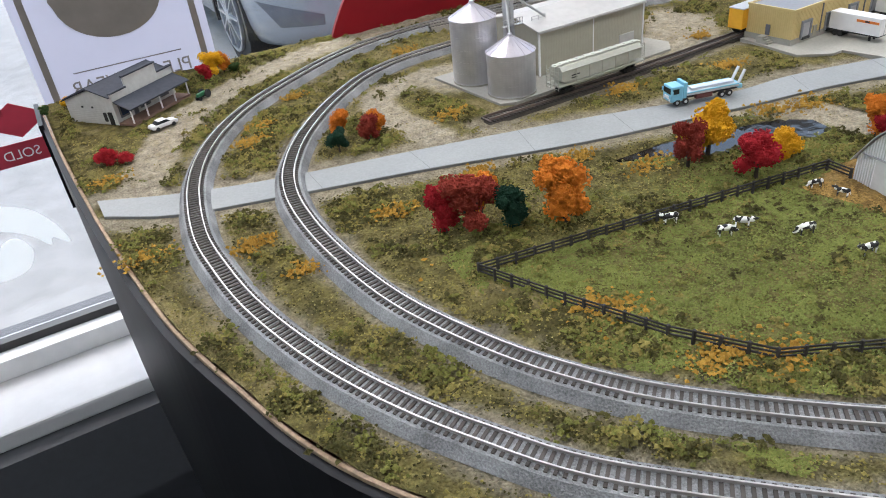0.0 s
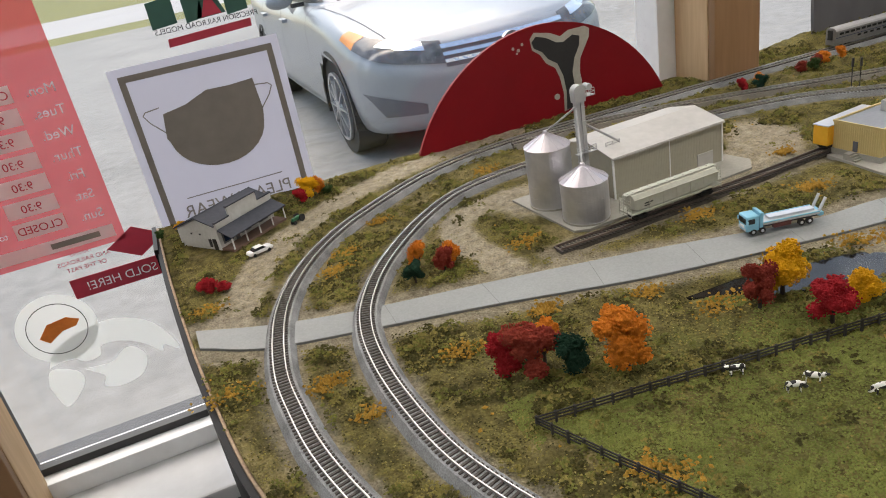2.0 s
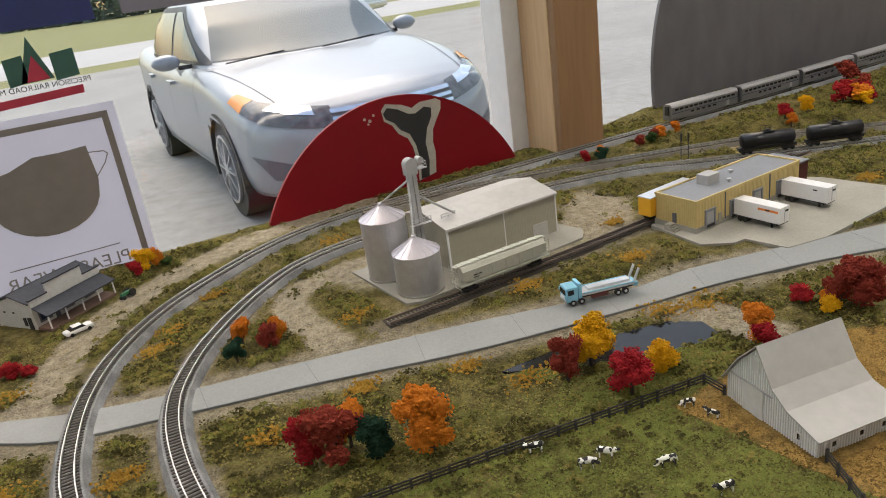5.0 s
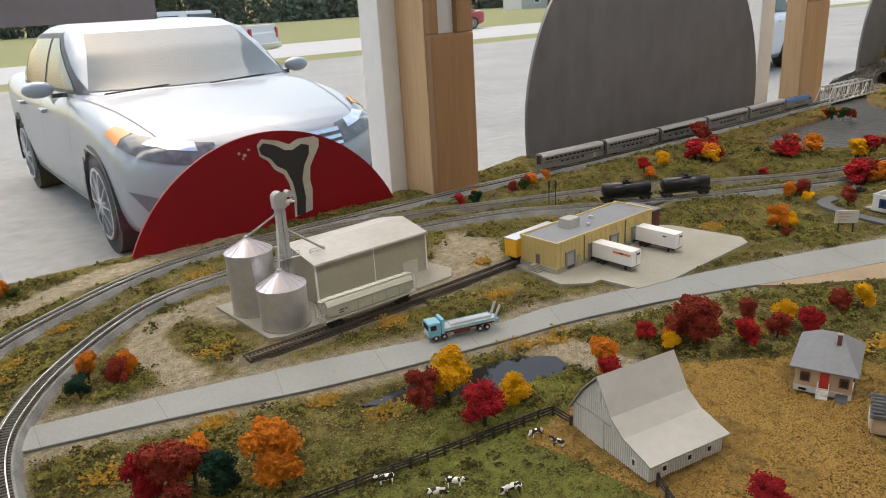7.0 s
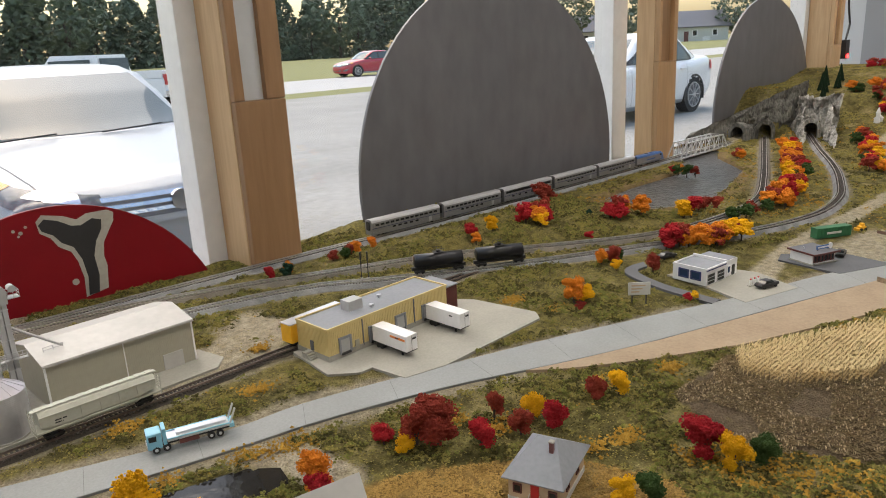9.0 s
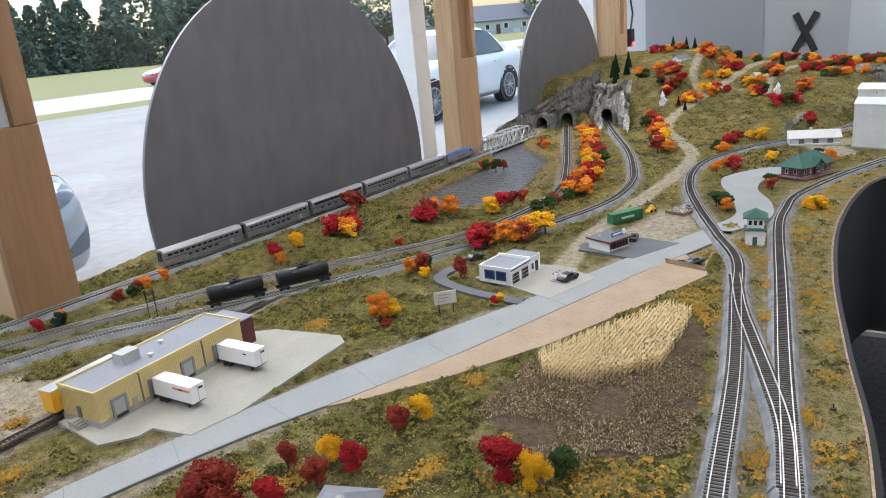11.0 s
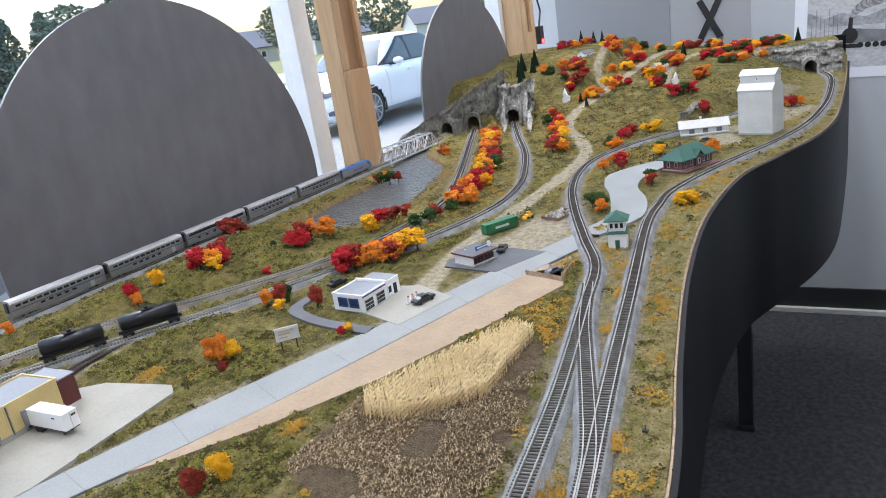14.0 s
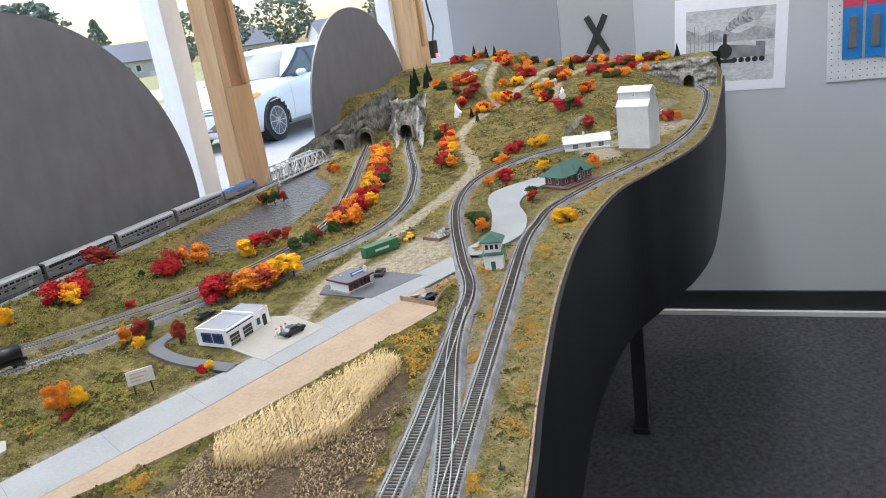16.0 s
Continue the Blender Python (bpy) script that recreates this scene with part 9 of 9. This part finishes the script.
        part("indicator", panel_of(skin, lampzone + [((0, 0.5, 0), (0, -1, 0))], 0.011), M["amber"], hl, smooth=True)
        part("fog_recess", panel_of(skin, [((s * 0.56, 0, 0), (-s, 0, 0)), ((s * 0.82, 0, 0.42), (s, 0, -0.55)), ((0, 0, 0.35), (0, 0, -1)), ((s * 0.56, 0, 0.41), (-s * 0.3, 0, 1)), ((0, 0.5, 0), (0, 1, 0))], 0.004), M["darkgrey"], c)
        part("bonnet_seam", panel_of(skin, [((s * 0.63, 0.2, 0), (-s, 0.14, 0)), ((s * 0.638, 0.2, 0), (s, -0.14, 0)), ((0, 0, 0.74), (0, 0, -1)), ((0, 1.4, 0), (0, 1, 0))], 0.002), M["darkgrey"], c)
        for y in (1.5, 2.48, 3.42):
            part("door_seam", panel_of(skin, [((s * 0.6, 0, 0), (-s, 0, 0)), ((0, y, 0), (0, -1, 0)), ((0, y + 0.008, 0), (0, 1, 0)), ((0, 0, 0.3), (0, 0, -1))], 0.002), M["darkgrey"], c)
        part("sill_trim", panel_of(skin, [((s * 0.6, 0, 0), (-s, 0, 0)), ((0, 1.3, 0), (0, -1, 0)), ((0, 3.36, 0), (0, 1, 0)), ((0, 0, 0.285), (0, 0, 1))], 0.004), M["autosilver"], c)
        for y0 in (0.95, 3.72):
            bm = bmesh.new()
            for a in np.linspace(-0.25, math.pi + 0.25, 29)[:-1]:
                st = (math.pi + 0.5) / 28
                p = (s * 0.885, y0 + math.cos(a) * 0.372, 0.33 + math.sin(a) * 0.372)
                q = (s * 0.885, y0 + math.cos(a + st) * 0.372, 0.33 + math.sin(a + st) * 0.372)
                beam(bm, p, q, 0.055, 0.035)
            part("wheel_arch", bm, M["black"], c)
            wheel(c, s * 0.89, y0, 0.335)
        for y in (2.1, 3.05):
            part("door_handle", B(min(s * 0.9, s * 0.945), max(s * 0.9, s * 0.945), y + 0.1, y + 0.28, 0.83, 0.858, bevel=0.006), paint, c)
        part("tail_lamp", panel_of(skin, [((s * 0.5, 0, 0), (-s, 0, 0)), ((0, 0, 0.78), (0, 0, -1)), ((0, 0, 0.95), (0, 0, 1)), ((0, 4.4, 0), (0, -1, 0))], 0.008), M["red"], c)
        bm = bmesh.new()
        beam(bm, (s * 0.36 - 0.34, 1.2, 1.0), (s * 0.36 + 0.1, 1.245, 1.016), 0.014, 0.01)
        part("wiper", bm, M["black"], c)
    mid = [((0.41, 0, 0), (1, 0, 0)), ((-0.41, 0, 0), (-1, 0, 0)), ((0, 0.4, 0), (0, 1, 0))]
    part("grille", panel_of(skin, mid + [((0, 0, 0.6), (0, 0, -1)), ((0, 0, 0.715), (0, 0, 1))], 0.004), M["darkgrey"], c)
    for z0, z1 in ((0.622, 0.642), (0.66, 0.68), (0.698, 0.722)):
        part("grille_bar", panel_of(skin, mid + [((0, 0, z0), (0, 0, -1)), ((0, 0, z1), (0, 0, 1))], 0.014), M["chrome"], c)
    part("lower_grille", panel_of(skin, mid + [((0, 0, 0.34), (0, 0, -1)), ((0, 0, 0.46), (0, 0, 1))], 0.004), M["darkgrey"], c)
    part("badge", rod(bmesh.new(), (0, -0.012, 0.672), (0, 0.02, 0.672), 0.06, None, 24), M["chrome"], c)
    for b_ in (skin, glassy):
        b_.free()
    return c


sedan(pose(1.6, 4.1, GROUND), M["autosilver"], "silver four-door sedan parked facing the shop window")
sedan(pose(9.4, 7.8, GROUND, 0, 0, -90), M["autowhite"], "white sedan parked side-on outside", 1.1)
sedan(pose(25.5, 36, GROUND, 0, 0, -95), M["autored"], "red sedan passing on the far street")

pk = thing("pickup_truck", pose(9.3, 21.2, GROUND, 0, 0, 38), "white pickup truck parked at the far side of the lot", "pickup", "cars outside")
part("body", B(-0.92, 0.92, 0, 5.4, 0.45, 1.0, bevel=0.06), M["autowhite"], pk)
for s in (-1, 1):
    part("bed_side", B(min(s * 0.82, s * 0.92), max(s * 0.82, s * 0.92), 0.05, 2.0, 1.0, 1.2), M["autowhite"], pk)
    part("tail_lamp", B(min(s * 0.78, s * 0.9), max(s * 0.78, s * 0.9), -0.02, 0.04, 0.8, 1.1), M["red"], pk)
    for y in (1.1, 4.4):
        wheel(pk, s * 0.93, y, 0.37)
part("tailgate", B(-0.8, 0.8, 0.02, 0.08, 0.7, 1.2, bevel=0.01), M["autowhite"], pk)
part("bumper", B(-0.9, 0.9, -0.1, 0.05, 0.5, 0.66, bevel=0.02), M["chrome"], pk)
bm = loft(bmesh.new(), [[(-0.88, 2.0, 1.0), (0.88, 2.0, 1.0), (0.7, 2.1, 1.72), (-0.7, 2.1, 1.72)], [(-0.88, 4.2, 1.0), (0.88, 4.2, 1.0), (0.7, 3.6, 1.75), (-0.7, 3.6, 1.75)]])
part("cab", bm, M["autowhite"], pk)
part("rear_window", B(-0.68, 0.68, 1.99, 2.06, 1.2, 1.62), M["autowin"], pk)
for s in (-1, 1):
    part("side_window", B(min(s * 0.78, s * 0.84), max(s * 0.78, s * 0.84), 2.3, 3.6, 1.2, 1.6), M["autowin"], pk)

# ---- far trees and houses ----
def far_crown(seed, conifer):
    rng = np.random.RandomState(seed)
    vs, fs = [], []
    for i in range(1100):
        h = rng.uniform(0.02, 1.0) ** (1.25 if conifer else 0.9) if conifer else rng.uniform(0.16, 1.0)
        r = (0.3 * (1 - h) + 0.02) if conifer else 0.36 * math.sin(math.pi * min(1, max(0.02, (h - 0.2) / 0.82))) ** 0.6
        r *= rng.uniform(0.55, 1.15)
        a = rng.uniform(0, 6.28)
        p = np.array((r * math.cos(a), r * math.sin(a), h))
        s = rng.uniform(0.022, 0.05)
        b = len(vs)
        for q in range(4):
            d = rng.normal(size=3)
            vs.append(tuple(p + d / np.linalg.norm(d) * s))
        fs += [(b, b + 1, b + 2), (b, b + 2, b + 3), (b, b + 3, b + 1), (b + 1, b + 3, b + 2)]
    me = bpy.data.meshes.new("crown")
    me.from_pydata(vs, [], fs)
    me.materials.append(M["farleaf"])
    return me


far_c = [far_crown(s, True) for s in (1, 2, 3)]
far_d = [far_crown(s, False) for s in (4, 5)]
orng = random.Random(8)


def far_tree(x, y, h, conifer, wide=1.0):
    t = thing("evergreen_tree" if conifer else "tree", pose(x, y, GROUND, 0, 0, orng.uniform(0, 360)), "tall dark evergreen at the edge of the field" if conifer else "rounded dark tree beside the far houses", "tree", "far trees")
    share("trunk", TRUNK, Matrix.Diagonal((h * 0.5, h * 0.5, h, 1)), t)
    share("crown", orng.choice(far_c if conifer else far_d), Matrix.Diagonal((h * wide, h * wide, h, 1)), t)


for i in range(34):
    far_tree(4 + i * 4.7 + orng.uniform(-1.8, 1.8), 168 + orng.uniform(-8, 12), orng.uniform(15, 22), orng.random() < 0.75, 1.15)
for x, y, h in ((118, 88, 11), (126, 80, 12), (160, 74, 11), (108, 90, 10), (175, 60, 9)):
    far_tree(x, y, h, False, 1.2)
for i in range(16):
    far_tree(150 + i * 9 + orng.uniform(-3, 3), 42 + orng.uniform(-12, 14), orng.uniform(8, 14), orng.random() < 0.4, 0.8)


def far_house(x, y, rz, w, label):
    h = thing("far_house", pose(x, y, GROUND, 0, 0, rz), label, "house", "far houses")
    part("wall", extrude_x(bmesh.new(), [(0, 0), (9, 0), (9, 3.2), (4.5, 6.2), (0, 3.2)], 0, w), M["offwhite"], h)
    part("roof", gable_roof(bmesh.new(), 0, w, 0, 9, 3.2, 6.3, 0.5, 0.2), M["darkgrey"], h)
    for q in (0.2, 0.5, 0.8):
        sash(h, w * q, 0, 1, 1.2, 1.4, "-y", d=0.03)
    part("door", B(w * 0.34, w * 0.34 + 1, -0.06, 0, 0, 2.1), M["dkred"], h)
    part("garage_door", B(w * 0.62, w * 0.62 + 0.0 + 1.6, -0.07, 0, 0, 0.9), M["white"], h)


far_house(100, 104, -20, 16, "pale house with grey roof across the field")
far_house(124, 96, -35, 14, "white house with grey roof across the field")
far_house(146, 84, -40, 15, "pale house with grey roof across the field")
